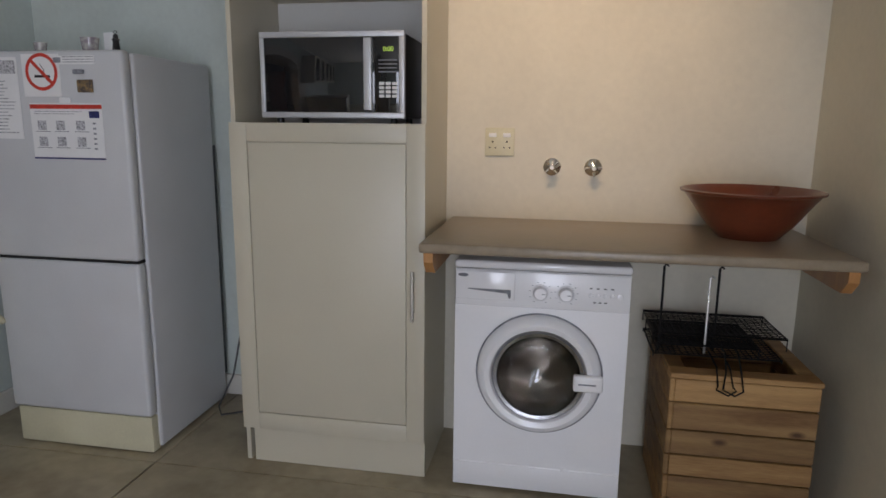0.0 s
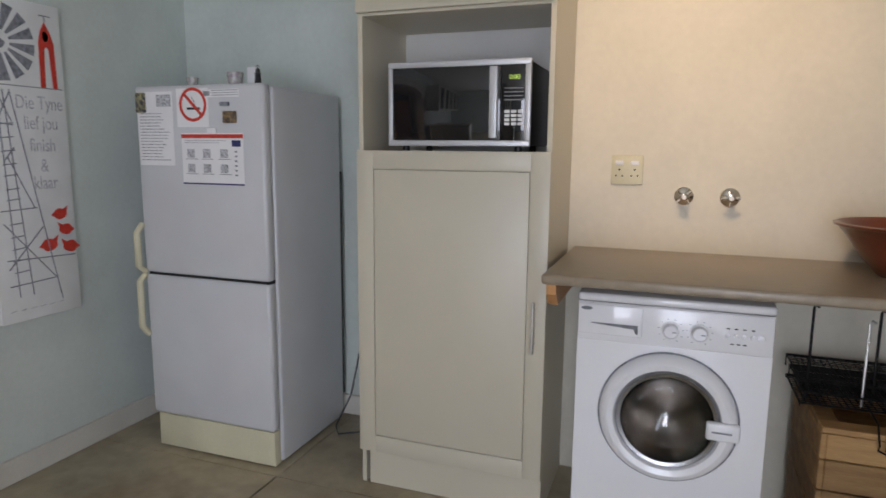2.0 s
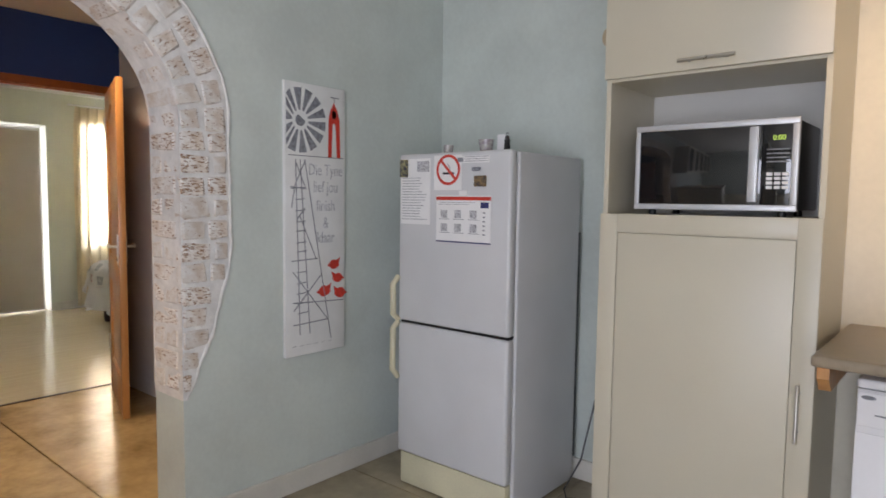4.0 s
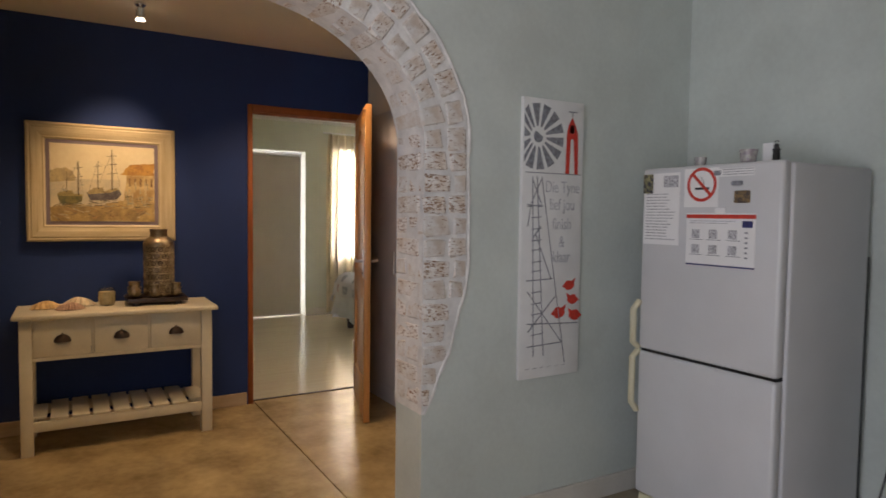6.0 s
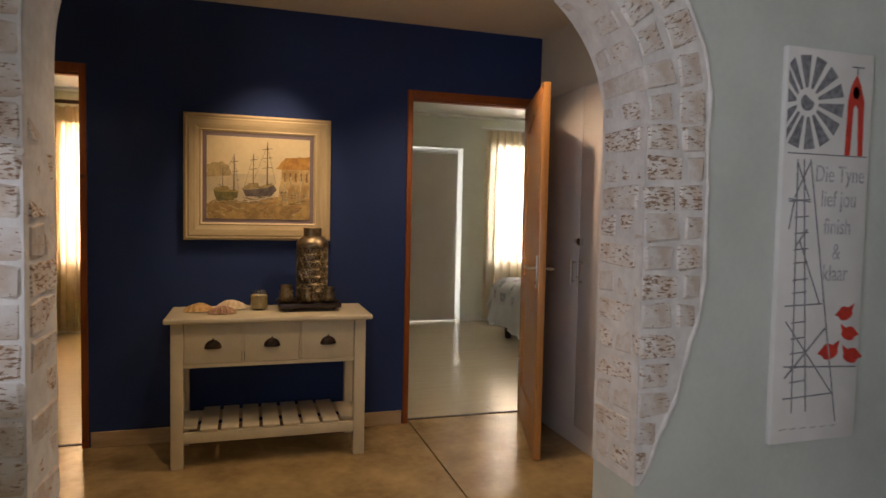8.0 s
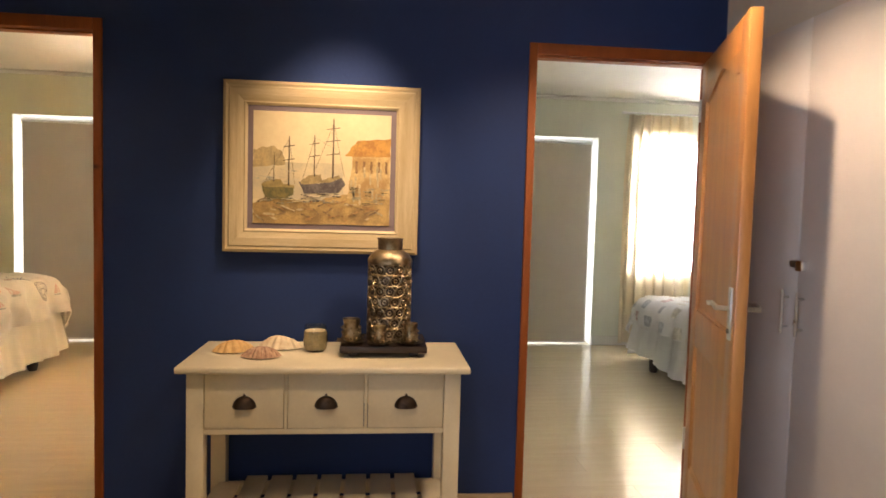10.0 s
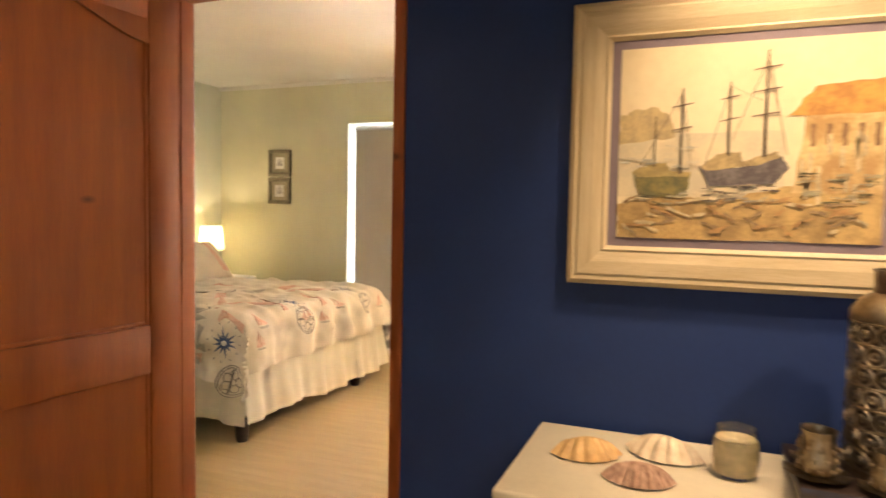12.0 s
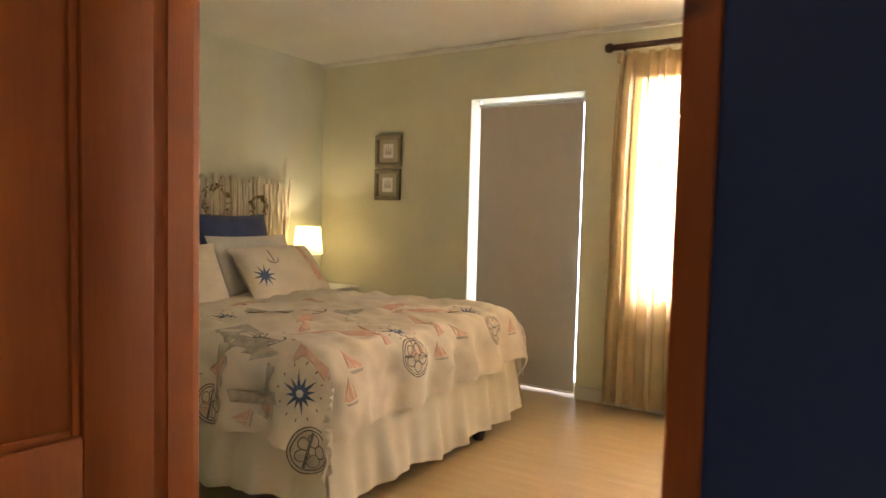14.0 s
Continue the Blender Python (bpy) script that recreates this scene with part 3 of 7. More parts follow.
def washing_machine():
    x0, x1, yf, yb, h = 0.217, 0.810, 2.54, 2.96, 0.825
    cx, cz = 0.515, 0.433
    t = thing("washing_machine", ((x0 + x1) / 2, 2.75, 0), "white front-loading washing machine under the shelf", "washing machine")
    bm = bmesh.new()
    bx0, bx1, bz0, bz1 = x0 + 0.003, x1 - 0.003, FZ + 0.012, h - 0.03
    box(bm, bx0, bx0 + 0.004, yf + 0.012, yb, bz0, bz1)
    box(bm, bx1 - 0.004, bx1, yf + 0.012, yb, bz0, bz1)
    box(bm, bx0 + 0.004, bx1 - 0.004, yf + 0.012, yb, bz0, bz0 + 0.004)
    box(bm, bx0 + 0.004, bx1 - 0.004, yb - 0.004, yb, bz0 + 0.004, bz1)
    part("body", bm, WHITEM, t)
    # front sheet with the round door opening
    bm = bmesh.new()
    n = 64
    def edge(a):
        c, s = math.cos(a), math.sin(a)
        k = min((bx1 - cx) / c if c > 1e-6 else 9, (bx0 - cx) / c if c < -1e-6 else 9, (bz1 - cz) / s if s > 1e-6 else 9, (bz0 - cz) / s if s < -1e-6 else 9)
        return (cx + k * c, cz + k * s)
    angs = sorted([2 * math.pi * i / n for i in range(n)] + [math.atan2(z - cz, x - cx) % (2 * math.pi) for x in (bx0, bx1) for z in (bz0, bz1)])
    inn = [bm.verts.new((cx + 0.165 * math.cos(a), yf + 0.006, cz + 0.165 * math.sin(a))) for a in angs]
    inb = [bm.verts.new((cx + 0.165 * math.cos(a), yf + 0.03, cz + 0.165 * math.sin(a))) for a in angs]
    out = [bm.verts.new((edge(a)[0], yf + 0.006, edge(a)[1])) for a in angs]
    oub = [bm.verts.new((edge(a)[0], yf + 0.014, edge(a)[1])) for a in angs]
    for i in range(len(angs)):
        j = (i + 1) % len(angs)
        bm.faces.new((inn[i], inn[j], out[j], out[i]))
        bm.faces.new((inn[i], inb[i], inb[j], inn[j]))
        bm.faces.new((out[i], out[j], oub[j], oub[i]))
    part("front_panel", bm, WHITEM, t)
    bpart("lid", WHITEM, t, x0, x1, yf + 0.002, yb, h - 0.028, h, bevel=0.010, seg=3)
    bpart("control_panel", WHITEM, t, x0 + 0.003, x1 - 0.003, yf, yf + 0.03, 0.668, h - 0.032, bevel=0.005, seg=2)
    d = bpart("detergent_drawer", WHITEM, t, x0 + 0.004, 0.425, yf - 0.004, yf + 0.03, 0.690, h - 0.036, bevel=0.004)
    # flat grey shape painted for the shade inside the finger slot
    bm = bmesh.new()
    poly(bm, [(0.265, yf - 0.0055, 0.729), (0.412, yf - 0.0055, 0.729), (0.412, yf - 0.0055, 0.700), (0.405, yf - 0.0055, 0.700), (0.400, yf - 0.0055, 0.716), (0.265, yf - 0.0055, 0.726)], (0, 0.002, 0), 1)
    part("grip_slot", bm, GREYINK, d, "flat grey shape for the shade in the finger slot")
    bm = bmesh.new()
    poly(bm, [(0.2305 + 0.018 * (1 + math.cos(a)), yf - 0.0055, 0.775 + 0.006 * math.sin(a)) for a in [2 * math.pi * k / 20 for k in range(20)]], (0, 0.002, 0), 1)
    part("badge", bm, GREYINK, d, "grey oval badge")
    for kx in (0.512, 0.597):
        bm = bmesh.new()
        lathe(bm, [(0.029, 0), (0.029, 0.004), (0.024, 0.006), (0.022, 0.02), (0.019, 0.023), (0.0, 0.023)], 32, pose(kx, yf, 0.724, 90))
        k = part("knob", bm, WHITEM, t, "round white programme knob")
        bm = bmesh.new()
        box(bm, kx + 0.004, kx + 0.017, yf - 0.0245, yf - 0.022, 0.7225, 0.7255)
        part("knob_mark", bm, GREYINK, k)
        for q in range(10):
            bm = bmesh.new()
            a = math.radians(-60 + q * 33)
            rr = 0.037
            box(bm, kx + rr * math.cos(a) - 0.003, kx + rr * math.cos(a) + 0.003, yf - 0.0008, yf + 0.001, 0.724 + rr * math.sin(a) - 0.0008, 0.724 + rr * math.sin(a) + 0.0008)
            part("dial_mark", bm, GREYINK, t)
    for q in range(5):
        bm = bmesh.new()
        lathe(bm, [(0.008 if q < 4 else 0.011, 0), (0.007 if q < 4 else 0.010, 0.004), (0, 0.005)], 16, pose(0.678 + q * 0.0235, yf, 0.724, 90))
        part("button", bm, WHITEM, t)
    for q in range(4):
        bm = bmesh.new()
        box(bm, 0.672 + q * 0.0235, 0.682 + q * 0.0235, yf - 0.0008, yf + 0.001, 0.746, 0.7495)
        part("indicator_mark", bm, BLACKINK, t)
    for q in range(3):
        bm = bmesh.new()
        box(bm, 0.686 + q * 0.018, 0.696 + q * 0.018, yf - 0.0008, yf + 0.001, 0.698, 0.7015)
        part("indicator_mark", bm, BLACKINK, t)
    bm = bmesh.new()
    lathe(bm, [(0.213, 0.0), (0.211, 0.012), (0.199, 0.034), (0.184, 0.040), (0.166, 0.034), (0.160, 0.020), (0.160, 0.0)], 64, pose(cx, yf + 0.004, cz, 90), closed=True)
    ring = part("door_ring", bm, WHITEM, t, "white moulded door ring")
    # thin grey ring painted for the shade in the gap round the door
    bm = bmesh.new()
    lathe(bm, [(0.218, 0.0), (0.218, 0.003), (0.212, 0.003), (0.212, 0.0)], 64, pose(cx, yf + 0.0055, cz, 90), closed=True)
    part("door_gap", bm, GREYINK, t)
    bm = bmesh.new()
    lathe(bm, [(0.161, 0.022), (0.154, 0.030), (0.143, 0.028), (0.139, 0.014), (0.161, 0.006)], 64, pose(cx, yf + 0.004, cz, 90), closed=True)
    part("chrome_ring", bm, mat("grey_chrome", (0.38, 0.38, 0.39), 0.18, 1.0, vary=0.05, scale=12, bump=0.0), ring, "grey metal rim of the porthole")
    bm = bmesh.new()
    prof = [(0.142, 0.024), (0.135, 0.012), (0.11, -0.02), (0.07, -0.05), (0.0, -0.06)]
    lathe(bm, prof + [(r, z - 0.006) for r, z in prof[::-1]], 48, pose(cx, yf + 0.004, cz, 90), closed=True)
    g = part("porthole_glass", bm, glass("porthole", (0.90, 0.90, 0.90)), ring, "domed clear porthole glass")
    bm = bmesh.new()
    lathe(bm, [(0.15, -0.004), (0.17, -0.09), (0.2, -0.12), (0.2, -0.36), (0.0, -0.37), (0.0, -0.374), (0.204, -0.364), (0.204, -0.118), (0.174, -0.088), (0.154, -0.004)], 48, pose(cx, yf + 0.004, cz, 90), closed=True)
    for k in range(3):
        a = 0.5 + k * 2.094
        box(bm, 0.14, 0.2, -0.02, 0.02, -0.34, -0.11, bevel=0.008, m=pose(cx, yf + 0.004, cz, 90) @ pose(0, 0, 0, 0, 0, math.degrees(a)))
    part("drum", bm, mat("drum_steel", (0.36, 0.32, 0.28), 0.2, 1.0, vary=0.25, scale=25, bump=0.2), t, "steel drum")
    for k in range(40):
        bm = bmesh.new()
        rr, a = 0.035 + 0.03 * (k // 10), 2 * math.pi * (k % 10 + 0.5 * (k // 10 % 2)) / 10
        lathe(bm, [(0.005, 0.0), (0.005, 0.002), (0, 0.002)], 8, pose(cx, yf + 0.004, cz, 90) @ pose(rr * math.cos(a), rr * math.sin(a), -0.371))
        part("drum_hole", bm, BLACKP, t)
    l = bpart("latch", WHITEM, ring, 0.633, 0.731, yf - 0.046, yf - 0.022, 0.397, 0.455, bevel=0.008, seg=3, label="white door latch")
    bpart("flap", WHITEM, t, x0 + 0.005, x1 - 0.005, yf + 0.001, yf + 0.02, FZ + 0.018, 0.080, bevel=0.003)
    bpart("flap_tab", WHITEM, t, 0.606, 0.625, yf - 0.002, yf + 0.004, 0.076, 0.088, bevel=0.001)
    # grey strip in place of the shade in the latch's slot
    bm = bmesh.new()
    box(bm, 0.650, 0.708, yf - 0.0475, yf - 0.0455, 0.423, 0.428)
    part("latch_slot", bm, GREYINK, ring)
    for xx in (x0 + 0.05, x1 - 0.05):
        for yy in (yf + 0.06, yb - 0.05):
            bm = bmesh.new()
            lathe(bm, [(0.02, FZ), (0.02, FZ + 0.016)], 12, pose(xx, yy, 0))
            part("foot", bm, BLACKP, t)


washing_machine()
# ---- kitchen things ----
def strip_notice(name, x0, x1, z0, z1, label, rows):
    """A sheet of paper on the fridge door with bars for its unreadable print."""
    y = 2.5165
    t = thing(name, ((x0 + x1) / 2, y, z0), label, "notice")
    bm = bmesh.new()
    box(bm, x0, x1, y - 0.0012, y, z0, z1)
    part("sheet", bm, WHITEP, t)
    for k, (fx0, fx1, fz, fh, m) in enumerate(rows):
        bm = bmesh.new()
        box(bm, x0 + fx0 * (x1 - x0), x0 + fx1 * (x1 - x0), y - 0.0018, y - 0.0011, z0 + fz * (z1 - z0), z0 + (fz + fh) * (z1 - z0))
        part("print_bar", bm, m, t)
    return t


rnd = random.Random(4)
PRINT = mat("faded_print", (0.52, 0.52, 0.55), 0.8, vary=0.3, scale=150, bump=0)
NAVYINK = mat("navy_ink", (0.03, 0.035, 0.14), 0.7, vary=0.15, scale=60, bump=0)
rows = [(0.06, 0.06 + rnd.uniform(0.55, 0.85), 0.70 - k * 0.042, 0.014, PRINT) for k in range(16)] + [(0.55, 0.95, 0.80, 0.16, PRINT)]
strip_notice("house_rules_notice", -1.585, -1.405, 1.212, 1.505, "white printed notice sheet with lines of small text", rows)
rows = [(0.0, 1.0, 0.90, 0.075, REDINK), (0.05, 0.72, 0.845, 0.014, PRINT), (0.05, 0.62, 0.805, 0.014, PRINT), (0.0, 1.0, 0.0, 0.03, NAVYINK), (0.82, 0.96, 0.74, 0.12, NAVYINK)]
for r0 in (0.46, 0.17):
    for c0 in (0.06, 0.32, 0.60):
        rows += [(c0 + 0.03, c0 + 0.15, r0 + 0.06, 0.17, PRINT), (c0, c0 + 0.2, r0 + 0.03, 0.012, GREYINK)]
rows += [(0.86, 0.9, 0.18 + k * 0.09, 0.03, GREYINK) for k in range(6)]
strip_notice("water_notice", -1.368, -1.072, 1.140, 1.342, "white notice with a red heading and small drawings", rows)
strip_notice("contact_card", -1.255, -1.085, 1.478, 1.508, "small white card with grey print", [(0.02, 0.2, 0.2, 0.6, GREYINK), (0.25, 0.98, 0.2, 0.12, PRINT), (0.25, 0.98, 0.5, 0.12, PRINT), (0.25, 0.98, 0.8, 0.12, PRINT)])


def no_smoking():
    t = thing("no_smoking_sticker", (-1.304, 2.516, 1.38), "round red and white no smoking sticker on the fridge", "sticker")
    c = (-1.304, 2.5155, 1.452)
    bm = bmesh.new()
    box(bm, c[0] - 0.08, c[0] + 0.075, 2.5155, 2.5165, 1.365, 1.515)
    part("backing", bm, WHITEP, t)
    bm = bmesh.new()
    lathe(bm, [(0.066, 0), (0.066, 0.0008), (0.054, 0.0008), (0.054, 0)], 40, pose(*c, 90), closed=True)
    part("ring", bm, REDINK, t)
    bm = bmesh.new()
    box(bm, -0.058, 0.058, -0.0012, 0, -0.006, 0.006, m=pose(*c, 0, 45, 0))
    part("bar", bm, REDINK, t)
    bm = bmesh.new()
    box(bm, c[0] - 0.03, c[0] + 0.034, 2.5148, 2.5155, c[2] - 0.02, c[2] - 0.011)
    part("cigarette", bm, BLACKINK, t)
    bm = bmesh.new()
    tube(bm, [(c[0] + 0.004 + 0.007 * math.sin(k), 2.515, c[2] - 0.006 + k * 0.007) for k in range(6)], 0.0012, 5)
    part("smoke_line", bm, BLACKINK, t)


no_smoking()
MAGB = mat("carved_magnet", (0.30, 0.19, 0.08), 0.6, color2=(0.08, 0.06, 0.05), scale=70, spread=0.3, bump=0.5)
for nm, x, z, w, h, m, lab in (("photo_magnet", -1.563, 1.463, 0.048, 0.08, mat("photo_print", (0.35, 0.32, 0.16), 0.4, color2=(0.04, 0.04, 0.05), scale=45, spread=0.3, bump=0), "small dark framed photo magnet"),
                               ("souvenir_magnet", -1.128, 1.402, 0.062, 0.045, MAGB, "brown carved souvenir magnet"),
                               ("letter_magnet", -1.150, 1.452, 0.045, 0.016, GREYINK, "small grey lettered magnet"),
                               ("oval_magnet", -1.215, 1.352, 0.045, 0.022, WHITEP, "small white oval magnet")):
    bm = bmesh.new()
    box(bm, x - w / 2, x + w / 2, 2.507, 2.5165 if z > 1.36 else 2.5153, z - h / 2, z + h / 2, bevel=0.004)
    tagged(part(nm, bm, m), lab, "magnet", group="magnets on the fridge")


def trinkets():
    zt = 1.523
    for x, w, h, lab in ((-1.425, 0.05, 0.05, "small clear glass cup with printed flowers"), (-1.21, 0.07, 0.065, "small clear glass bowl with a printed pattern")):
        bm = bmesh.new()
        lathe(bm, [(w * 0.36, 0), (w * 0.48, h), (w * 0.44, h), (w * 0.33, 0.004), (0, 0.004)], 20, pose(x, 2.66, zt))
        g = tagged(part("glass_cup", bm, mat("printed_glass", (0.52, 0.50, 0.46), 0.15, color2=(0.30, 0.26, 0.28), scale=60, spread=0.3, bump=0)), lab, "cup")
    bm = bmesh.new()
    box(bm, -1.160, -1.118, 2.672, 2.676, zt, zt + 0.085, bevel=0.001, seg=1, m=pose(-0.0, 0, 0))
    tagged(part("souvenir_card", bm, WHITEP), "small white printed card standing on the fridge", "card")
    t = thing("lighthouse_figurine", (-1.085, 2.64, zt), "tiny dark lighthouse figurine", "figurine")
    bm = bmesh.new()
    lathe(bm, [(0.020, 0), (0.019, 0.006), (0.015, 0.01), (0.011, 0.05), (0.014, 0.052), (0.014, 0.056), (0.009, 0.058), (0.009, 0.07), (0.0, 0.078)], 20, pose(-1.085, 2.64, zt))
    part("tower", bm, BLACKP, t)
    bm = bmesh.new()
    tube(bm, [(-1.085 + 0.007 * math.cos(a), 2.64, zt + 0.079 + 0.007 * math.sin(a)) for a in [math.pi * k / 6 for k in range(7)]], 0.0015, 6)
    part("ring", bm, BLACKP, t)


trinkets()


def wall_tap(x):
    z, y = 1.122, BACK2
    t = thing("wall_tap", (x, y, z), "chrome wall tap with a cross handle", "tap", "laundry taps")
    bm = bmesh.new()
    lathe(bm, [(0.034, 0), (0.034, 0.004), (0.026, 0.012), (0.013, 0.016), (0.013, 0.05), (0.015, 0.052), (0.015, 0.068), (0.009, 0.072), (0, 0.072)], 32, pose(x, y, z, 90))
    part("flange_and_stem", bm, CHROME, t)
    bm = bmesh.new()
    a0 = 0.7 if x < 0.6 else 0.05
    for k in range(4):
        a = a0 + k * math.pi / 2
        tube(bm, [(x, y - 0.06, z), (x + 0.031 * math.cos(a), y - 0.062, z + 0.031 * math.sin(a))], [0.006, 0.0045], 8)
    part("cross_handle", bm, CHROME, t)
    bm = bmesh.new()
    lathe(bm, [(0.008, 0), (0.008, 0.003), (0, 0.003)], 16, pose(x, y - 0.071, z, 90))
    part("button_cap", bm, WHITEP, t)


wall_tap(0.528)
wall_tap(0.686)


def double_socket():
    t = thing("wall_socket", (0.32, BACK2, 1.215), "white double wall socket with two switches", "socket")
    bpart("plate", IVORY, t, 0.262, 0.378, BACK2 - 0.010, BACK2 - 0.0005, 1.160, 1.270, bevel=0.004, label="cream plastic cover plate")
    for x in (0.277, 0.333):
        bpart("switch", WHITEP, t, x, x + 0.03, BACK2 - 0.016, BACK2 - 0.009, 1.234, 1.250, bevel=0.002)
        for dx, dz, r in ((0.015, 1.216, 0.004), (0.004, 1.193, 0.0032), (0.027, 1.193, 0.0032)):
            bm = bmesh.new()
            lathe(bm, [(r, 0), (r, 0.0012), (0, 0.0012)], 12, pose(x + dx, BACK2 - 0.010, dz, 90))
            part("pin_hole", bm, BLACKINK, t)


double_socket()


def bowl():
    bm = bmesh.new()
    prof = [(0.0, 0.0), (0.098, 0.0), (0.104, 0.006), (0.145, 0.05), (0.198, 0.125), (0.216, 0.148), (0.229, 0.153), (0.231, 0.160), (0.222, 0.163), (0.206, 0.152), (0.185, 0.118), (0.135, 0.05), (0.095, 0.014), (0.0, 0.012)]
    lathe(bm, prof, 64, pose(1.195, 2.722, 0.913) @ Matrix.Diagonal((0.98, 0.98, 1.0, 1)))
    m = mat("glazed_terracotta", (0.20, 0.045, 0.018), 0.3, color2=(0.11, 0.022, 0.010), scale=6, fine=60, spread=0.6, bump=0.06, coat=0.4)
    tagged(part("bowl", bm, m), "wide red-brown glazed terracotta bowl on the shelf", "bowl")


bowl()
PALLET = wood("reclaimed_pine", (0.20, 0.095, 0.030), (0.42, 0.25, 0.10), (1.0, 9, 11), 0.6, 0.0, 0.28, knots=True)


def crate():
    x0, x1, y0, y1, h = 0.935, 1.385, 2.455, 2.90, 0.490
    t = thing("wooden_crate", ((x0 + x1) / 2, 2.67, 0), "open crate of reclaimed pine planks", "crate")
    n, r = 6, random.Random(2)
    zz = [FZ] + [FZ + (h - FZ) * (k / n) + r.uniform(-0.006, 0.006) for k in range(1, n)] + [h]
    for k in range(n):
        za, zb = zz[k] + 0.002, zz[k + 1] - 0.002
        j = r.uniform(-0.003, 0.003)
        bpart("plank", PALLET, t, x0 + 0.016, x1, y0 + j, y0 + 0.018 + j, za, zb, bevel=0.003, seg=1)
        bpart("plank", PALLET, t, x0 + 0.016, x1, y1 - 0.018, y1, za, zb, bevel=0.003, seg=1)
        bpart("plank", PALLET, t, x0 + j, x0 + 0.016 + j, y0, y1, za, zb, bevel=0.003, seg=1)
        bpart("plank", PALLET, t, x1 - 0.016, x1 - 0.001, y0 + 0.02, y1 - 0.02, za, zb, bevel=0.003, seg=1)
    bpart("rim_board", PALLET, t, x0, x1 + 0.004, y0 - 0.004, y0 + 0.06, h, h + 0.018, bevel=0.003, seg=1)
    bpart("rim_board", PALLET, t, x0, x1 + 0.004, y1 - 0.05, y1, h, h + 0.018, bevel=0.003, seg=1)
    bpart("rim_board", PALLET, t, x0, x0 + 0.055, y0 + 0.061, y1 - 0.051, h, h + 0.018, bevel=0.003, seg=1)
    bpart("rim_board", PALLET, t, x1 - 0.05, x1 + 0.003, y0 + 0.061, y1 - 0.051, h, h + 0.018, bevel=0.003, seg=1)


crate()
IRON = mat("sooty_iron", (0.018, 0.016, 0.015), 0.6, 0.7, vary=0.3, scale=60, bump=0.2)


def grill():
    t = thing("grill_grid", (1.12, 2.65, 0.509), "blackened wire grill grids lying on the crate", "grill")
    r = random.Random(3)
    for lvl, (xa, xb, ya, yb, z) in enumerate([(0.90, 1.31, 2.60, 2.87, 0.520), (0.91, 1.24, 2.61, 2.88, 0.552), (0.90, 1.33, 2.63, 2.90, 0.584)]):
        bm = bmesh.new()
        tube(bm, [(xa, ya, z), (xb, ya, z), (xb, yb, z), (xa, yb, z), (xa, ya, z)], 0.0035, 6)
        rim = part("grid_rim", bm, IRON, t)
        for k in range(1, 22):
            x = xa + (xb - xa) * k / 22 + r.uniform(-0.003, 0.003)
            bm = bmesh.new()
            tube(bm, [(x, ya, z + 0.002), (x, (ya + yb) / 2, z + r.uniform(-0.004, 0.004)), (x, yb, z + 0.002)], 0.0019, 5)
            part("wire", bm, IRON, rim)
        for k in range(1, 14):
            y = ya + (yb - ya) * k / 14 + r.uniform(-0.003, 0.003)
            bm = bmesh.new()
            tube(bm, [(xa, y, z), (xb, y, z)], 0.0019, 5)
            part("wire", bm, IRON, rim)
        for x in (xa, xb):
            for y in (ya, yb):
                bm = bmesh.new()
                tube(bm, [(x, y, z), (x, y, max(0.509, z - 0.04))], 0.0022, 5)
                part("wire_foot", bm, IRON, rim)
    for x, z in ((1.075, 0.54), (1.095, 0.59)):
        bm = bmesh.new()
        pts = [(x, 2.58, z), (x, 2.47, z - 0.01), (x, 2.435, z - 0.06), (x - 0.005, 2.43, 0.47), (x + 0.03, 2.425, 0.455), (x + 0.055, 2.43, 0.47), (x + 0.045, 2.435, z - 0.06), (x + 0.04, 2.47, z - 0.01), (x + 0.04, 2.58, z)]
        tube(bm, pts, 0.003, 6)
        part("wire_handle", bm, IRON, t)
    for x, y, z in ((0.922, 2.64, 0.815), (1.068, 2.62, 0.785), (1.105, 2.66, 0.81)):
        bm = bmesh.new()
        tube(bm, [(x, y, 0.522), (x, y, z), (x + 0.006, y, z + 0.008), (x + 0.014, y, z)], 0.0042, 6)
        part("hook_rod", bm, STEEL if x == 1.068 else IRON, t)


grill()


def cord():
    bm = bmesh.new()
    tube(bm, [(-0.84, 3.14, 0.95), (-0.84, 3.12, 0.6), (-0.86, 3.05, 0.35), (-0.88, 2.99, 0.14), (-0.94, 2.95, FZ + 0.02), (-0.90, 2.90, FZ + 0.006), (-0.80, 2.95, FZ + 0.012), (-0.72, 2.92, FZ + 0.005), (-0.66, 2.82, FZ + 0.005)], 0.0045, 8)
    tagged(part("power_cord", bm, BLACKP), "loose black power cord behind the fridge", "cord")
    t = thing("wall_socket", (-0.84, BACK, 1.16), "white wall socket behind the fridge", "socket")
    bpart("plate", WHITEP, t, -0.88, -0.80, BACK - 0.01, BACK - 0.0005, 1.15, 1.27, bevel=0.003)
    t2 = thing("wall_lamp", (-0.84, BACK, 2.0), "small beige wall lamp beside the cabinet", "lamp")
    bm = bmesh.new()
    lathe(bm, [(0.03, 0), (0.05, 0.03), (0.05, 0.06), (0.0, 0.07)], 24, pose(-0.84, BACK - 0.0005, 2.06, 90))
    part("shade", bm, mat("beige_ceramic", (0.45, 0.36, 0.24), 0.5), t2)


cord()


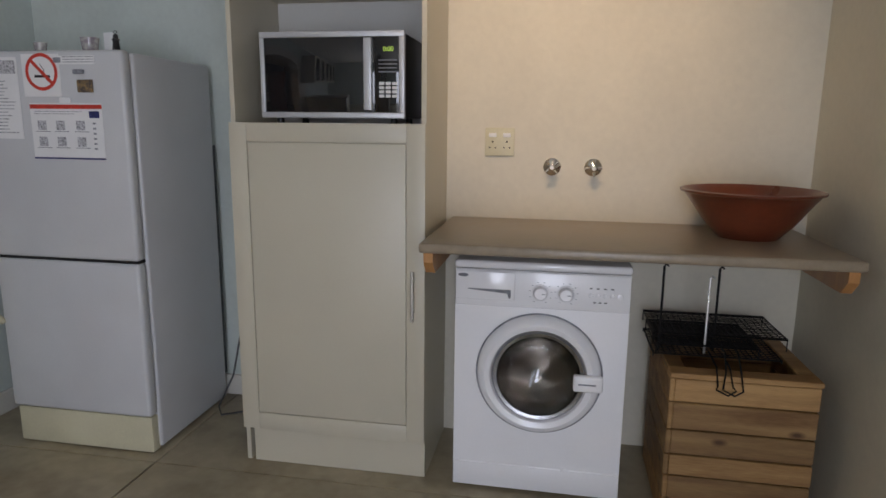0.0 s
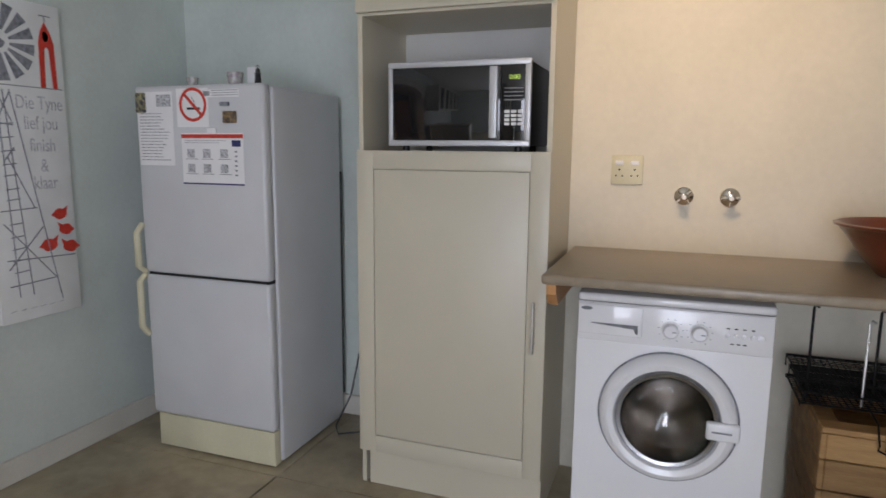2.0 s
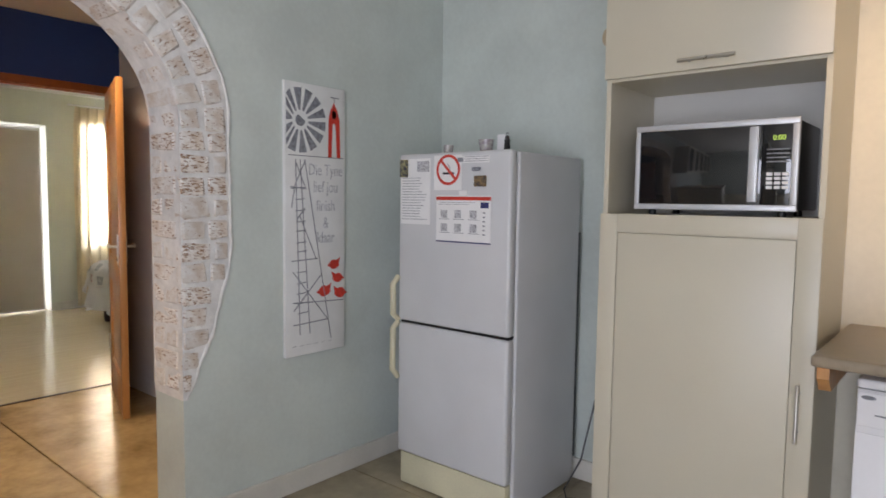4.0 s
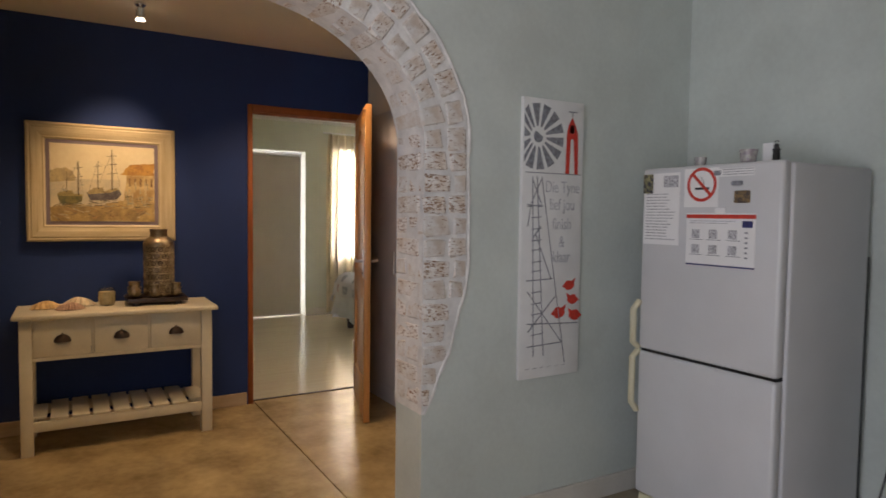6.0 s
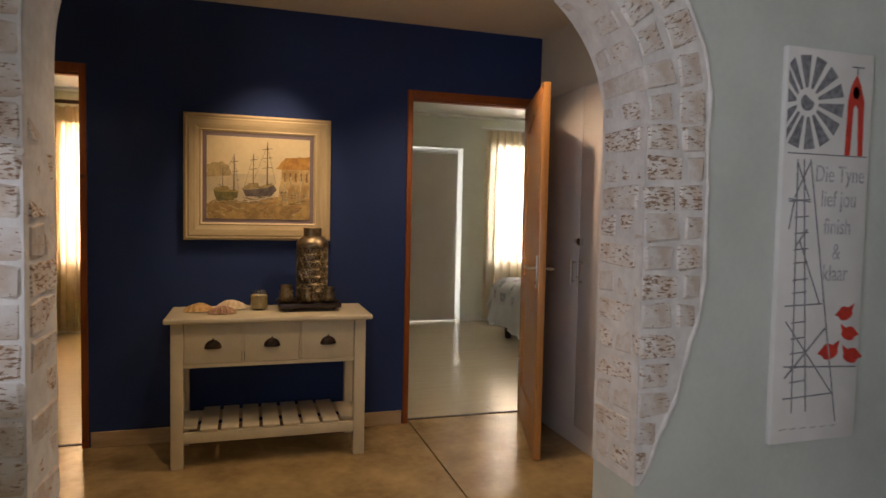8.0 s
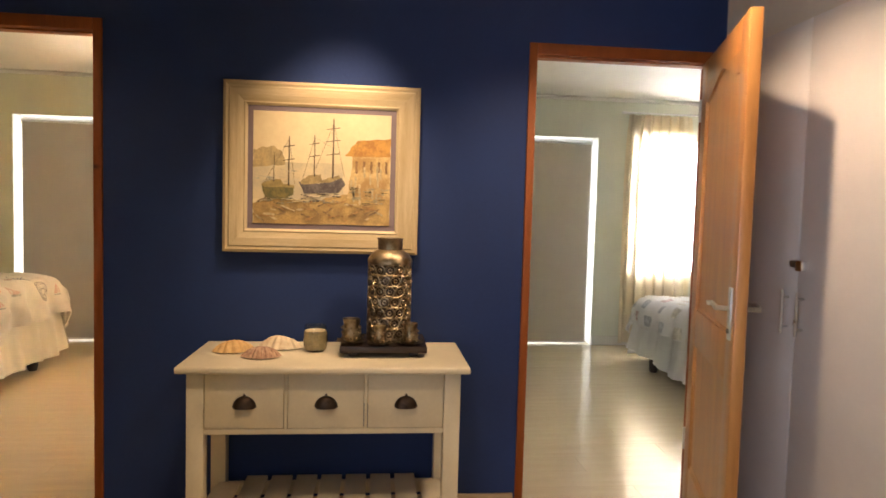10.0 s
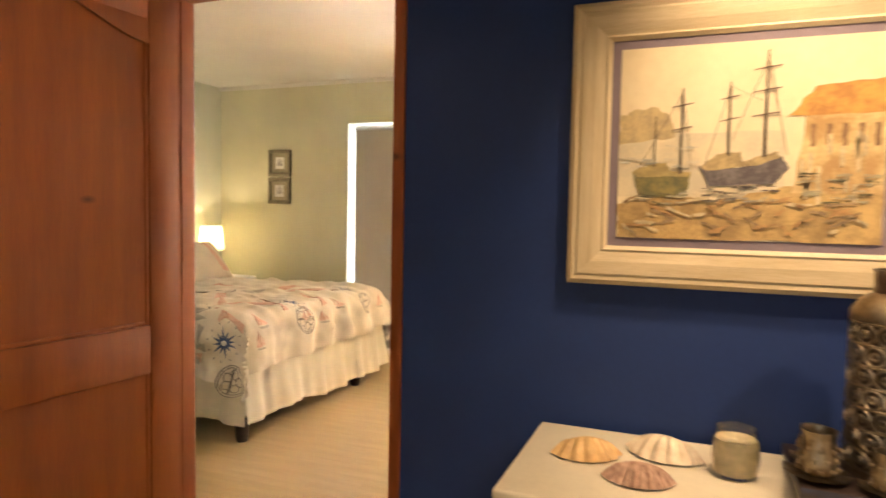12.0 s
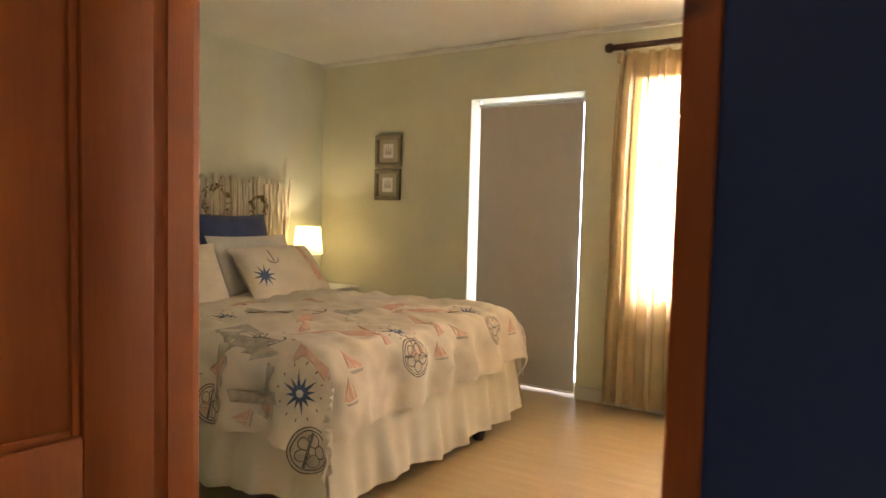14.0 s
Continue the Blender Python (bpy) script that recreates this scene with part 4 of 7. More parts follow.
def windmill_art():
    x, y0, y1, z0, z1 = -1.8655, 2.078, 2.42, 0.607, 1.832
    t = thing("wall_canvas", (KW, 2.25, z0), "tall white canvas with a grey windmill and red birds", "picture")
    bm = bmesh.new()
    box(bm, KW + 0.0005, x, y0, y1, z0, z1, bevel=0.003)
    part("canvas", bm, mat("white_canvas", (0.76, 0.77, 0.76), 0.85, vary=0.03, scale=10, fine=400, bump=0.25), t)
    f = x + 0.0005
    mat("pencil_lettering", (0.50, 0.51, 0.54), 0.8, vary=0.2, scale=60, bump=0)

    def at(u, v):
        """u from the near edge (0..1), v from the top (0..1)."""
        return (f, y0 + u * (y1 - y0), z1 - v * (z1 - z0))

    def flat(name, pts, m):
        bm = bmesh.new()
        poly(bm, [at(*p) for p in pts], (0.0012, 0, 0), 0)
        part(name, bm, m, t)

    def line(name, a, b, w=0.0035, m=GREYINK):
        bm = bmesh.new()
        tube(bm, [at(*a), at(*b)], w * 0.6, 5)
        part(name, bm, m, t)

    ar = (z1 - z0) / (y1 - y0)
    cu, cv = 0.24, 0.135
    for k in range(14):
        a = 2 * math.pi * k / 14 + 0.12
        pts = []
        for rr, da in ((0.13, -0.10), (0.42, -0.15), (0.42, 0.15), (0.13, 0.10)):
            pts.append((max(0.02, cu + rr * math.cos(a + da)), cv + rr * math.sin(a + da) / ar))
        flat("blade", pts, GREYINK)
    flat("hub", [(cu + 0.075 * math.cos(q), cv + 0.075 * math.sin(q) / ar) for q in [2 * math.pi * k / 22 for k in range(16)]], GREYINK)
    line("ground_line", (0.05, 0.262), (0.97, 0.262))
    for a, b in (((0.164, 0.277), (0.230, 0.922)), ((0.236, 0.276), (0.393, 0.921)), ((0.311, 0.275), (0.754, 0.954)), ((0.082, 0.375), (0.328, 0.382)), ((0.089, 0.382), (0.328, 0.376)), ((0.098, 0.646), (0.525, 0.642)), ((0.115, 0.801), (0.967, 0.811)), ((0.125, 0.884), (0.689, 0.878)), ((0.164, 0.284), (0.311, 0.371)), ((0.311, 0.283), (0.148, 0.372)), ((0.115, 0.685), (0.689, 0.876)), ((0.131, 0.831), (0.574, 0.706)), ((0.230, 0.481), (0.492, 0.640)), ((0.148, 0.379), (0.098, 0.452)), ((0.180, 0.496), (0.311, 0.452))):
        line("tower_line", a, b, 0.0045)
    for v in (0.422, 0.463, 0.504, 0.538, 0.581, 0.614, 0.690, 0.731, 0.769, 0.806, 0.843):
        line("ladder_rung", (0.160 + 0.07 * (v - 0.4), v), (0.315 + 0.10 * (v - 0.4), v - 0.004), 0.004)
    red = [(0.70, 0.262), (0.71, 0.12), (0.74, 0.085), (0.80, 0.055), (0.86, 0.085), (0.90, 0.12), (0.91, 0.262), (0.855, 0.262), (0.83, 0.14), (0.80, 0.13), (0.775, 0.14), (0.76, 0.262)]
    flat("red_gate", red, REDINK)
    flat("gate_face", [(0.80 + 0.04 * math.cos(q), 0.10 + 0.016 * math.sin(q)) for q in [2 * math.pi * k / 14 for k in range(14)]], WHITEP)
    line("gate_finial", (0.74, 0.036), (0.88, 0.036))
    line("gate_finial", (0.805, 0.036), (0.805, 0.055))
    for bu, bv, s in ((0.813, 0.669, 1.0), (0.862, 0.722, 1.0), (0.905, 0.781, 1.1), (0.646, 0.768, 1.15)):
        beak = -1 if s in (1.0, 1.15) and bv < 0.70 or s == 1.15 else 1
        pts = [(bu + beak * 0.085 * s * math.cos(q), bv - 0.018 * s * math.sin(q) * (1 + 0.25 * math.cos(q))) for q in [2 * math.pi * k / 16 for k in range(16)]]
        pts[0] = (bu + beak * 0.125 * s, bv + 0.004)
        pts[6] = (bu - beak * 0.10 * s, bv - 0.026 * s)
        flat("red_bird", pts, REDINK)
    for k, (txt, u, v) in enumerate((("Die Tyne", 0.66, 0.312), ("lief jou", 0.66, 0.375), ("finish", 0.66, 0.445), ("&", 0.66, 0.51), ("klaar", 0.66, 0.565))):
        p = at(u, v)
        writing("lettering", txt, 0.074, Matrix.Translation((f + 0.0007, p[1], p[2])) @ pose(0, 0, 0, 90, 0, 90) @ Matrix.Diagonal((0.72, 1, 1, 1)), bpy.data.materials["pencil_lettering"], t)
    for k in range(6):
        line("small_print", (0.10 + k * 0.12, 0.965), (0.17 + k * 0.12, 0.962), 0.002, PRINT)


windmill_art()


def peninsula():
    t = thing("kitchen_counter", (-1.1, -0.25, 0), "kitchen counter with taupe laminate top beside the arch", "counter")
    bm = bmesh.new()
    box(bm, KW + 0.16, -0.55, -0.55, 0.057, 0.872, 0.905, bevel=0.010, seg=3)
    part("worktop", bm, TAUPE, t)
    bpart("carcass", CABP, t, KW + 0.20, -0.58, -0.52, 0.035, 0.1, 0.87, bevel=0.001)
    bpart("kick_board", CABP, t, KW + 0.22, -0.60, -0.50, -0.02, FZ, 0.1, bevel=0)
    x = KW + 0.205
    for k in range(3):
        d = bpart("door", CABP, t, x, x + 0.355, 0.036, 0.055, 0.12, 0.86, bevel=0.002)
        bm = bmesh.new()
        tube(bm, [(x + 0.31, 0.083, 0.62), (x + 0.31, 0.083, 0.78)], 0.006, 10)
        for z in (0.65, 0.75):
            tube(bm, [(x + 0.31, 0.054, z), (x + 0.31, 0.083, z)], 0.0045, 8)
        part("handle", bm, STEEL, d, "brushed steel bar handle")
        x += 0.36


peninsula()


def glazed_cupboard():
    t = thing("glazed_wall_cupboard", (KW + 0.17, -1.3, 1.40), "white wall cupboard with dark glazed doors", "cupboard")
    bpart("carcass", CABIN, t, KW + 0.001, KW + 0.42, -2.46, -0.06, 1.40, 2.38, bevel=0.001)
    for k in range(5):
        ya, yb = -2.46 + k * 0.48 + 0.003, -2.46 + (k + 1) * 0.48 - 0.003
        bm = bmesh.new()
        xa, xb = KW + 0.421, KW + 0.441
        for a in ((ya, ya + 0.075, 1.40, 2.38), (yb - 0.075, yb, 1.40, 2.38), (ya + 0.075, yb - 0.075, 1.40, 1.475), (ya + 0.075, yb - 0.075, 2.305, 2.38)):
            box(bm, xa, xb, a[0], a[1], a[2], a[3], bevel=0.002, seg=1)
        d = part("door", bm, CABP, t)
        bpart("pane", TINTED, d, xa + 0.004, xa + 0.008, ya + 0.07, yb - 0.07, 1.47, 2.31, bevel=0, label="dark glass pane")
        bm = bmesh.new()
        y = ya + 0.037 if k % 2 else yb - 0.037
        tube(bm, [(xb + 0.028, y, 1.50), (xb + 0.028, y, 1.66)], 0.006, 8)
        part("handle", bm, STEEL, d, "steel bar handle")


glazed_cupboard()


# ---- hall ----
def closet():
    t = thing("built_in_closet", (-3.1, HR, 0), "white built-in hall closet with steel handles", "closet")
    y = HR - 0.022
    for k, (xa, xb) in enumerate(((-4.12, -3.575), (-3.572, -3.03), (-3.027, -2.485))):
        d = bpart("door", mat("white_closet_paint", (0.70, 0.69, 0.68), 0.4, vary=0.02, bump=0.03) if k == 0 else bpy.data.materials["white_closet_paint"], t, xa, xb, y, HR - 0.001, 0.09, 2.05, bevel=0.002)
        bm = bmesh.new()
        x = xb - 0.04 if k == 0 else xa + 0.04
        tube(bm, [(x, y - 0.028, 0.91), (x, y - 0.028, 1.07)], 0.006, 8)
        for z in (0.935, 1.045):
            tube(bm, [(x, y, z), (x, y - 0.028, z)], 0.0045, 8)
        part("handle", bm, STEEL, d, "steel bar handle")
    bpart("plinth", bpy.data.materials["white_closet_paint"], t, -4.12, -2.485, HR - 0.015, HR - 0.001, FZ, 0.088, bevel=0)
    bpart("trim_strip", bpy.data.materials["white_closet_paint"], t, -4.15, -4.122, HR - 0.026, HR - 0.001, FZ, 2.08, bevel=0.002)
    l = thing("padlock", (-3.57, y, 1.15), "small chrome padlock and hasp on the closet doors", "padlock")
    bpart("hasp", STEEL, l, -3.615, -3.53, y - 0.006, y - 0.0005, 1.155, 1.18, bevel=0.002)
    bpart("lock_body", CHROME, l, -3.55, -3.515, y - 0.03, y - 0.006, 1.145, 1.185, bevel=0.005)


closet()
LAMPGLOW = glow("lamp_face", (1.0, 0.85, 0.6), 9.0)


def downlight(x, y, gimbal):
    t = thing("ceiling_spotlight", (x, y, HC), "small chrome ceiling spotlight, lit", "spotlight", "hall spotlights")
    z = HC - 0.0005
    bm = bmesh.new()
    if gimbal:
        lathe(bm, [(0.03, 0), (0.03, -0.012), (0, -0.012)], 24, pose(x, y, z))
        tube(bm, [(x, y, z - 0.01), (x, y, z - 0.035)], 0.008, 10)
        lathe(bm, [(0.024, 0.02), (0.026, -0.035), (0.020, -0.035), (0.018, -0.030)], 24, pose(x, y, z - 0.04, 0, 25, 0))
    else:
        lathe(bm, [(0.045, 0), (0.045, -0.006), (0.030, -0.010), (0.029, -0.004)], 32, pose(x, y, z))
    part("bezel", bm, CHROME, t)
    bm = bmesh.new()
    if gimbal:
        lathe(bm, [(0.016, -0.004), (0.018, -0.014), (0.026, -0.022), (0.026, -0.026), (0, -0.028)], 20, pose(x, y, z - 0.04, 0, 25, 0) @ pose(0, 0, -0.030))
    else:
        lathe(bm, [(0.029, -0.0105), (0.027, -0.013), (0, -0.014)], 24, pose(x, y, z))
    o = part("lamp_face", bm, LAMPGLOW, t)


# the last two fittings are added, one at each fill lamp
for k, (x, y) in enumerate(SPOTS):
    downlight(x, y, k == 0)


def console_table():
    x0, x1, y0, y1, h = -4.145, -3.735, 0.16, 1.150, 0.755
    t = thing("console_table", (-3.94, 0.655, 0), "cream painted console table with three drawers and a slatted shelf", "table")
    bm = bmesh.new()
    box(bm, x0 - 0.005, x1 + 0.045, y0 - 0.03, y1 + 0.03, h - 0.026, h, bevel=0.008, seg=3)
    part("tabletop", bm, CONSOLE, t)
    lw = 0.06
    for xa in (x0, x1 - lw):
        for ya in (y0, y1 - lw):
            bpart("leg", CONSOLE, t, xa, xa + lw, ya, ya + lw, FZ, h - 0.026, bevel=0.003)
    za, zb = 0.495, h - 0.027
    bpart("back_rail", CONSOLE, t, x0 + 0.012, x0 + 0.03, y0 + lw, y1 - lw, za, zb, bevel=0.001)
    for ya in (y0 + 0.012, y1 - 0.03):
        bpart("side_rail", CONSOLE, t, x0 + lw, x1 - lw, ya, ya + 0.018, za, zb, bevel=0.001)
    xf = x1 - 0.008
    bpart("front_rail", CONSOLE, t, xf - 0.018, xf, y0 + lw, y1 - lw, za, za + 0.02, bevel=0.001)
    ya, yb = y0 + lw, y1 - lw
    w = (yb - ya) / 3
    for k in range(1, 3):
        bpart("divider", CONSOLE, t, xf - 0.02, xf, ya + k * w - 0.006, ya + k * w + 0.006, za + 0.02, zb, bevel=0.001)
    for k in range(3):
        a, b = ya + k * w + (0.008 if k else 0.003), ya + (k + 1) * w - (0.008 if k < 2 else 0.003)
        d = bpart("drawer", CONSOLE, t, xf - 0.03, xf + 0.002, a, b, za + 0.022, zb - 0.003, bevel=0.002)
        c, zc = (a + b) / 2, 0.594
        bm = bmesh.new()

        def shell(u, v):
            al, be = math.pi * u, v * math.pi / 2
            return (xf + 0.002 + 0.024 * math.sin(be) * math.sin(al) ** 0.5, c + 0.043 * math.cos(al) * (1 - 0.15 * v), zc + 0.044 * math.sin(al) * math.cos(be))
        sheet(bm, shell, 20, 8, 0.0015)
        pull = part("cup_pull", bm, BRONZE, d, "dark bronze cup pull")
        bm = bmesh.new()
        lathe(bm, [(0.006, 0), (0.004, 0.008), (0, 0.012)], 10, pose(xf + 0.004, c, zc + 0.042))
        part("pull_tip", bm, BRONZE, pull)
    zs = 0.158
    for xa in (x0 + 0.012, x1 - 0.032):
        bpart("shelf_rail", CONSOLE, t, xa, xa + 0.02, y0 + lw, y1 - lw, zs - 0.055, zs - (0.0 if xa > -4 else 0.0), bevel=0.002)
    for ya2 in (y0 + 0.014, y1 - 0.034):
        bpart("shelf_rail", CONSOLE, t, x0 + lw, x1 - lw, ya2, ya2 + 0.02, zs - 0.055, zs, bevel=0.002)
    n = 9
    ws = (y1 - y0 - 0.05) / n
    for k in range(n):
        ya2 = y0 + 0.025 + k * ws
        bpart("slat", CONSOLE, t, x0 + (0.062 if k in (0, n - 1) else 0.0), x1 - 0.01 - (0.052 if k in (0, n - 1) else 0), ya2 + 0.009, ya2 + ws - 0.009, zs + 0.001, zs + 0.017, bevel=0.003)


console_table()


def framed_painting():
    y0, y1, z0, z1, x = 0.185, 1.0, 1.133, 1.845, BLUE
    t = thing("framed_painting", (x, 0.59, z0), "harbour painting in a wide washed wooden frame", "painting")
    FW = wood("washed_wood", (0.54, 0.41, 0.21), (0.76, 0.63, 0.39), (12, 1.2, 14), 0.5, 0.05, 0.08)
    FH = wood("washed_wood_upright", (0.54, 0.41, 0.21), (0.76, 0.63, 0.39), (12, 14, 1.2), 0.5, 0.05, 0.08)
    w = 0.10

    def mitre(name, a, b, inward, material):
        """One side of the frame, from corner a to corner b, stepped in profile."""
        bm = bmesh.new()
        steps = [(0.0, 0.034), (0.012, 0.042), (0.022, 0.040), (0.028, 0.044), (0.06, 0.042), (0.085, 0.036), (0.09, 0.039), (1.0 * w, 0.033)]
        av, bv, iv = Vector(a), Vector(b), Vector(inward)
        along = (bv - av).normalized()
        top = [(av + iv * s + along * s + Vector((h, 0, 0)), bv + iv * s - along * s + Vector((h, 0, 0))) for s, h in steps]
        top = [(av + Vector((0.001, 0, 0)), bv + Vector((0.001, 0, 0)))] + top + [(av + iv * w + along * w + Vector((0.001, 0, 0)), bv + iv * w - along * w + Vector((0.001, 0, 0)))]
        vs = [(bm.verts.new(p), bm.verts.new(q)) for p, q in top]
        for (p, q), (r2, s2) in zip(vs, vs[1:]):
            bm.faces.new((p, q, s2, r2))
        bm.faces.new([v[0] for v in vs])
        bm.faces.new([v[1] for v in vs][::-1])
        part(name, bm, material, t, smooth=False)

    c = [(x, y0, z0), (x, y1, z0), (x, y1, z1), (x, y0, z1)]
    mitre("frame_side", c[0], c[1], (0, 0, 1), FW)
    mitre("frame_side", c[1], c[2], (0, -1, 0), FH)
    mitre("frame_side", c[2], c[3], (0, 0, -1), FW)
    mitre("frame_side", c[3], c[0], (0, 1, 0), FH)
    bpart("mount", mat("plum_grey_mount", (0.24, 0.185, 0.20), 0.8), t, x + 0.001, x + 0.030, y0 + w - 0.004, y1 - w + 0.004, z0 + w - 0.004, z1 - w + 0.004, bevel=0)
    ya, yb, za, zb = y0 + 0.122, y1 - 0.122, z0 + 0.122, z1 - 0.122
    SKYP = mat("painted_sky", (0.84, 0.72, 0.45), 0.5, color2=(0.74, 0.60, 0.35), scale=4, fine=40, spread=0.5, bump=0.4)
    bpart("canvas", SKYP, t, x + 0.002, x + 0.0325, ya, yb, za, zb, bevel=0)
    W, H = yb - ya, zb - za

    def paint(name, col, col2, k, pts, rough_edge=0.0, sc=30):
        r = random.Random(k)
        bm = bmesh.new()
        X = x + 0.0327 + 0.0004 * k
        q = []
        for (u, v), (u2, v2) in zip(pts, pts[1:] + pts[:1]):
            nn = 5 if rough_edge else 1
            for i in range(nn):
                f = i / nn
                uu, vv = u + (u2 - u) * f, v + (v2 - v) * f
                j = rough_edge if i else rough_edge * 0.3
                uu, vv = uu + r.uniform(-j, j), vv + r.uniform(-j, j)
                q.append((X, ya + min(1, max(0, uu)) * W, zb - min(1, max(0, vv)) * H))
        poly(bm, q, (-0.0003, 0, 0), 0)
        m = bpy.data.materials.get(name + "_paint") or mat(name + "_paint", col, 0.5, color2=col2, scale=sc, fine=120, spread=0.35, bump=0.4)
        part(name, bm, m, t, smooth=False)

    paint("painted_water", (0.74, 0.62, 0.38), (0.60, 0.52, 0.34), 1, [(0, 0.45), (0.65, 0.45), (0.65, 0.78), (0, 0.78)], 0.006, 14)
    paint("painted_hill", (0.58, 0.44, 0.20), (0.42, 0.32, 0.16), 2, [(0, 0.36), (0.06, 0.32), (0.15, 0.31), (0.21, 0.36), (0.23, 0.47), (0, 0.50)], 0.008)
    paint("painted_shore", (0.62, 0.42, 0.15), (0.34, 0.22, 0.08), 3, [(0, 0.82), (0.2, 0.78), (0.45, 0.80), (0.65, 0.72), (1, 0.70), (1, 1), (0, 1)], 0.012, 16)
    paint("painted_house", (0.72, 0.54, 0.24), (0.46, 0.28, 0.10), 4, [(0.72, 0.38), (1, 0.36), (1, 0.76), (0.68, 0.76)], 0.008, 18)
    paint("painted_roof", (0.62, 0.33, 0.07), (0.44, 0.21, 0.05), 5, [(0.66, 0.375), (0.75, 0.24), (1, 0.21), (1, 0.37)], 0.006)
    for k in range(5):
        u = 0.74 + k * 0.055
        paint("painted_window", (0.34, 0.20, 0.08), (0.22, 0.12, 0.05), 6, [(u, 0.42), (u + 0.018, 0.42), (u + 0.018, 0.53 - 0.02 * (k % 2)), (u, 0.53)], 0.003)
    paint("painted_hull", (0.20, 0.17, 0.15), (0.10, 0.08, 0.07), 7, [(0.33, 0.62), (0.36, 0.64), (0.55, 0.62), (0.64, 0.575), (0.67, 0.63), (0.62, 0.71), (0.37, 0.725)], 0.005)
    paint("painted_deck", (0.50, 0.37, 0.16), (0.30, 0.22, 0.10), 8, [(0.34, 0.625), (0.40, 0.56), (0.49, 0.55), (0.50, 0.60), (0.62, 0.55), (0.64, 0.58), (0.55, 0.62), (0.36, 0.645)], 0.004)
    paint("painted_small_hull", (0.26, 0.21, 0.06), (0.13, 0.12, 0.05), 7, [(0.06, 0.65), (0.30, 0.66), (0.29, 0.74), (0.22, 0.79), (0.09, 0.77)], 0.005)
    paint("painted_small_deck", (0.48, 0.36, 0.13), (0.32, 0.24, 0.09), 8, [(0.06, 0.65), (0.12, 0.61), (0.20, 0.60), (0.22, 0.645), (0.30, 0.65), (0.29, 0.675), (0.08, 0.675)], 0.004)
    for u, v0, v1, wd in ((0.575, 0.05, 0.58, 0.009), (0.44, 0.20, 0.57, 0.006), (0.255, 0.22, 0.66, 0.008), (0.15, 0.36, 0.62, 0.004)):
        paint("painted_mast", (0.14, 0.09, 0.04), (0.07, 0.05, 0.03), 9, [(u, v0), (u + wd * 0.8, v0), (u + wd, v1), (u - wd * 0.4, v1)], 0.002)
    for u, vs, wd in ((0.578, (0.13, 0.24, 0.36), 0.05), (0.442, (0.27, 0.38), 0.035), (0.258, (0.30, 0.42), 0.04)):
        for v in vs:
            paint("painted_spar", (0.16, 0.10, 0.05), (0.09, 0.06, 0.03), 9, [(u - wd, v + 0.012), (u + wd, v - 0.006), (u + wd, v + 0.001), (u - wd, v + 0.019)], 0.002)
    r = random.Random(9)
    for k in range(44):
        u, v, l2 = r.uniform(0.02, 0.92), r.uniform(0.79, 0.96), r.uniform(0.03, 0.12)
        s = r.uniform(-0.05, 0.06)
        col = r.choice(("painted_stroke_dark", "painted_stroke_light", "painted_stroke_rust"))
        c1 = {"painted_stroke_dark": (0.36, 0.24, 0.11), "painted_stroke_light": (0.70, 0.56, 0.30), "painted_stroke_rust": (0.54, 0.31, 0.11)}[col]
        paint(col, c1, tuple(0.6 * q for q in c1), 10 + k % 4, [(u, v), (u + l2, v + s), (u + l2 * 0.95, v + s + 0.014), (u, v + 0.012)], 0.005)
    for u0, u1, v0, v1, nn, cols in ((0.34, 0.66, 0.715, 0.80, 22, ((0.13, 0.10, 0.07), (0.42, 0.36, 0.24))), (0.07, 0.30, 0.76, 0.82, 14, ((0.15, 0.13, 0.05), (0.44, 0.38, 0.22))),
                                    (0.0, 0.33, 0.50, 0.63, 16, ((0.52, 0.50, 0.38), (0.66, 0.58, 0.40))), (0.70, 0.99, 0.62, 0.80, 26, ((0.46, 0.24, 0.07), (0.66, 0.48, 0.20)))):
        for k in range(nn):
            u, v, l2 = r.uniform(u0, u1 - 0.05), r.uniform(v0, v1), r.uniform(0.03, 0.07)
            c1 = r.choice(cols)
            paint("painted_ripple_" + ("a" if c1 is cols[0] else "b") + "bcd"[(u0 > 0.05) + (u0 > 0.3) - (u0 > 0.6)], c1, tuple(0.7 * q for q in c1), 10 + k % 3, [(u, v), (u + l2, v + r.uniform(-0.006, 0.006)), (u + l2, v + 0.008), (u, v + 0.007)], 0.003)
    for a, b in (((0.578, 0.09), (0.66, 0.57)), ((0.578, 0.09), (0.45, 0.50)), ((0.442, 0.22), (0.35, 0.62)), ((0.442, 0.22), (0.56, 0.30)), ((0.258, 0.24), (0.08, 0.64)), ((0.258, 0.24), (0.30, 0.64))):
        paint("painted_rigging", (0.30, 0.22, 0.12), (0.22, 0.15, 0.08), 9, [a, (a[0] + 0.003, a[1]), (b[0] + 0.003, b[1]), b], 0.0)
    for k in range(14):
        u, v = r.uniform(0.70, 0.97), r.uniform(0.40, 0.72)
        paint("painted_stroke_light", (0.66, 0.52, 0.28), (0.40, 0.31, 0.17), 10, [(u, v), (u + 0.012, v), (u + 0.016, v + 0.09), (u + 0.003, v + 0.10)], 0.004)


framed_painting()


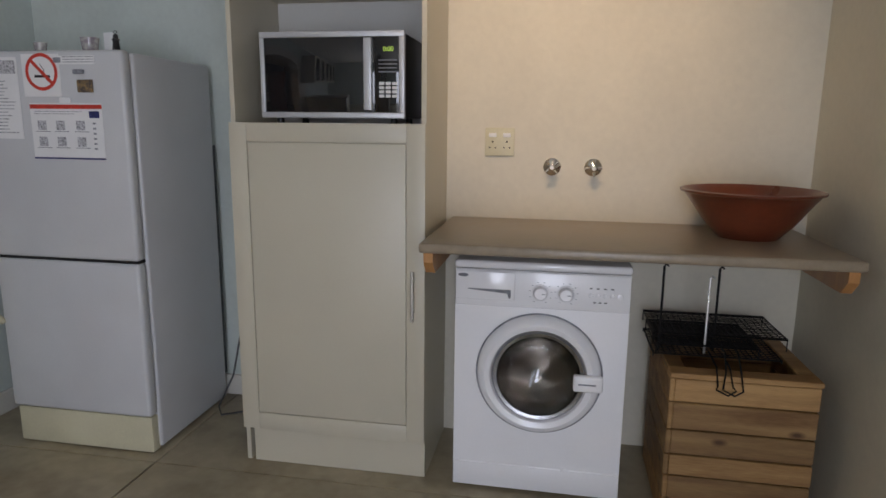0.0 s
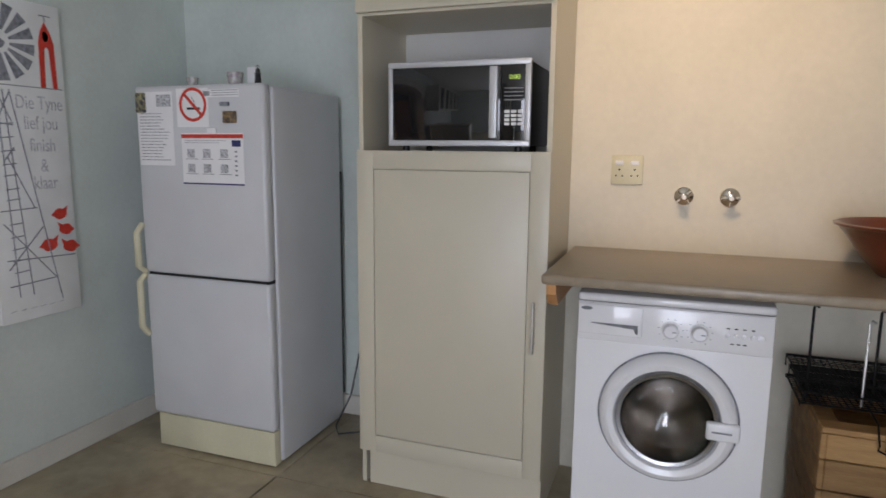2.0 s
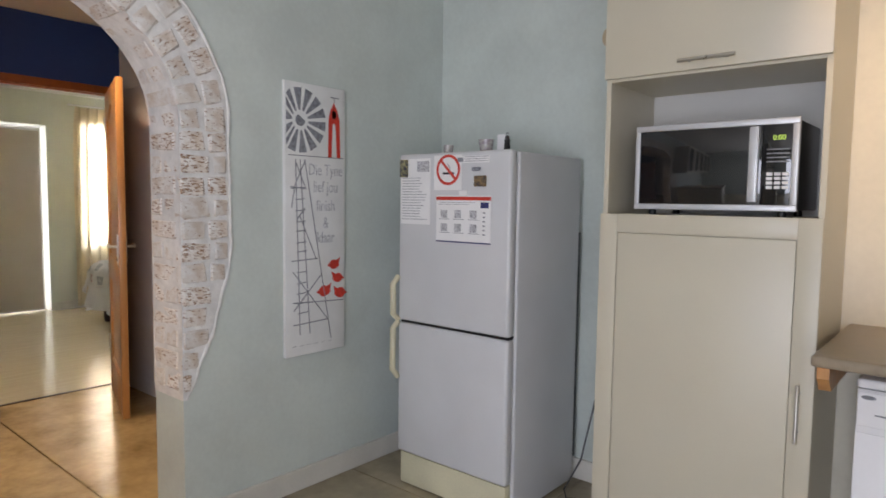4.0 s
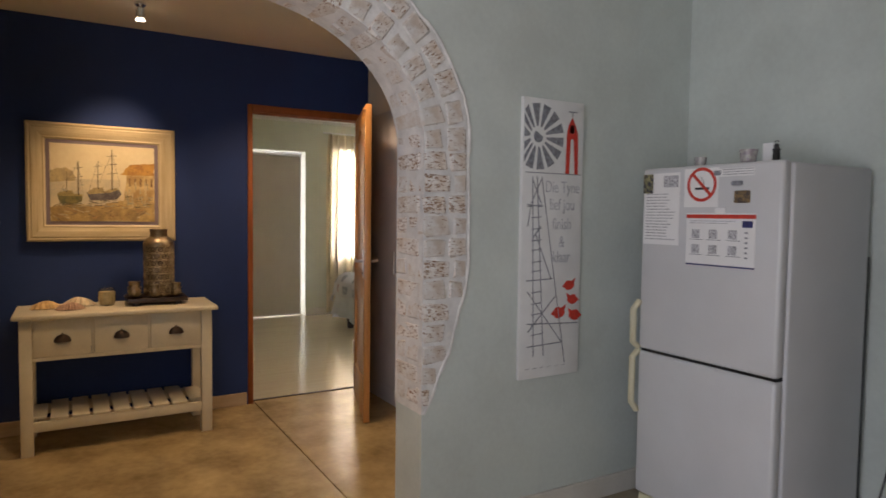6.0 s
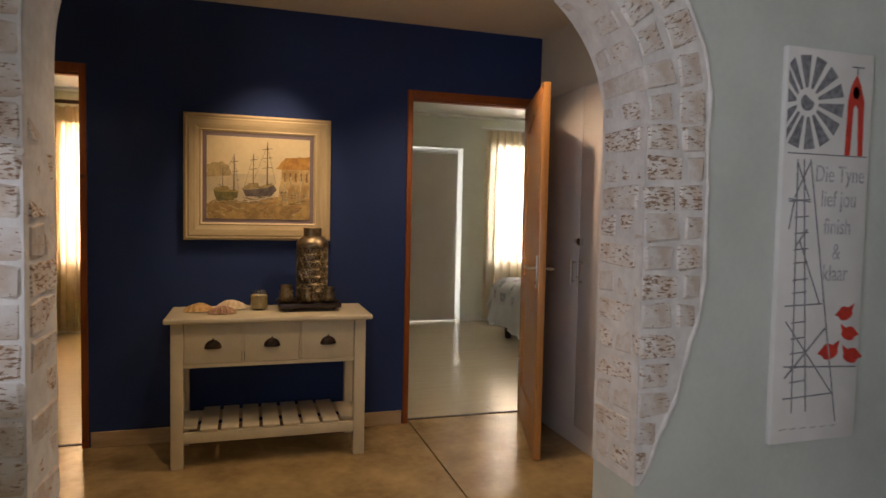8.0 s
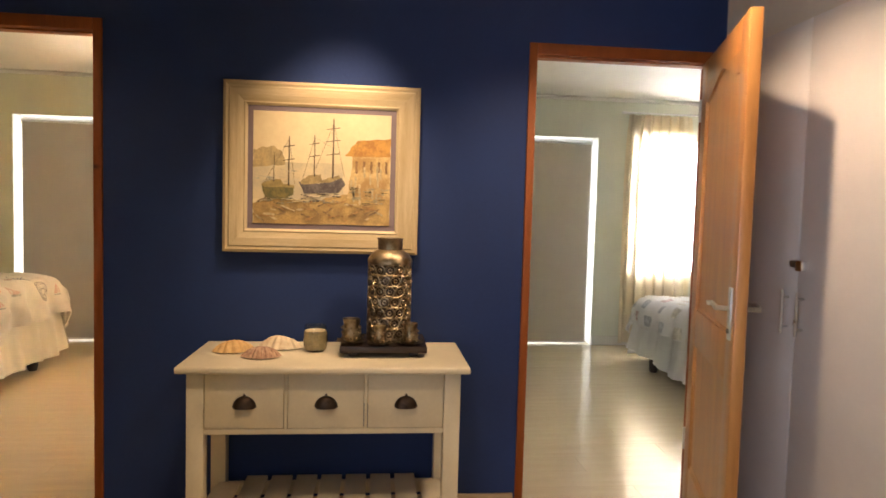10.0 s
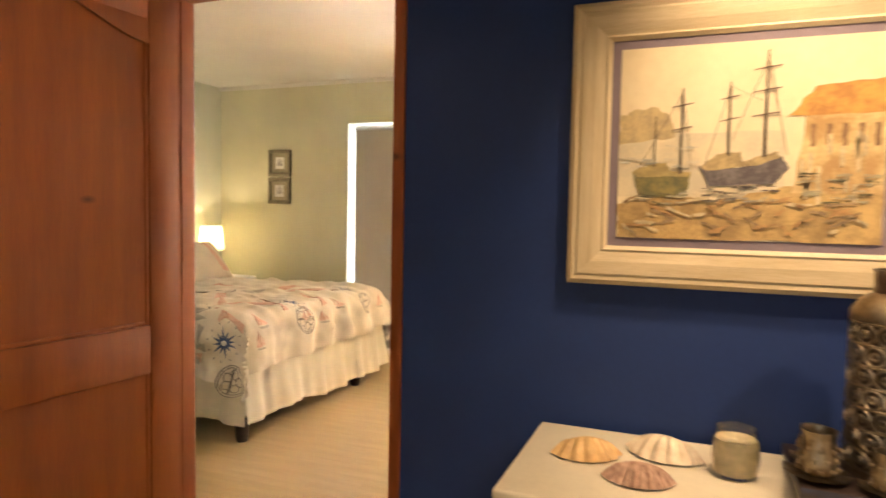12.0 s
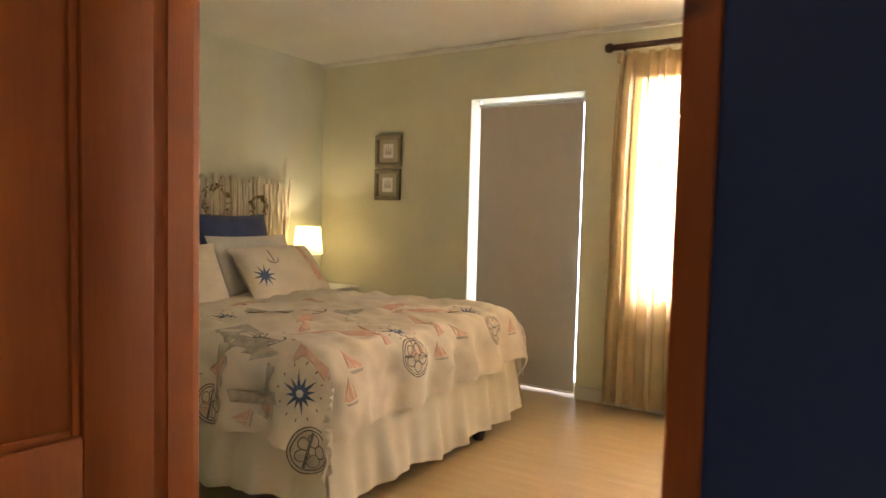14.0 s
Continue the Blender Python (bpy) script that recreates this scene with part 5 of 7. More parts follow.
def lantern():
    cx, cy, z0 = -3.985, 0.882, 0.803
    t = thing("metal_lantern", (cx, cy, z0), "tall antique silver fretwork metal lantern on a dark tray", "lantern")
    AS = mat("antique_silver", (0.46, 0.38, 0.26), 0.38, 1.0, vary=0.2, scale=30, bump=0.12, color2=(0.22, 0.17, 0.10), spread=0.5)
    R, h0, h1 = 0.086, 0.012, 0.305
    bm = bmesh.new()
    lathe(bm, [(R + 0.004, 0), (R + 0.004, 0.014), (R - 0.004, 0.016), (R - 0.006, 0.004), (0, 0.004)], 40, pose(cx, cy, z0))
    part("base_ring", bm, AS, t)
    bm = bmesh.new()
    lathe(bm, [(R - 0.002, h1), (R + 0.004, h1 + 0.004), (R + 0.003, h1 + 0.02), (R - 0.012, h1 + 0.042), (0.056, h1 + 0.055), (0.05, h1 + 0.058), (0.05, h1 + 0.098), (0.054, h1 + 0.104), (0.048, h1 + 0.104), (0.045, h1 + 0.06), (R - 0.02, h1 + 0.036), (R - 0.008, h1 + 0.004)], 40, pose(cx, cy, z0), closed=True)
    part("shoulder_and_neck", bm, AS, t)
    bm = bmesh.new()
    rows, cols = 7, 13
    dz = (h1 - h0) / rows
    rr = dz * 0.46
    for i in range(rows):
        for j in range(cols):
            a0 = 2 * math.pi * (j + 0.5 * (i % 2)) / cols
            zc = h0 + (i + 0.5) * dz
            for rad in (rr, rr * 0.36):
                pts = []
                for k in range(13):
                    q = 2 * math.pi * k / 12
                    a = a0 + rad * math.cos(q) / R
                    pts.append((cx + R * math.cos(a), cy + R * math.sin(a), z0 + zc + rad * math.sin(q)))
                tube(bm, pts, 0.0034 if rad == rr else 0.0026, 4, cap=False)
    fret = part("fretwork", bm, AS, t, "pierced metal fretwork of rings")
    for i in range(rows + 1):
        bm = bmesh.new()
        lathe(bm, [(R + 0.001, -0.003), (R + 0.003, 0), (R + 0.001, 0.003), (R - 0.002, 0)], 40, pose(cx, cy, z0 + h0 + i * dz), closed=True)
        part("band", bm, AS, t)
    # opaque inner cylinder, its brown lightened to look like lit bronze
    bm = bmesh.new()
    lathe(bm, [(R - 0.008, 0.006), (R - 0.008, h1)], 40, pose(cx, cy, z0))
    part("inner_glass", bm, mat("lit_bronze_glass", (0.13, 0.085, 0.045), 0.3, vary=0.3, scale=20, bump=0), t, "inner glass, opaque brown lightened to look lit")


lantern()


def tray_and_votives():
    DW = wood("dark_stained_wood", (0.010, 0.006, 0.005), (0.035, 0.020, 0.014), (1.5, 14, 14), 0.4, 0.1)
    t = thing("wooden_tray", (-3.95, 0.86, 0.757), "low dark wooden tray on small feet", "tray")
    bpart("board", DW, t, -4.095, -3.835, 0.695, 1.030, 0.775, 0.801, bevel=0.005, seg=2)
    for x in (-4.05, -3.885):
        for y in (0.745, 0.98):
            bpart("foot", DW, t, x - 0.02, x + 0.02, y - 0.018, y + 0.018, 0.756, 0.776, bevel=0.002)
    AS = bpy.data.materials["antique_silver"]
    for k, (x, y, s) in enumerate(((-3.90, 0.735, 1.15), (-3.865, 0.845, 0.95), (-3.88, 0.965, 1.0), (-3.985, 0.742, 0.9))):
        v = thing("votive_holder", (x, y, 0.802), "small antique metal votive cup with a scalloped saucer", "candle holder", "votives on the tray")
        bm = bmesh.new()
        n = 36
        cen = bm.verts.new((x, y, 0.806))
        ring = [bm.verts.new((x + 0.05 * s * (1 + 0.09 * math.cos(9 * q)) * math.cos(q), y + 0.05 * s * (1 + 0.09 * math.cos(9 * q)) * math.sin(q), 0.812 + 0.003 * math.cos(9 * q))) for q in [2 * math.pi * i / n for i in range(n)]]
        for i in range(n):
            bm.faces.new((cen, ring[i], ring[(i + 1) % n]))
        bmesh.ops.solidify(bm, geom=bm.faces[:], thickness=0.002)
        part("saucer", bm, AS, v)
        bm = bmesh.new()
        lathe(bm, [(0.018, 0.0), (0.028, 0.01), (0.031, 0.03), (0.024, 0.055), (0.029, 0.08), (0.026, 0.08), (0.021, 0.055), (0.028, 0.03), (0.0, 0.008)], 20, pose(x, y, 0.806) @ Matrix.Diagonal((s, s, s, 1)))
        for i in range(3):
            for j in range(9):
                q = 2 * math.pi * (j + 0.5 * (i % 2)) / 9
                m = pose(x + 0.030 * s * math.cos(q), y + 0.030 * s * math.sin(q), 0.806 + (0.014 + 0.018 * i) * s)
                bmesh.ops.create_icosphere(bm, subdivisions=1, radius=0.0055 * s, matrix=m)
        part("cup", bm, AS, v)


tray_and_votives()


def candle_jar():
    cx, cy, z0 = -3.965, 0.592, 0.756
    t = thing("candle_jar", (cx, cy, z0), "cream candle in a small rounded glass jar", "candle")
    bm = bmesh.new()
    lathe(bm, [(0.034, 0), (0.044, 0.012), (0.049, 0.04), (0.046, 0.075), (0.040, 0.105), (0.038, 0.105), (0.044, 0.075), (0.0465, 0.04), (0.041, 0.014), (0, 0.006)], 32, pose(cx, cy, z0))
    part("jar", bm, glass("jar_glass", (0.96, 0.95, 0.88)), t, "clear glass jar")
    bm = bmesh.new()
    lathe(bm, [(0.0405, 0.008), (0.0455, 0.04), (0.0445, 0.07), (0.043, 0.082), (0.0, 0.080)], 32, pose(cx, cy, z0))
    part("wax", bm, mat("cream_wax", (0.62, 0.53, 0.32), 0.5, vary=0.12, scale=40, bump=0.1), t, "cream candle wax")


candle_jar()


def seashell(x, y, rz, size, material, label, ribs):
    bm = bmesh.new()

    def fn(u, v):
        a = -1.25 + 2.5 * u
        wave = 0.5 + 0.5 * math.cos(ribs * 2 * math.pi * u)
        rad = size * v * (1 + 0.10 * wave * v)
        z = size * (0.62 * math.sin(math.pi * min(1.0, v * 0.78 + 0.12)) * math.cos(a * 0.62) ** 1.2 + 0.10 * wave * v * v)
        return Vector((rad * math.cos(a), rad * math.sin(a), max(0.001, z * (1 - 0.55 * v ** 6))))
    sheet(bm, fn, 96, 18, 0.003)
    bmesh.ops.transform(bm, matrix=pose(x, y, 0.7565, 0, 0, rz), verts=bm.verts[:])
    lo = min(v.co.z for v in bm.verts)
    bmesh.ops.translate(bm, vec=(0, 0, 0.7562 - lo), verts=bm.verts[:])
    tagged(part("seashell", bm, material), label, "shell", "shells on the console")


SHELLY = mat("yellow_shell", (0.72, 0.48, 0.20), 0.5, color2=(0.50, 0.30, 0.11), scale=35, spread=0.5, bump=0.3)
SHELLW = mat("white_shell", (0.76, 0.66, 0.48), 0.5, color2=(0.60, 0.47, 0.30), scale=35, spread=0.5, bump=0.3)
SHELLP = mat("pinkish_shell", (0.55, 0.36, 0.25), 0.55, color2=(0.30, 0.17, 0.11), scale=60, spread=0.4, bump=0.4)
seashell(-3.975, 0.27, 20, 0.078, SHELLY, "yellowish ribbed half clam shell", 6)
seashell(-4.05, 0.455, -15, 0.086, SHELLW, "white ribbed half clam shell", 6)
seashell(-3.875, 0.40, 5, 0.072, SHELLP, "pinkish brown spiny shell", 11)
# ---- bedrooms ----
BLINDM = cloth("roller_blind_fabric", (0.50, 0.455, 0.385), 0.09, vary=0.015, fine=220)
CURT = cloth("cream_curtain", (0.60, 0.47, 0.28), 0.25, fine=300)
CURTW = cloth("pale_curtain", (0.73, 0.64, 0.47), 0.36, fine=300)
GLASSPANE = glass("window_glass")
ALU = mat("white_aluminium", (0.74, 0.75, 0.76), 0.4, vary=0.02, bump=0.01)


def blind_door(name, y0, y1, h, gap):
    """A glazed door in the wall, with a roller blind hung in front of it."""
    t = tagged(new(name), "glazed outside door behind a roller blind", "door", kind="structure")
    x = FAR - 0.20
    bm = bmesh.new()
    for a in ((y0, y0 + 0.03, FZ, h), (y1 - 0.03, y1, FZ, h), (y0 + 0.03, y1 - 0.03, h - 0.03, h), (y0 + 0.03, y1 - 0.03, FZ, 0.03)):
        box(bm, x - 0.04, x, a[0], a[1], a[2], a[3], bevel=0.003)
    part("door_frame", bm, ALU, t)
    o = bpart("pane", GLASSPANE, t, x - 0.022, x - 0.018, y0 + 0.028, y1 - 0.028, 0.028, h - 0.028, bevel=0)
    o.visible_shadow = False
    b = thing("roller_blind", (FAR - 0.05, (y0 + y1) / 2, 0.0), "lowered taupe roller blind with daylight at its edges", "blind", "roller blinds")
    bm = bmesh.new()
    xb = FAR - 0.055
    sheet(bm, lambda u, v: Vector((xb + 0.002 * math.sin(3 * u + 2 * v), y0 + gap[0] + u * (y1 - y0 - gap[0] - gap[1]), v * (h - gap[2]))), 12, 16, 0.001)
    part("fabric", bm, BLINDM, b)
    bm = bmesh.new()
    tube(bm, [(xb - 0.01, y0 + gap[0] - 0.005, h - gap[2]), (xb - 0.01, y1 - gap[1] + 0.005, h - gap[2])], 0.018, 14)
    part("roller", bm, ALU, b)
    bm = bmesh.new()
    tube(bm, [(xb, y0 + gap[0], -0.004), (xb, y1 - gap[1], -0.004)], 0.007, 8)
    part("bottom_bar", bm, ALU, b)
    for yy in (y0 + gap[0] - 0.006, y1 - gap[1] + 0.006):
        bpart("end_bracket", ALU, b, xb - 0.03, xb + 0.01, yy - 0.003, yy + 0.003, h - gap[2] - 0.02, h - 0.0005, bevel=0)


blind_door("window_1", -2.60, -1.70, 2.135, (0.056, 0.028, 0.05))
blind_door("window_2", 2.19, 3.085, 2.13, (0.03, 0.058, 0.05))


def window_unit(name, y0, y1):
    z0, z1, x = 0.765, 2.125, FAR - 0.17
    t = tagged(new(name), "white aluminium bedroom window", "window", kind="structure")
    bm = bmesh.new()
    for a in ((y0, y0 + 0.04, z0, z1), (y1 - 0.04, y1, z0, z1), (y0 + 0.04, y1 - 0.04, z1 - 0.04, z1), (y0 + 0.04, y1 - 0.04, z0, z0 + 0.04), ((y0 + y1) / 2 - 0.02, (y0 + y1) / 2 + 0.02, z0 + 0.04, z1 - 0.04)):
        box(bm, x - 0.04, x, a[0], a[1], a[2], a[3], bevel=0.003)
    part("window_frame", bm, ALU, t)
    for a, b in ((y0 + 0.04, (y0 + y1) / 2 - 0.02), ((y0 + y1) / 2 + 0.02, y1 - 0.04)):
        o = bpart("pane", GLASSPANE, t, x - 0.022, x - 0.018, a, b, z0 + 0.04, z1 - 0.04, bevel=0)
        o.visible_shadow = False
    bpart("window_sill", BASEB, t, x, FAR + 0.02, y0 - 0.02, y1 + 0.02, z0 - 0.02, z0 - 0.001, bevel=0.004)


window_unit("window_3", -1.28, 0.08)
window_unit("window_4", 3.52, 4.88)


def curtain(y0, y1, top, bottom, x, folds, material, label, seed, tabs, crowd=1.0):
    t = thing("curtain", (x, (y0 + y1) / 2, bottom), label, "curtain", "bedroom curtains")
    r = random.Random(seed)
    ph = [r.uniform(0, 6.28) for _ in range(4)]

    def fn(u, v):
        z = bottom + v * (top - bottom)
        amp = 0.034 + 0.012 * (1 - v)
        s = u * folds * 2 * math.pi
        s0 = s
        off = amp * (math.sin(s + 0.5 * math.sin(s * 0.5 + ph[0]) + 0.25 * (1 - v)) + 0.25 * math.sin(2.3 * s + ph[1]))
        pinch = 1 - (0.10 * v ** 8)
        u = u ** crowd
        y = y0 + (y1 - y0) * (0.5 + (u - 0.5) * pinch) + 0.012 * math.sin(s * 0.7 + ph[2]) * (1 - v) + (y1 - y0) / folds * 0.13 * math.sin(2 * s0 + 0.6 * math.sin(s0 * 0.37 + ph[3]))
        return Vector((x + off, y, z))
    bm = bmesh.new()
    sheet(bm, fn, int(folds * 20), 24)
    part("drape", bm, material, t)
    bm = bmesh.new()
    sheet(bm, lambda u, v: fn(u, 0.93 + v * 0.07) + Vector((0.003, 0, 0)), int(folds * 14), 3)
    part("heading", bm, material, t)
    if tabs:
        for k in range(int(folds) + 1):
            y = y0 + 0.02 + (y1 - y0 - 0.04) * k / max(1, int(folds))
            bm = bmesh.new()
            box(bm, x - 0.03, x + 0.022, y - 0.018, y + 0.018, top - 0.05, top + 0.012, bevel=0.004)
            part("tab", bm, material, t)
    return t


curtain(-1.46, -0.62, 2.33, 0.015, FAR + 0.085, 8, CURT, "cream floor-length curtain with a tab heading, drawn over the window", 1, True, 1.6)
curtain(-0.58, 0.22, 2.33, 0.015, FAR + 0.085, 8, CURT, "cream floor-length curtain with a tab heading, drawn over the window", 2, True, 0.7)
curtain(3.335, 4.085, 2.37, 0.015, FAR + 0.075, 7, CURTW, "pale cream pleated curtain over a sunlit window", 3, False)
curtain(4.135, 5.05, 2.37, 0.015, FAR + 0.075, 8, CURTW, "pale cream pleated curtain over a sunlit window", 4, False)


def curtain_rod(y0, y1, z, material, r, label):
    t = thing("curtain_rod", (FAR, (y0 + y1) / 2, z), label, "curtain rod")
    bm = bmesh.new()
    tube(bm, [(FAR + 0.075, y0, z), (FAR + 0.075, y1, z)], r, 14)
    part("pole", bm, material, t)
    for y, s in ((y0, -1), (y1, 1)):
        bm = bmesh.new()
        lathe(bm, [(r, 0), (r * 1.5, 0.005), (r * 1.6, 0.03), (r * 1.2, 0.045), (0, 0.05)], 16, pose(FAR + 0.075, y, z, -90 * s))
        part("finial", bm, material, t)
        bm = bmesh.new()
        tube(bm, [(FAR, y - s * 0.06, z), (FAR + 0.075, y - s * 0.06, z)], r * 0.6, 8)
        part("bracket", bm, material, t)


curtain_rod(-1.50, 0.30, 2.385, wood("dark_rod_wood", (0.05, 0.022, 0.010), (0.12, 0.055, 0.025), (14, 1, 14)), 0.020, "dark wooden curtain rod with turned finials")
curtain_rod(3.34, 5.10, 2.39, ALU, 0.009, "thin white curtain rail")


def bed(x0, x1, yf, yh, top, drops, name, label, duvet_mat, skirt_mat, seed):
    """A bed with its foot at yf and head at yh; drops of the cover on the low-x, high-x and foot sides."""
    d = 1 if yf > yh else -1
    t = thing(name, ((x0 + x1) / 2, (yf + yh) / 2, 0), label, "bed")
    WOODL = bpy.data.materials.get("dark_bed_leg") or wood("dark_bed_leg", (0.012, 0.006, 0.004), (0.04, 0.018, 0.012))
    for x in (x0 + 0.42, x1 - 0.03):
        for y in (yf - d * 0.045, yh + d * 0.15):
            bm = bmesh.new()
            lathe(bm, [(0.030, FZ), (0.038, 0.0), (0.042, 0.06), (0.036, 0.10)], 20, pose(x, y, 0))
            part("leg", bm, WOODL, t, "dark turned wooden foot")
    ins = 0.05
    ya, yb = sorted((yf - d * ins, yh))
    bm = bmesh.new()
    box(bm, x0 + ins, x1 - ins, ya, yb, 0.10, 0.36, bevel=0.02)
    part("base", bm, skirt_mat, t)
    bm = bmesh.new()
    box(bm, x0 + ins * 0.7, x1 - ins * 0.7, ya, yb, 0.361, top - 0.03, bevel=0.05, seg=3)
    part("mattress", bm, bpy.data.materials["white_canvas"], t, "white mattress")
    r = random.Random(seed)
    ph = [r.uniform(0, 6.28) for _ in range(8)]
    # the pleated skirt on three sides
    segs = [((x1 - 0.025, yh), (x1 - 0.025, yf - d * 0.025)), ((x1 - 0.025, yf - d * 0.025), (x0 + 0.025, yf - d * 0.025)), ((x0 + 0.025, yf - d * 0.025), (x0 + 0.025, yh))]
    for (ax, ay), (bx, by) in segs:
        L = math.hypot(bx - ax, by - ay)
        nx, ny = (by - ay) / L, -(bx - ax) / L
        if (nx * ((ax + bx) / 2 - (x0 + x1) / 2) + ny * ((ay + by) / 2 - (yf + yh) / 2)) < 0:
            nx, ny = -nx, -ny

        def skirt(u, v, ax=ax, ay=ay, bx=bx, by=by, L=L, nx=nx, ny=ny):
            s = u * L
            hem = 0.050 + 0.050 * (0.5 + 0.5 * math.sin(s * 2.6 + ph[0])) + 0.012 * math.sin(s * 9 + ph[1])
            z = 0.40 + (hem - 0.40) * v
            w = 0.006 + 0.026 * v
            off = w * (math.sin(s * 21 + 1.5 * math.sin(s * 3.1 + ph[2])) + 0.4 * math.sin(s * 47 + ph[3])) * 0.6 + 0.05 * v
            u += math.copysign(max(0.0, abs(u - 0.5) * 20 - 9) * 0.05 * v / L, u - 0.5)
            return Vector((ax + (bx - ax) * u + nx * off, ay + (by - ay) * u + ny * off, z))
        bm = bmesh.new()
        sheet(bm, skirt, int(L * 110), 8)
        part("skirt", bm, skirt_mat, t, "gathered cream bed skirt")
    # the cover: flat on top, rolled over the edges
    R = 0.13

    def roll(s):
        if s < 0:
            return s, 0.0
        if s < R * math.pi / 2:
            return R * math.sin(s / R), R * (1 - math.cos(s / R))
        e = s - R * math.pi / 2
        return R + 0.10 * e, R + e

    yend = yh + d * 0.55

    def surf(a, b):
        """Cover coordinates in metres: a along x, b away from the head, both unrolled."""
        out1, dn1 = roll(a - (x1 - R))
        out2, dn2 = roll((x0 + R) - a)
        L = abs(yf - yend)
        out3, dn3 = roll(b - (L - R))
        x = (x1 - R) + out1 if a > x1 - R else ((x0 + R) - out2 if a < x0 + R else a)
        yy = (L - R) + out3 if b > L - R else b
        side = max(dn1, dn2)
        down = math.hypot(side, dn3)
        ridge = 0.5 - abs(noise.noise(Vector((a * 5.5 + b * 2.0, b * 4.0 - a * 1.5, seed + 2.0))))
        wr = 0.022 * ridge + 0.022 * noise.noise(Vector((a * 3.1 + seed, b * 2.7, 0.3))) + 0.010 * noise.noise(Vector((a * 15 + 3, b * 13, seed))) + 0.019 * noise.noise(Vector((a * 8, b * 7, seed)))
        puff = 0.018 * noise.noise(Vector((a * 1.4, b * 1.6, seed + 4)))
        fold = min(1.0, down / 0.15)
        fl = fold * (0.026 * math.sin(b * 17 + 2 * math.sin(b * 3 + ph[4])) if side >= dn3 else 0.026 * math.sin(a * 19 + 2 * math.sin(a * 4 + ph[5])))
        p = Vector((x, yend + d * yy, top - down + (wr + puff) * (1 - 0.5 * fold)))
        if side >= dn3:
            p.x += (1 if dn1 >= dn2 else -1) * (fl + wr * fold)
        else:
            p.y += d * (fl + wr * fold)
        return p

    amin, amax = x0 - drops[0], x1 + drops[1]
    bmax = abs(yf - yend) + drops[2]

    def cover(u, v):
        a = amin + (amax - amin) * u
        b = bmax * v
        hem = 0.03 * noise.noise(Vector((a * 2.2, b * 2.0, seed + 9)))
        return surf(a + (hem if u in (0.0, 1.0) else 0), b + (hem if v == 1.0 else 0))
    bm = bmesh.new()
    sheet(bm, cover, 110, 110, 0.012 * d)
    duvet = part("duvet", bm, duvet_mat, t, "printed duvet cover hanging over the foot of the bed")
    return t, duvet, surf, d, yend, amin, amax, bmax


DUVET = cloth("duvet_cotton", (0.74, 0.67, 0.56), 0.1, vary=0.06, fine=150)
SKIRT = cloth("cream_skirt_cotton", (0.76, 0.71, 0.58), 0.15, vary=0.04, fine=200)
bedL, duvetL, surfL, dL, yeL, a0, a1, b1 = bed(-7.14, -5.38, -1.83, -4.03, 0.70, (0.28, 0.33, 0.27), "double_bed", "made double bed with a nautical print duvet and cream skirt", DUVET, SKIRT, 3)

STARB = mat("navy_print", (0.07, 0.11, 0.24), 0.9, vary=0.15, scale=60, bump=0)
CORAL = mat("coral_print", (0.64, 0.36, 0.27), 0.9, color2=(0.70, 0.53, 0.43), scale=25, bump=0)
GREYP = mat("grey_print", (0.36, 0.34, 0.30), 0.9, color2=(0.55, 0.50, 0.40), scale=25, bump=0)
DARKP = mat("charcoal_print", (0.20, 0.18, 0.16), 0.9, vary=0.2, scale=60, bump=0)


def on_cover(pts, name, material, parent, surf, lift=0.0035):
    """A printed flat shape laid on the cover: a fan of small triangles."""
    bm = bmesh.new()
    ca, cb = sum(p[0] for p in pts) / len(pts), sum(p[1] for p in pts) / len(pts)

    def up(a, b):
        p, q, r = surf(a, b), surf(a + 0.004, b), surf(a, b + 0.004)
        n = (q - p).cross(r - p).normalized()
        c = Vector(((-7.08 - 5.42) / 2, -3.0, 0.2))
        if n.dot(p - c) < 0:
            n = -n
        return p + n * lift
    rings = []
    for f in (0.02, 0.35, 0.7, 1.0):
        rings.append([bm.verts.new(up(ca + (a - ca) * f, cb + (b - cb) * f)) for a, b in pts])
    for i in range(len(pts)):
        j = (i + 1) % len(pts)
        for r1, r2 in zip(rings, rings[1:]):
            bm.faces.new((r1[i], r1[j], r2[j], r2[i]))
    bmesh.ops.recalc_face_normals(bm, faces=bm.faces)
    return part(name, bm, material, parent, smooth=False)


def line_on(pts, width, name, material, parent, surf):
    out = []
    n = len(pts)
    for i, (a, b) in enumerate(pts):
        pa, pb = pts[max(0, i - 1)], pts[min(n - 1, i + 1)]
        dx, dy = pb[0] - pa[0], pb[1] - pa[1]
        l = math.hypot(dx, dy) or 1
        out.append(((a - dy / l * width, b + dx / l * width), (a + dy / l * width, b - dx / l * width)))
    bm = bmesh.new()

    def up(a, b):
        p, q, r = surf(a, b), surf(a + 0.004, b), surf(a, b + 0.004)
        nn = (q - p).cross(r - p).normalized()
        if nn.dot(p - Vector((-6.2, -3.0, 0.2))) < 0:
            nn = -nn
        return p + nn * 0.0035
    vs = [(bm.verts.new(up(*l)), bm.verts.new(up(*r))) for l, r in out]
    for (p, q), (r2, s2) in zip(vs, vs[1:]):
        bm.faces.new((p, q, s2, r2))
    part(name, bm, material, parent, smooth=False)


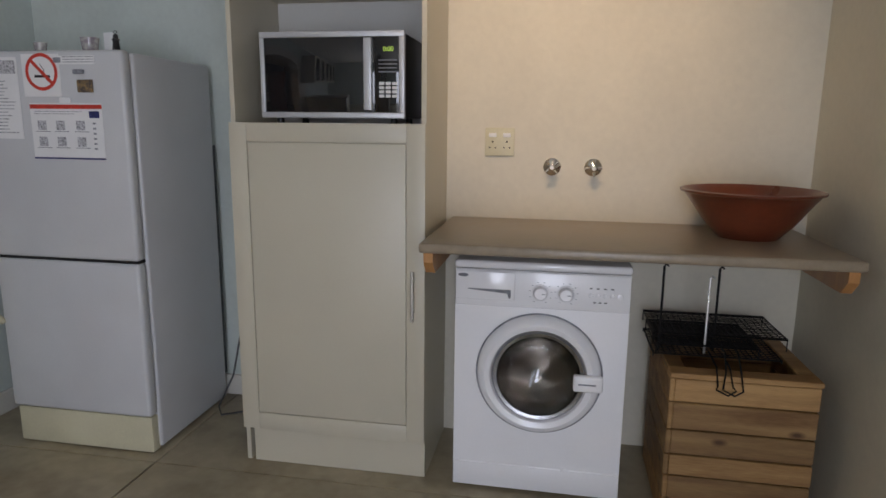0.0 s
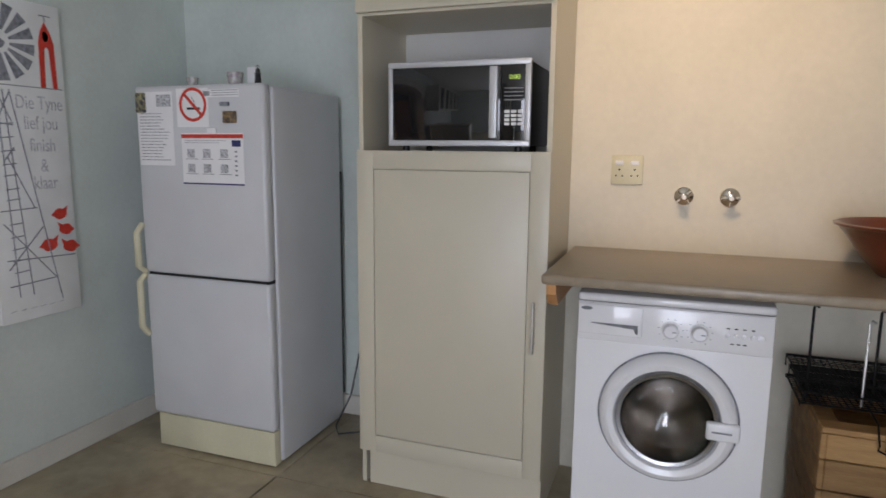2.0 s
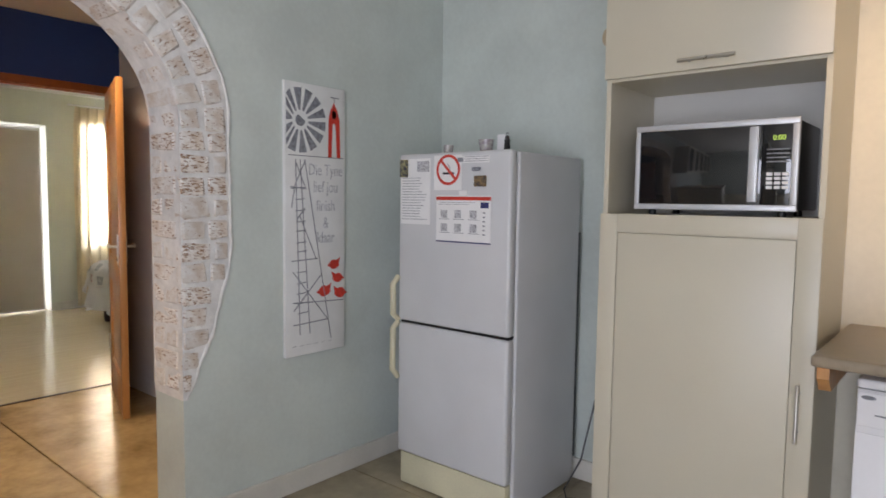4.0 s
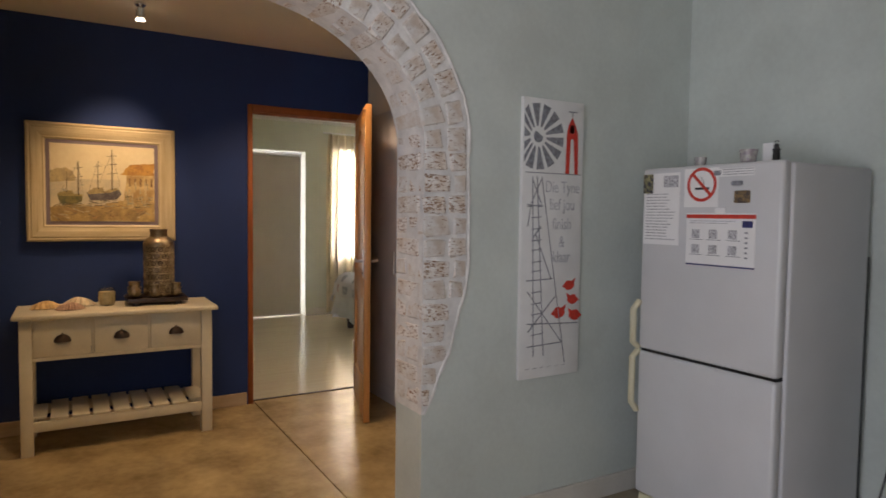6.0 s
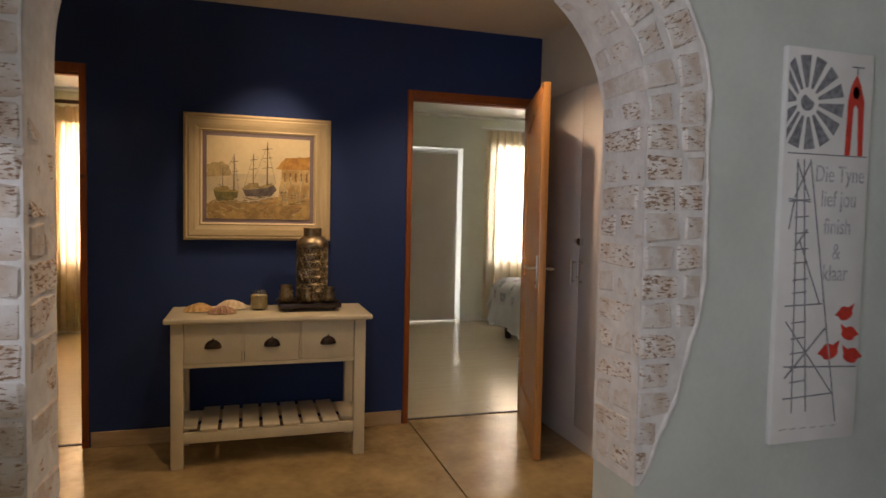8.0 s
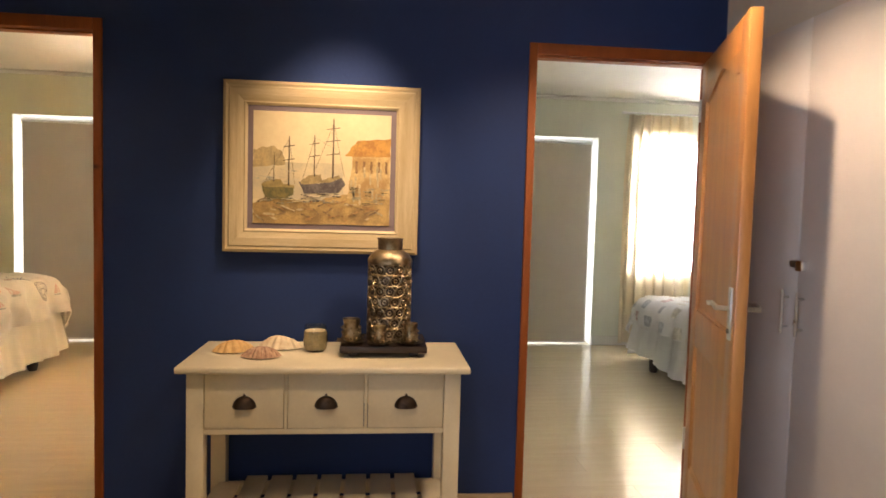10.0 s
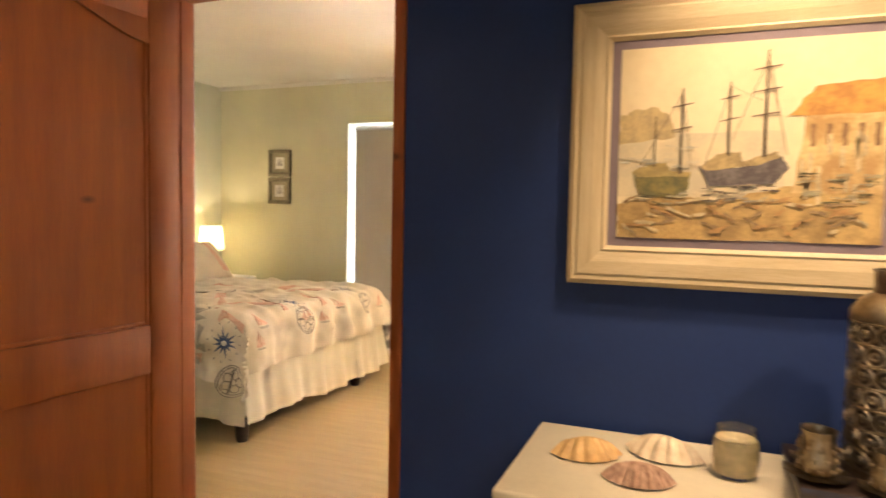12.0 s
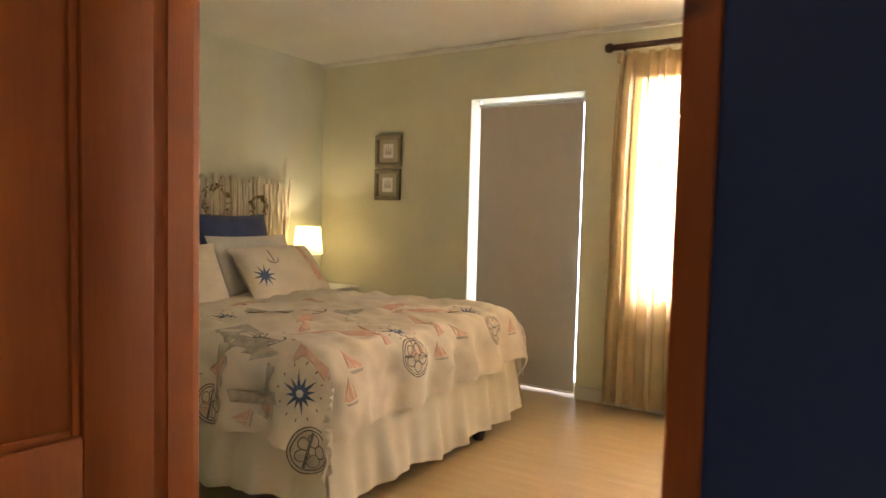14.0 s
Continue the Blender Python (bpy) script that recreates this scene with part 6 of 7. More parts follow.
def compass(a, b, s, rot, parent, surf):
    pts = []
    for k in range(24):
        q = rot + 2 * math.pi * k / 24
        r = s * ((1.0 if k % 4 == 0 else 0.75) if k % 2 == 0 else 0.34)
        pts.append((a + r * math.cos(q), b + r * math.sin(q)))
    on_cover(pts, "compass_print", STARB, parent, surf)
    on_cover([(a + 0.17 * s * math.cos(q), b + 0.17 * s * math.sin(q)) for q in [2 * math.pi * k / 12 for k in range(12)]], "compass_centre", bpy.data.materials["white_canvas"], parent, surf, 0.005)
    for k in range(12):
        q = rot + 2 * math.pi * (k + 0.5) / 12
        line_on([(a + s * 1.12 * math.cos(q), b + s * 1.12 * math.sin(q)), (a + s * 1.28 * math.cos(q), b + s * 1.28 * math.sin(q))], 0.003, "compass_tick", DARKP, parent, surf)


def dial(a, b, s, parent, surf):
    for r in (1.0, 0.86):
        line_on([(a + s * r * math.cos(2 * math.pi * k / 28), b + s * r * math.sin(2 * math.pi * k / 28)) for k in range(29)], 0.0028, "dial_ring", DARKP, parent, surf)
    for k in range(5):
        q = 2 * math.pi * k / 5 + 0.3
        c = (a + 0.45 * s * math.cos(q), b + 0.45 * s * math.sin(q))
        line_on([(c[0] + 0.28 * s * math.cos(w), c[1] + 0.28 * s * math.sin(w)) for w in [2 * math.pi * i / 14 for i in range(15)]], 0.0025, "dial_petal", DARKP, parent, surf)
    line_on([(a - 0.8 * s, b + 0.15 * s), (a + 0.8 * s, b - 0.15 * s)], 0.006, "dial_hand", DARKP, parent, surf)


def sail(a, b, s, flip, parent, surf):
    on_cover([(a, b - s), (a + flip * 0.75 * s, b + 0.4 * s), (a + flip * 0.35 * s, b + 0.52 * s), (a - flip * 0.1 * s, b + 0.45 * s)], "sail_print", CORAL, parent, surf)
    on_cover([(a - flip * 0.12 * s, b - 0.6 * s), (a - flip * 0.16 * s, b + 0.42 * s), (a - flip * 0.5 * s, b + 0.34 * s)], "sail_print", CORAL, parent, surf)
    on_cover([(a - flip * 0.55 * s, b + 0.52 * s), (a + flip * 0.7 * s, b + 0.58 * s), (a + flip * 0.5 * s, b + 0.74 * s), (a - flip * 0.4 * s, b + 0.72 * s)], "hull_print", GREYP, parent, surf)


def anchor(a, b, s, parent, surf):
    line_on([(a, b - s), (a, b + 0.8 * s)], 0.005, "anchor_print", DARKP, parent, surf)
    line_on([(a - 0.35 * s, b - 0.6 * s), (a + 0.35 * s, b - 0.6 * s)], 0.004, "anchor_print", DARKP, parent, surf)
    line_on([(a + 0.7 * s * math.cos(q), b + 0.15 * s + 0.7 * s * math.sin(q)) for q in [math.pi * (0.08 + 0.84 * k / 12) for k in range(13)]], 0.006, "anchor_print", DARKP, parent, surf)
    line_on([(a + 0.16 * s * math.cos(q), b - 1.12 * s + 0.16 * s * math.sin(q)) for q in [2 * math.pi * k / 10 for k in range(11)]], 0.004, "anchor_print", DARKP, parent, surf)


def pattern(parent, surf, L):
    """Repeating nautical motifs; L is the cover length at the foot edge."""
    e = -5.38
    compass(e + 0.10, L - 0.13, 0.088, 0.2, parent, surf)
    dial(e + 0.315, L - 0.06, 0.09, parent, surf)
    sail(e + 0.20, L - 0.33, 0.075, -1, parent, surf)
    sail(e - 0.10, L + 0.10, 0.065, 1, parent, surf)
    for k, (a, b) in enumerate(((e - 0.60, L - 0.12), (e - 1.44, L - 0.20))):
        compass(a, b, 0.082, 0.1 + k, parent, surf)
        dial(a + 0.02, L + 0.05 - 0.02 * k, 0.085, parent, surf)
        on_cover([(a + 0.06, b - 0.10), (a + 0.30, b - 0.28), (a + 0.40, b - 0.27), (a + 0.13, b + 0.04)], "streamer_print", CORAL, parent, surf)
        sail(a - 0.22, L + 0.06, 0.06, 1, parent, surf)
    anchor(e - 0.10, L - 0.42, 0.075, parent, surf)
    sail(e + 0.10, L - 0.62, 0.10, -1, parent, surf)
    on_cover([(e - 0.02, L - 0.30), (e + 0.08, L - 0.62), (e - 0.10, L - 0.78), (e - 0.22, L - 0.70), (e - 0.10, L - 0.40)], "building_print", GREYP, parent, surf)
    on_cover([(e + 0.17, L - 0.25), (e + 0.20, L - 0.52), (e + 0.15, L - 0.53), (e + 0.12, L - 0.26)], "building_print", GREYP, parent, surf)
    compass(e + 0.14, L - 0.85, 0.085, 0.4, parent, surf)
    dial(e + 0.25, L - 0.68, 0.085, parent, surf)
    r = random.Random(8)
    for a, b in ((e - 0.45, L - 0.55), (e - 0.85, L - 0.62), (e - 0.60, L - 0.95), (e - 0.20, L - 1.15), (e - 1.20, L - 0.55), (e - 1.05, L - 1.05), (e - 0.75, L - 1.30)):
        q = r.uniform(0, 3.1)
        w, h = r.uniform(0.10, 0.18), r.uniform(0.03, 0.05)
        on_cover([(a + w * math.cos(q) * i - h * math.sin(q) * j, b + w * math.sin(q) * i + h * math.cos(q) * j) for i, j in ((-1, -1), (0.2, -1.3), (1, -0.6), (0.9, 1), (-0.3, 0.8), (-1.1, 0.9))], "building_print", GREYP if r.random() < 0.65 else CORAL, parent, surf)
    for k in range(3):
        a = e - 0.16 - 0.44 * k
        sail(a, L - 0.02 + 0.03 * (k % 2), 0.075, 1 if k % 2 else -1, parent, surf)
        on_cover([(a + 0.02, L - 0.34), (a + 0.15, L - 0.20), (a + 0.19, L - 0.02), (a + 0.13, L - 0.03), (a + 0.09, L - 0.18)], "streamer_print", CORAL, parent, surf)
        line_on([(a - 0.10 + 0.03 * math.sin(i * 1.7), L - 0.50 + 0.02 * i) for i in range(9)], 0.004, "script_print", GREYP, parent, surf)
    for k in range(5):
        b = L - 0.35 - 0.26 * k
        on_cover([(e + 0.02, b), (e + 0.24, b - 0.03), (e + 0.25, b + 0.03), (e + 0.03, b + 0.05)], "script_print", GREYP, parent, surf)
        sail(e + 0.27, b - 0.10, 0.06, 1 if k % 2 else -1, parent, surf)
    anchor(e - 0.70, L - 0.72, 0.07, parent, surf)
    compass(e - 0.35, L - 1.0, 0.08, 0.3, parent, surf)


pattern(duvetL, surfL, abs(-1.83 - yeL))


def pillow(name, m, w, h, th, material, label, seed):
    bm = bmesh.new()
    n = 26

    def side(sgn):
        def fn(u, v):
            a, b = u * 2 - 1, v * 2 - 1
            f = max(0.0, (1 - abs(a) ** 3.2)) ** 0.55 * max(0.0, (1 - abs(b) ** 3.2)) ** 0.55
            cx = 1 - 0.06 * (1 - abs(b) ** 2) * abs(a) ** 6
            cy = 1 - 0.06 * (1 - abs(a) ** 2) * abs(b) ** 6
            wr = 0.006 * noise.noise(Vector((a * 2.5 + seed, b * 2.5, sgn)))
            return Vector((a * w / 2 * cx, b * h / 2 * cy, sgn * th / 2 * f + wr * f))
        return fn
    sheet(bm, side(1), n, n)
    sheet(bm, side(-1), n, n)
    bmesh.ops.remove_doubles(bm, verts=bm.verts[:], dist=0.0005)
    bmesh.ops.transform(bm, matrix=m, verts=bm.verts[:])
    return tagged(part(name, bm, material), label, "pillow", "pillows on the double bed")


PILW = mat("grey_white_cotton", (0.60, 0.60, 0.58), 0.9, vary=0.05, fine=150, bump=0.2, sheen=0.2)
NAVYC = mat("navy_cushion_cotton", (0.014, 0.030, 0.115), 0.85, vary=0.1, fine=150, bump=0.3, sheen=0.3)
PM = pose(-6.68, -3.40, 0.832, 52, 0, 183)
pillow("pillow", PM, 0.76, 0.44, 0.17, DUVET, "nautical print pillow leaning on the headboard pillows", 1)
pillow("pillow", pose(-6.62, -3.60, 0.875, 66, 0, 181), 0.72, 0.45, 0.15, PILW, "plain pale grey pillow", 2)
pillow("pillow", pose(-5.85, -3.44, 0.855, 62, 0, 178), 0.70, 0.42, 0.16, DUVET, "nautical print pillow leaning on the headboard pillows", 3)
pillow("pillow", pose(-5.86, -3.61, 0.875, 66, 0, 179), 0.72, 0.45, 0.15, PILW, "plain pale grey pillow", 4)
pillow("cushion", pose(-6.58, -3.74, 0.975, 74, 0, 180), 0.62, 0.52, 0.15, NAVYC, "navy blue square cushion", 5)
pillow("cushion", pose(-5.80, -3.75, 0.975, 74, 0, 180), 0.62, 0.52, 0.15, NAVYC, "navy blue square cushion", 6)


def pillow_print():
    """The printed motifs on the front pillow, raised a hair above its cloth."""
    ob = [o for o in bpy.data.objects if o.name == "pillow"][0]

    def surf(a, b):
        f = max(0.0, (1 - abs(a / 0.38) ** 3.2)) ** 0.55 * max(0.0, (1 - abs(b / 0.22) ** 3.2)) ** 0.55
        return PM @ Vector((a, b, 0.085 * f + 0.005))
    for kind, a, b, s in (("star", -0.26, -0.05, 0.085), ("anchor", -0.13, 0.09, 0.05)):
        bm = bmesh.new()
        if kind == "star":
            pts = [(a + s * (1 if k % 2 == 0 else 0.34) * math.cos(2 * math.pi * k / 20), b + s * (1 if k % 2 == 0 else 0.34) * math.sin(2 * math.pi * k / 20)) for k in range(20)]
            c = bm.verts.new(surf(a, b))
            vs = [bm.verts.new(surf(*p)) for p in pts]
            for i in range(20):
                bm.faces.new((c, vs[i], vs[(i + 1) % 20]))
            part("compass_print", bm, STARB, ob, smooth=False)
        else:
            tube(bm, [surf(a, b + s), surf(a, b), surf(a, b - s)], 0.003, 5)
            tube(bm, [surf(a + s * math.cos(q), b - 0.2 * s + s * math.sin(q)) for q in [math.pi * (1.08 + 0.84 * k / 8) for k in range(9)]], 0.003, 5)
            part("anchor_print", bm, DARKP, ob, smooth=False)
    bm = bmesh.new()
    pts = [(0.16, 0.17), (0.21, 0.17), (0.29, -0.14), (0.20, -0.13)]
    vs = [[bm.verts.new(surf(p[0] + (q[0] - p[0]) * k / 8, p[1] + (q[1] - p[1]) * k / 8)) for k in range(9)] for p, q in ((pts[0], pts[3]), (pts[1], pts[2]))]
    for k in range(8):
        bm.faces.new((vs[0][k], vs[0][k + 1], vs[1][k + 1], vs[1][k]))
    part("streamer_print", bm, CORAL, ob, smooth=False)


pillow_print()


def headboard():
    t = thing("headboard", (-6.4, LS, 0.2), "headboard of upright whitewashed sticks with shell wreaths", "headboard")
    m = mat("whitewashed_stick", (0.76, 0.71, 0.60), 0.8, color2=(0.54, 0.47, 0.37), scale=8, fine=40, spread=0.6, bump=0.5, random_obj=0.15, stretch=(6, 6, 1))
    r = random.Random(11)
    x = -7.38
    k = 0
    while x < -5.30:
        w = r.uniform(0.011, 0.019)
        y = LS + 0.045 + r.uniform(-0.010, 0.016)
        h = 1.485 + r.uniform(-0.03, 0.035)
        bm = bmesh.new()
        pts = [(x + r.uniform(-0.010, 0.010), y + r.uniform(-0.006, 0.006), 0.25 + (h - 0.25) * i / 6) for i in range(7)]
        tube(bm, pts, [w * r.uniform(0.8, 1.1) for _ in pts], 7)
        part("stick", bm, m, t)
        x += w + 0.012
    for z in (0.5, 1.2):
        bpart("cross_rail", m, t, -7.32, -5.32, LS + 0.004, LS + 0.022, z, z + 0.06, bevel=0.003)
    for cx, cz, R in ((-7.02, 1.28, 0.085), (-6.62, 1.30, 0.12), (-6.05, 1.30, 0.12)):
        wreath = thing("shell_wreath", (cx, LS + 0.09, cz), "wreath of small beige shells and driftwood", "wreath", "wreaths on the headboard")
        bm = bmesh.new()
        for j in range(70):
            q = r.uniform(0, 2 * math.pi)
            rr = R * r.uniform(0.72, 1.15)
            s = r.uniform(0.010, 0.020)
            mm = pose(cx + rr * math.cos(q), LS + 0.085 + r.uniform(-0.012, 0.025), cz + rr * math.sin(q), r.uniform(0, 180), r.uniform(0, 180), r.uniform(0, 180)) @ Matrix.Diagonal((s, s * 0.55, s * 0.35, 1))
            bmesh.ops.create_icosphere(bm, subdivisions=1, radius=1, matrix=mm)
        part("shell_ring", bm, mat("beige_shells", (0.48, 0.36, 0.22), 0.6, color2=(0.24, 0.16, 0.09), scale=40, spread=0.4, bump=0.3), wreath)


headboard()


def nightstand():
    t = thing("nightstand", (-7.55, -3.82, 0), "small white bedside table", "nightstand")
    W = bpy.data.materials["white_closet_paint"]
    bpart("top", W, t, -7.79, -7.30, -4.07, -3.62, 0.605, 0.63, bevel=0.005)
    bpart("body", W, t, -7.76, -7.33, -4.05, -3.65, 0.10, 0.604, bevel=0.003)
    d = bpart("drawer", W, t, -7.74, -7.35, -3.652, -3.634, 0.42, 0.585, bevel=0.003)
    bm = bmesh.new()
    lathe(bm, [(0.006, 0), (0.006, 0.012), (0.012, 0.02), (0, 0.026)], 14, pose(-7.545, -3.634, 0.50, -90))
    part("knob", bm, STEEL, d)
    for x in (-7.74, -7.36):
        for y in (-4.03, -3.68):
            bpart("leg", W, t, x, x + 0.03, y, y + 0.03, FZ, 0.102, bevel=0.002)


nightstand()
LX, LY = -7.41, -3.86
SHADE = cloth("lamp_shade_linen", (0.78, 0.70, 0.48), 0.6, fine=300)


def bedside_lamp():
    t = thing("bedside_lamp", (LX, LY, 0.631), "small lit table lamp with a cream tapered shade", "lamp")
    bm = bmesh.new()
    lathe(bm, [(0.07, 0), (0.072, 0.012), (0.05, 0.022), (0.018, 0.035), (0.014, 0.07), (0.032, 0.12), (0.036, 0.16), (0.014, 0.22), (0.010, 0.29), (0, 0.29)], 28, pose(LX, LY, 0.631))
    part("stem", bm, bpy.data.materials["white_closet_paint"], t)
    bm = bmesh.new()
    lathe(bm, [(0.122, 0.905), (0.098, 1.13)], 40, pose(LX, LY, 0))
    for f in [f for f in bm.faces if len(f.verts) > 4]:
        bm.faces.remove(f)
    part("shade", bm, SHADE, t, "cream fabric lamp shade")
    bm = bmesh.new()
    bmesh.ops.create_uvsphere(bm, u_segments=14, v_segments=8, radius=0.026, matrix=pose(LX, LY, 0.985))
    part("bulb", bm, glow("bulb_glow", (1.0, 0.80, 0.42), 12.0), t, "glowing bulb")


bedside_lamp()
lamp("bedside_light", "POINT", pose(LX, LY, 1.05), 7, LAMPY, 0.02)


def small_picture(y0, y1, z0, z1):
    t = thing("small_framed_print", (FAR, (y0 + y1) / 2, z0), "small grey-framed print on the bedroom wall", "picture", "pair of framed prints")
    GF = bpy.data.materials.get("grey_frame_wood") or wood("grey_frame_wood", (0.16, 0.14, 0.09), (0.26, 0.23, 0.16), (8, 8, 2))
    w = 0.035
    bm = bmesh.new()
    for a in ((y0, y1, z0, z0 + w), (y0, y1, z1 - w, z1), (y0, y0 + w, z0 + w, z1 - w), (y1 - w, y1, z0 + w, z1 - w)):
        box(bm, FAR + 0.001, FAR + 0.022, a[0], a[1], a[2], a[3], bevel=0.004)
    part("frame_border", bm, GF, t)
    bpart("mount", mat("taupe_mount", (0.40, 0.36, 0.26), 0.8) if "taupe_mount" not in bpy.data.materials else bpy.data.materials["taupe_mount"], t, FAR + 0.001, FAR + 0.010, y0 + w - 0.002, y1 - w + 0.002, z0 + w - 0.002, z1 - w + 0.002, bevel=0)
    yc, zc = (y0 + y1) / 2, (z0 + z1) / 2
    bpart("print_sheet", WHITEP, t, FAR + 0.0101, FAR + 0.0115, yc - 0.052, yc + 0.052, zc - 0.058, zc + 0.058, bevel=0)
    for k in (-1, 0, 1):
        bm = bmesh.new()
        h = 0.03 + 0.012 * (1 - abs(k))
        poly(bm, [(FAR + 0.0122, yc + k * 0.022 - 0.012, zc - 0.028), (FAR + 0.0122, yc + k * 0.022 + 0.012, zc - 0.028), (FAR + 0.0122, yc + k * 0.022 + 0.004, zc + h), (FAR + 0.0122, yc + k * 0.022 - 0.004, zc + h)], (-0.0004, 0, 0), 0)
        part("printed_motif", bm, PRINT, t)


small_picture(-3.50, -3.235, 1.635, 1.897)
small_picture(-3.502, -3.24, 1.361, 1.617)

QUILT = cloth("pastel_quilt", (0.74, 0.73, 0.72), 0.1, vary=0.05, fine=150)
WSKIRT = cloth("white_skirt_cotton", (0.80, 0.80, 0.79), 0.15, vary=0.04, fine=200)
bedR, duvetR, surfR, dR, yeR, a0, a1, b1 = bed(-7.12, -5.55, 3.22, 5.20, 0.60, (0.22, 0.22, 0.20), "guest_bed", "made bed with a pale pastel patchwork quilt and white skirt", QUILT, WSKIRT, 5)


def quilt_patches():
    r = random.Random(6)
    LR = abs(3.22 - yeR)
    cols = [mat("pink_patch", (0.66, 0.50, 0.47), 0.9, vary=0.2, scale=25, bump=0.1), mat("grey_patch", (0.52, 0.54, 0.56), 0.9, vary=0.2, scale=25, bump=0.1), mat("cream_patch", (0.72, 0.69, 0.62), 0.9, vary=0.2, scale=25, bump=0.1)]
    for i in range(13):
        for j in range(6):
            if (i + j) % 2:
                continue
            a, b = -7.28 + i * 0.14, LR + 0.13 - j * 0.14
            s = 0.045
            bm = bmesh.new()
            g = [[surfR(a + s * (p - 2) / 2, b + s * (q - 2) / 2) for q in range(5)] for p in range(5)]
            c = Vector((-6.3, 4.6, 0.2))
            vs = []
            for p in range(5):
                row = []
                for q in range(5):
                    w = g[p][q]
                    dx = (surfR(a + s * (p - 2) / 2 + 0.004, b + s * (q - 2) / 2) - w).cross(surfR(a + s * (p - 2) / 2, b + s * (q - 2) / 2 + 0.004) - w).normalized()
                    if dx.dot(w - c) < 0:
                        dx = -dx
                    row.append(bm.verts.new(w + dx * 0.004))
                vs.append(row)
            for p in range(4):
                for q in range(4):
                    bm.faces.new((vs[p][q], vs[p + 1][q], vs[p + 1][q + 1], vs[p][q + 1]))
            part("quilt_patch", bm, r.choice(cols), duvetR, smooth=False)


quilt_patches()
# ---- floors ----
def slab(name, x0, x1, y0, y1, material, label):
    bm = bmesh.new()
    box(bm, x0, x1, y0, y1, FZ - 0.02, FZ, bevel=0.002, seg=1)
    return part(name, bm, material, FLOOR, label)


FLOOR = tagged(new("floor"), "polished cement floor in large slabs, lamplight and daylight tints in its colours", "floor", kind="structure")
G = 0.003
xs = [(AW, -0.945), (-0.945, KR)]
for xa, xb in xs:
    for ya, yb in ((KS, 0.06), (0.06, 2.48), (2.48, BACK)):
        slab("slab", xa + G, xb - G, ya + G, yb - G, CEMENT, "stained cement slab, coloured greyer for the kitchen daylight")
for ya, yb in ((HL, 1.523), (1.523, HR)):
    slab("slab", BB + 0.02 + G, AW - G, ya + G, yb - G, SCREED, "")


struct("threshold", [(BB + 0.008, BB + 0.034, DL0, DL1, FZ + 0.0002, FZ + 0.005), (BB + 0.008, BB + 0.034, DR0, DR1, FZ + 0.0002, FZ + 0.005)], BRONZE, "dark metal threshold strip in the bedroom doorways", "threshold", bevel=0.001)


def plank_floor(name, y0, y1, material, label, phase):
    f = tagged(new(name), label, "floor", kind="structure")
    meshes = {}
    x0, x1, w, ln = FAR - 0.2, BB + 0.02, 0.19, 1.28
    n = int((x1 - x0) / w) + 1
    for i in range(n):
        xa, xb = x0 + i * w, min(x1, x0 + (i + 1) * w)
        y = y0 - ((i * 0.43 + phase) % 1.0) * ln
        while y < y1:
            ya, yb = max(y, y0), min(y + ln, y1)
            if yb - ya > 0.02:
                key = (round(xb - xa, 3), round(yb - ya, 3))
                if key not in meshes:
                    bm = bmesh.new()
                    box(bm, 0.0002, xb - xa - 0.0002, 0.0002, yb - ya - 0.0002, -0.015, 0, bevel=0.0005, seg=1)
                    me = bpy.data.meshes.new("plank")
                    bm.to_mesh(me)
                    bm.free()
                    me.materials.append(material)
                    meshes[key] = me
                o = new("plank", meshes[key])
                o.location = (xa, ya, FZ - 0.001)
                o.parent = f
            y += ln


plank_floor("floor_left_bedroom", LS, LN, LAM, "pale wood-look laminate plank floor", 0.1)
plank_floor("floor_right_bedroom", RS, RN, LAMG, "pale greyish laminate plank floor", 0.6)
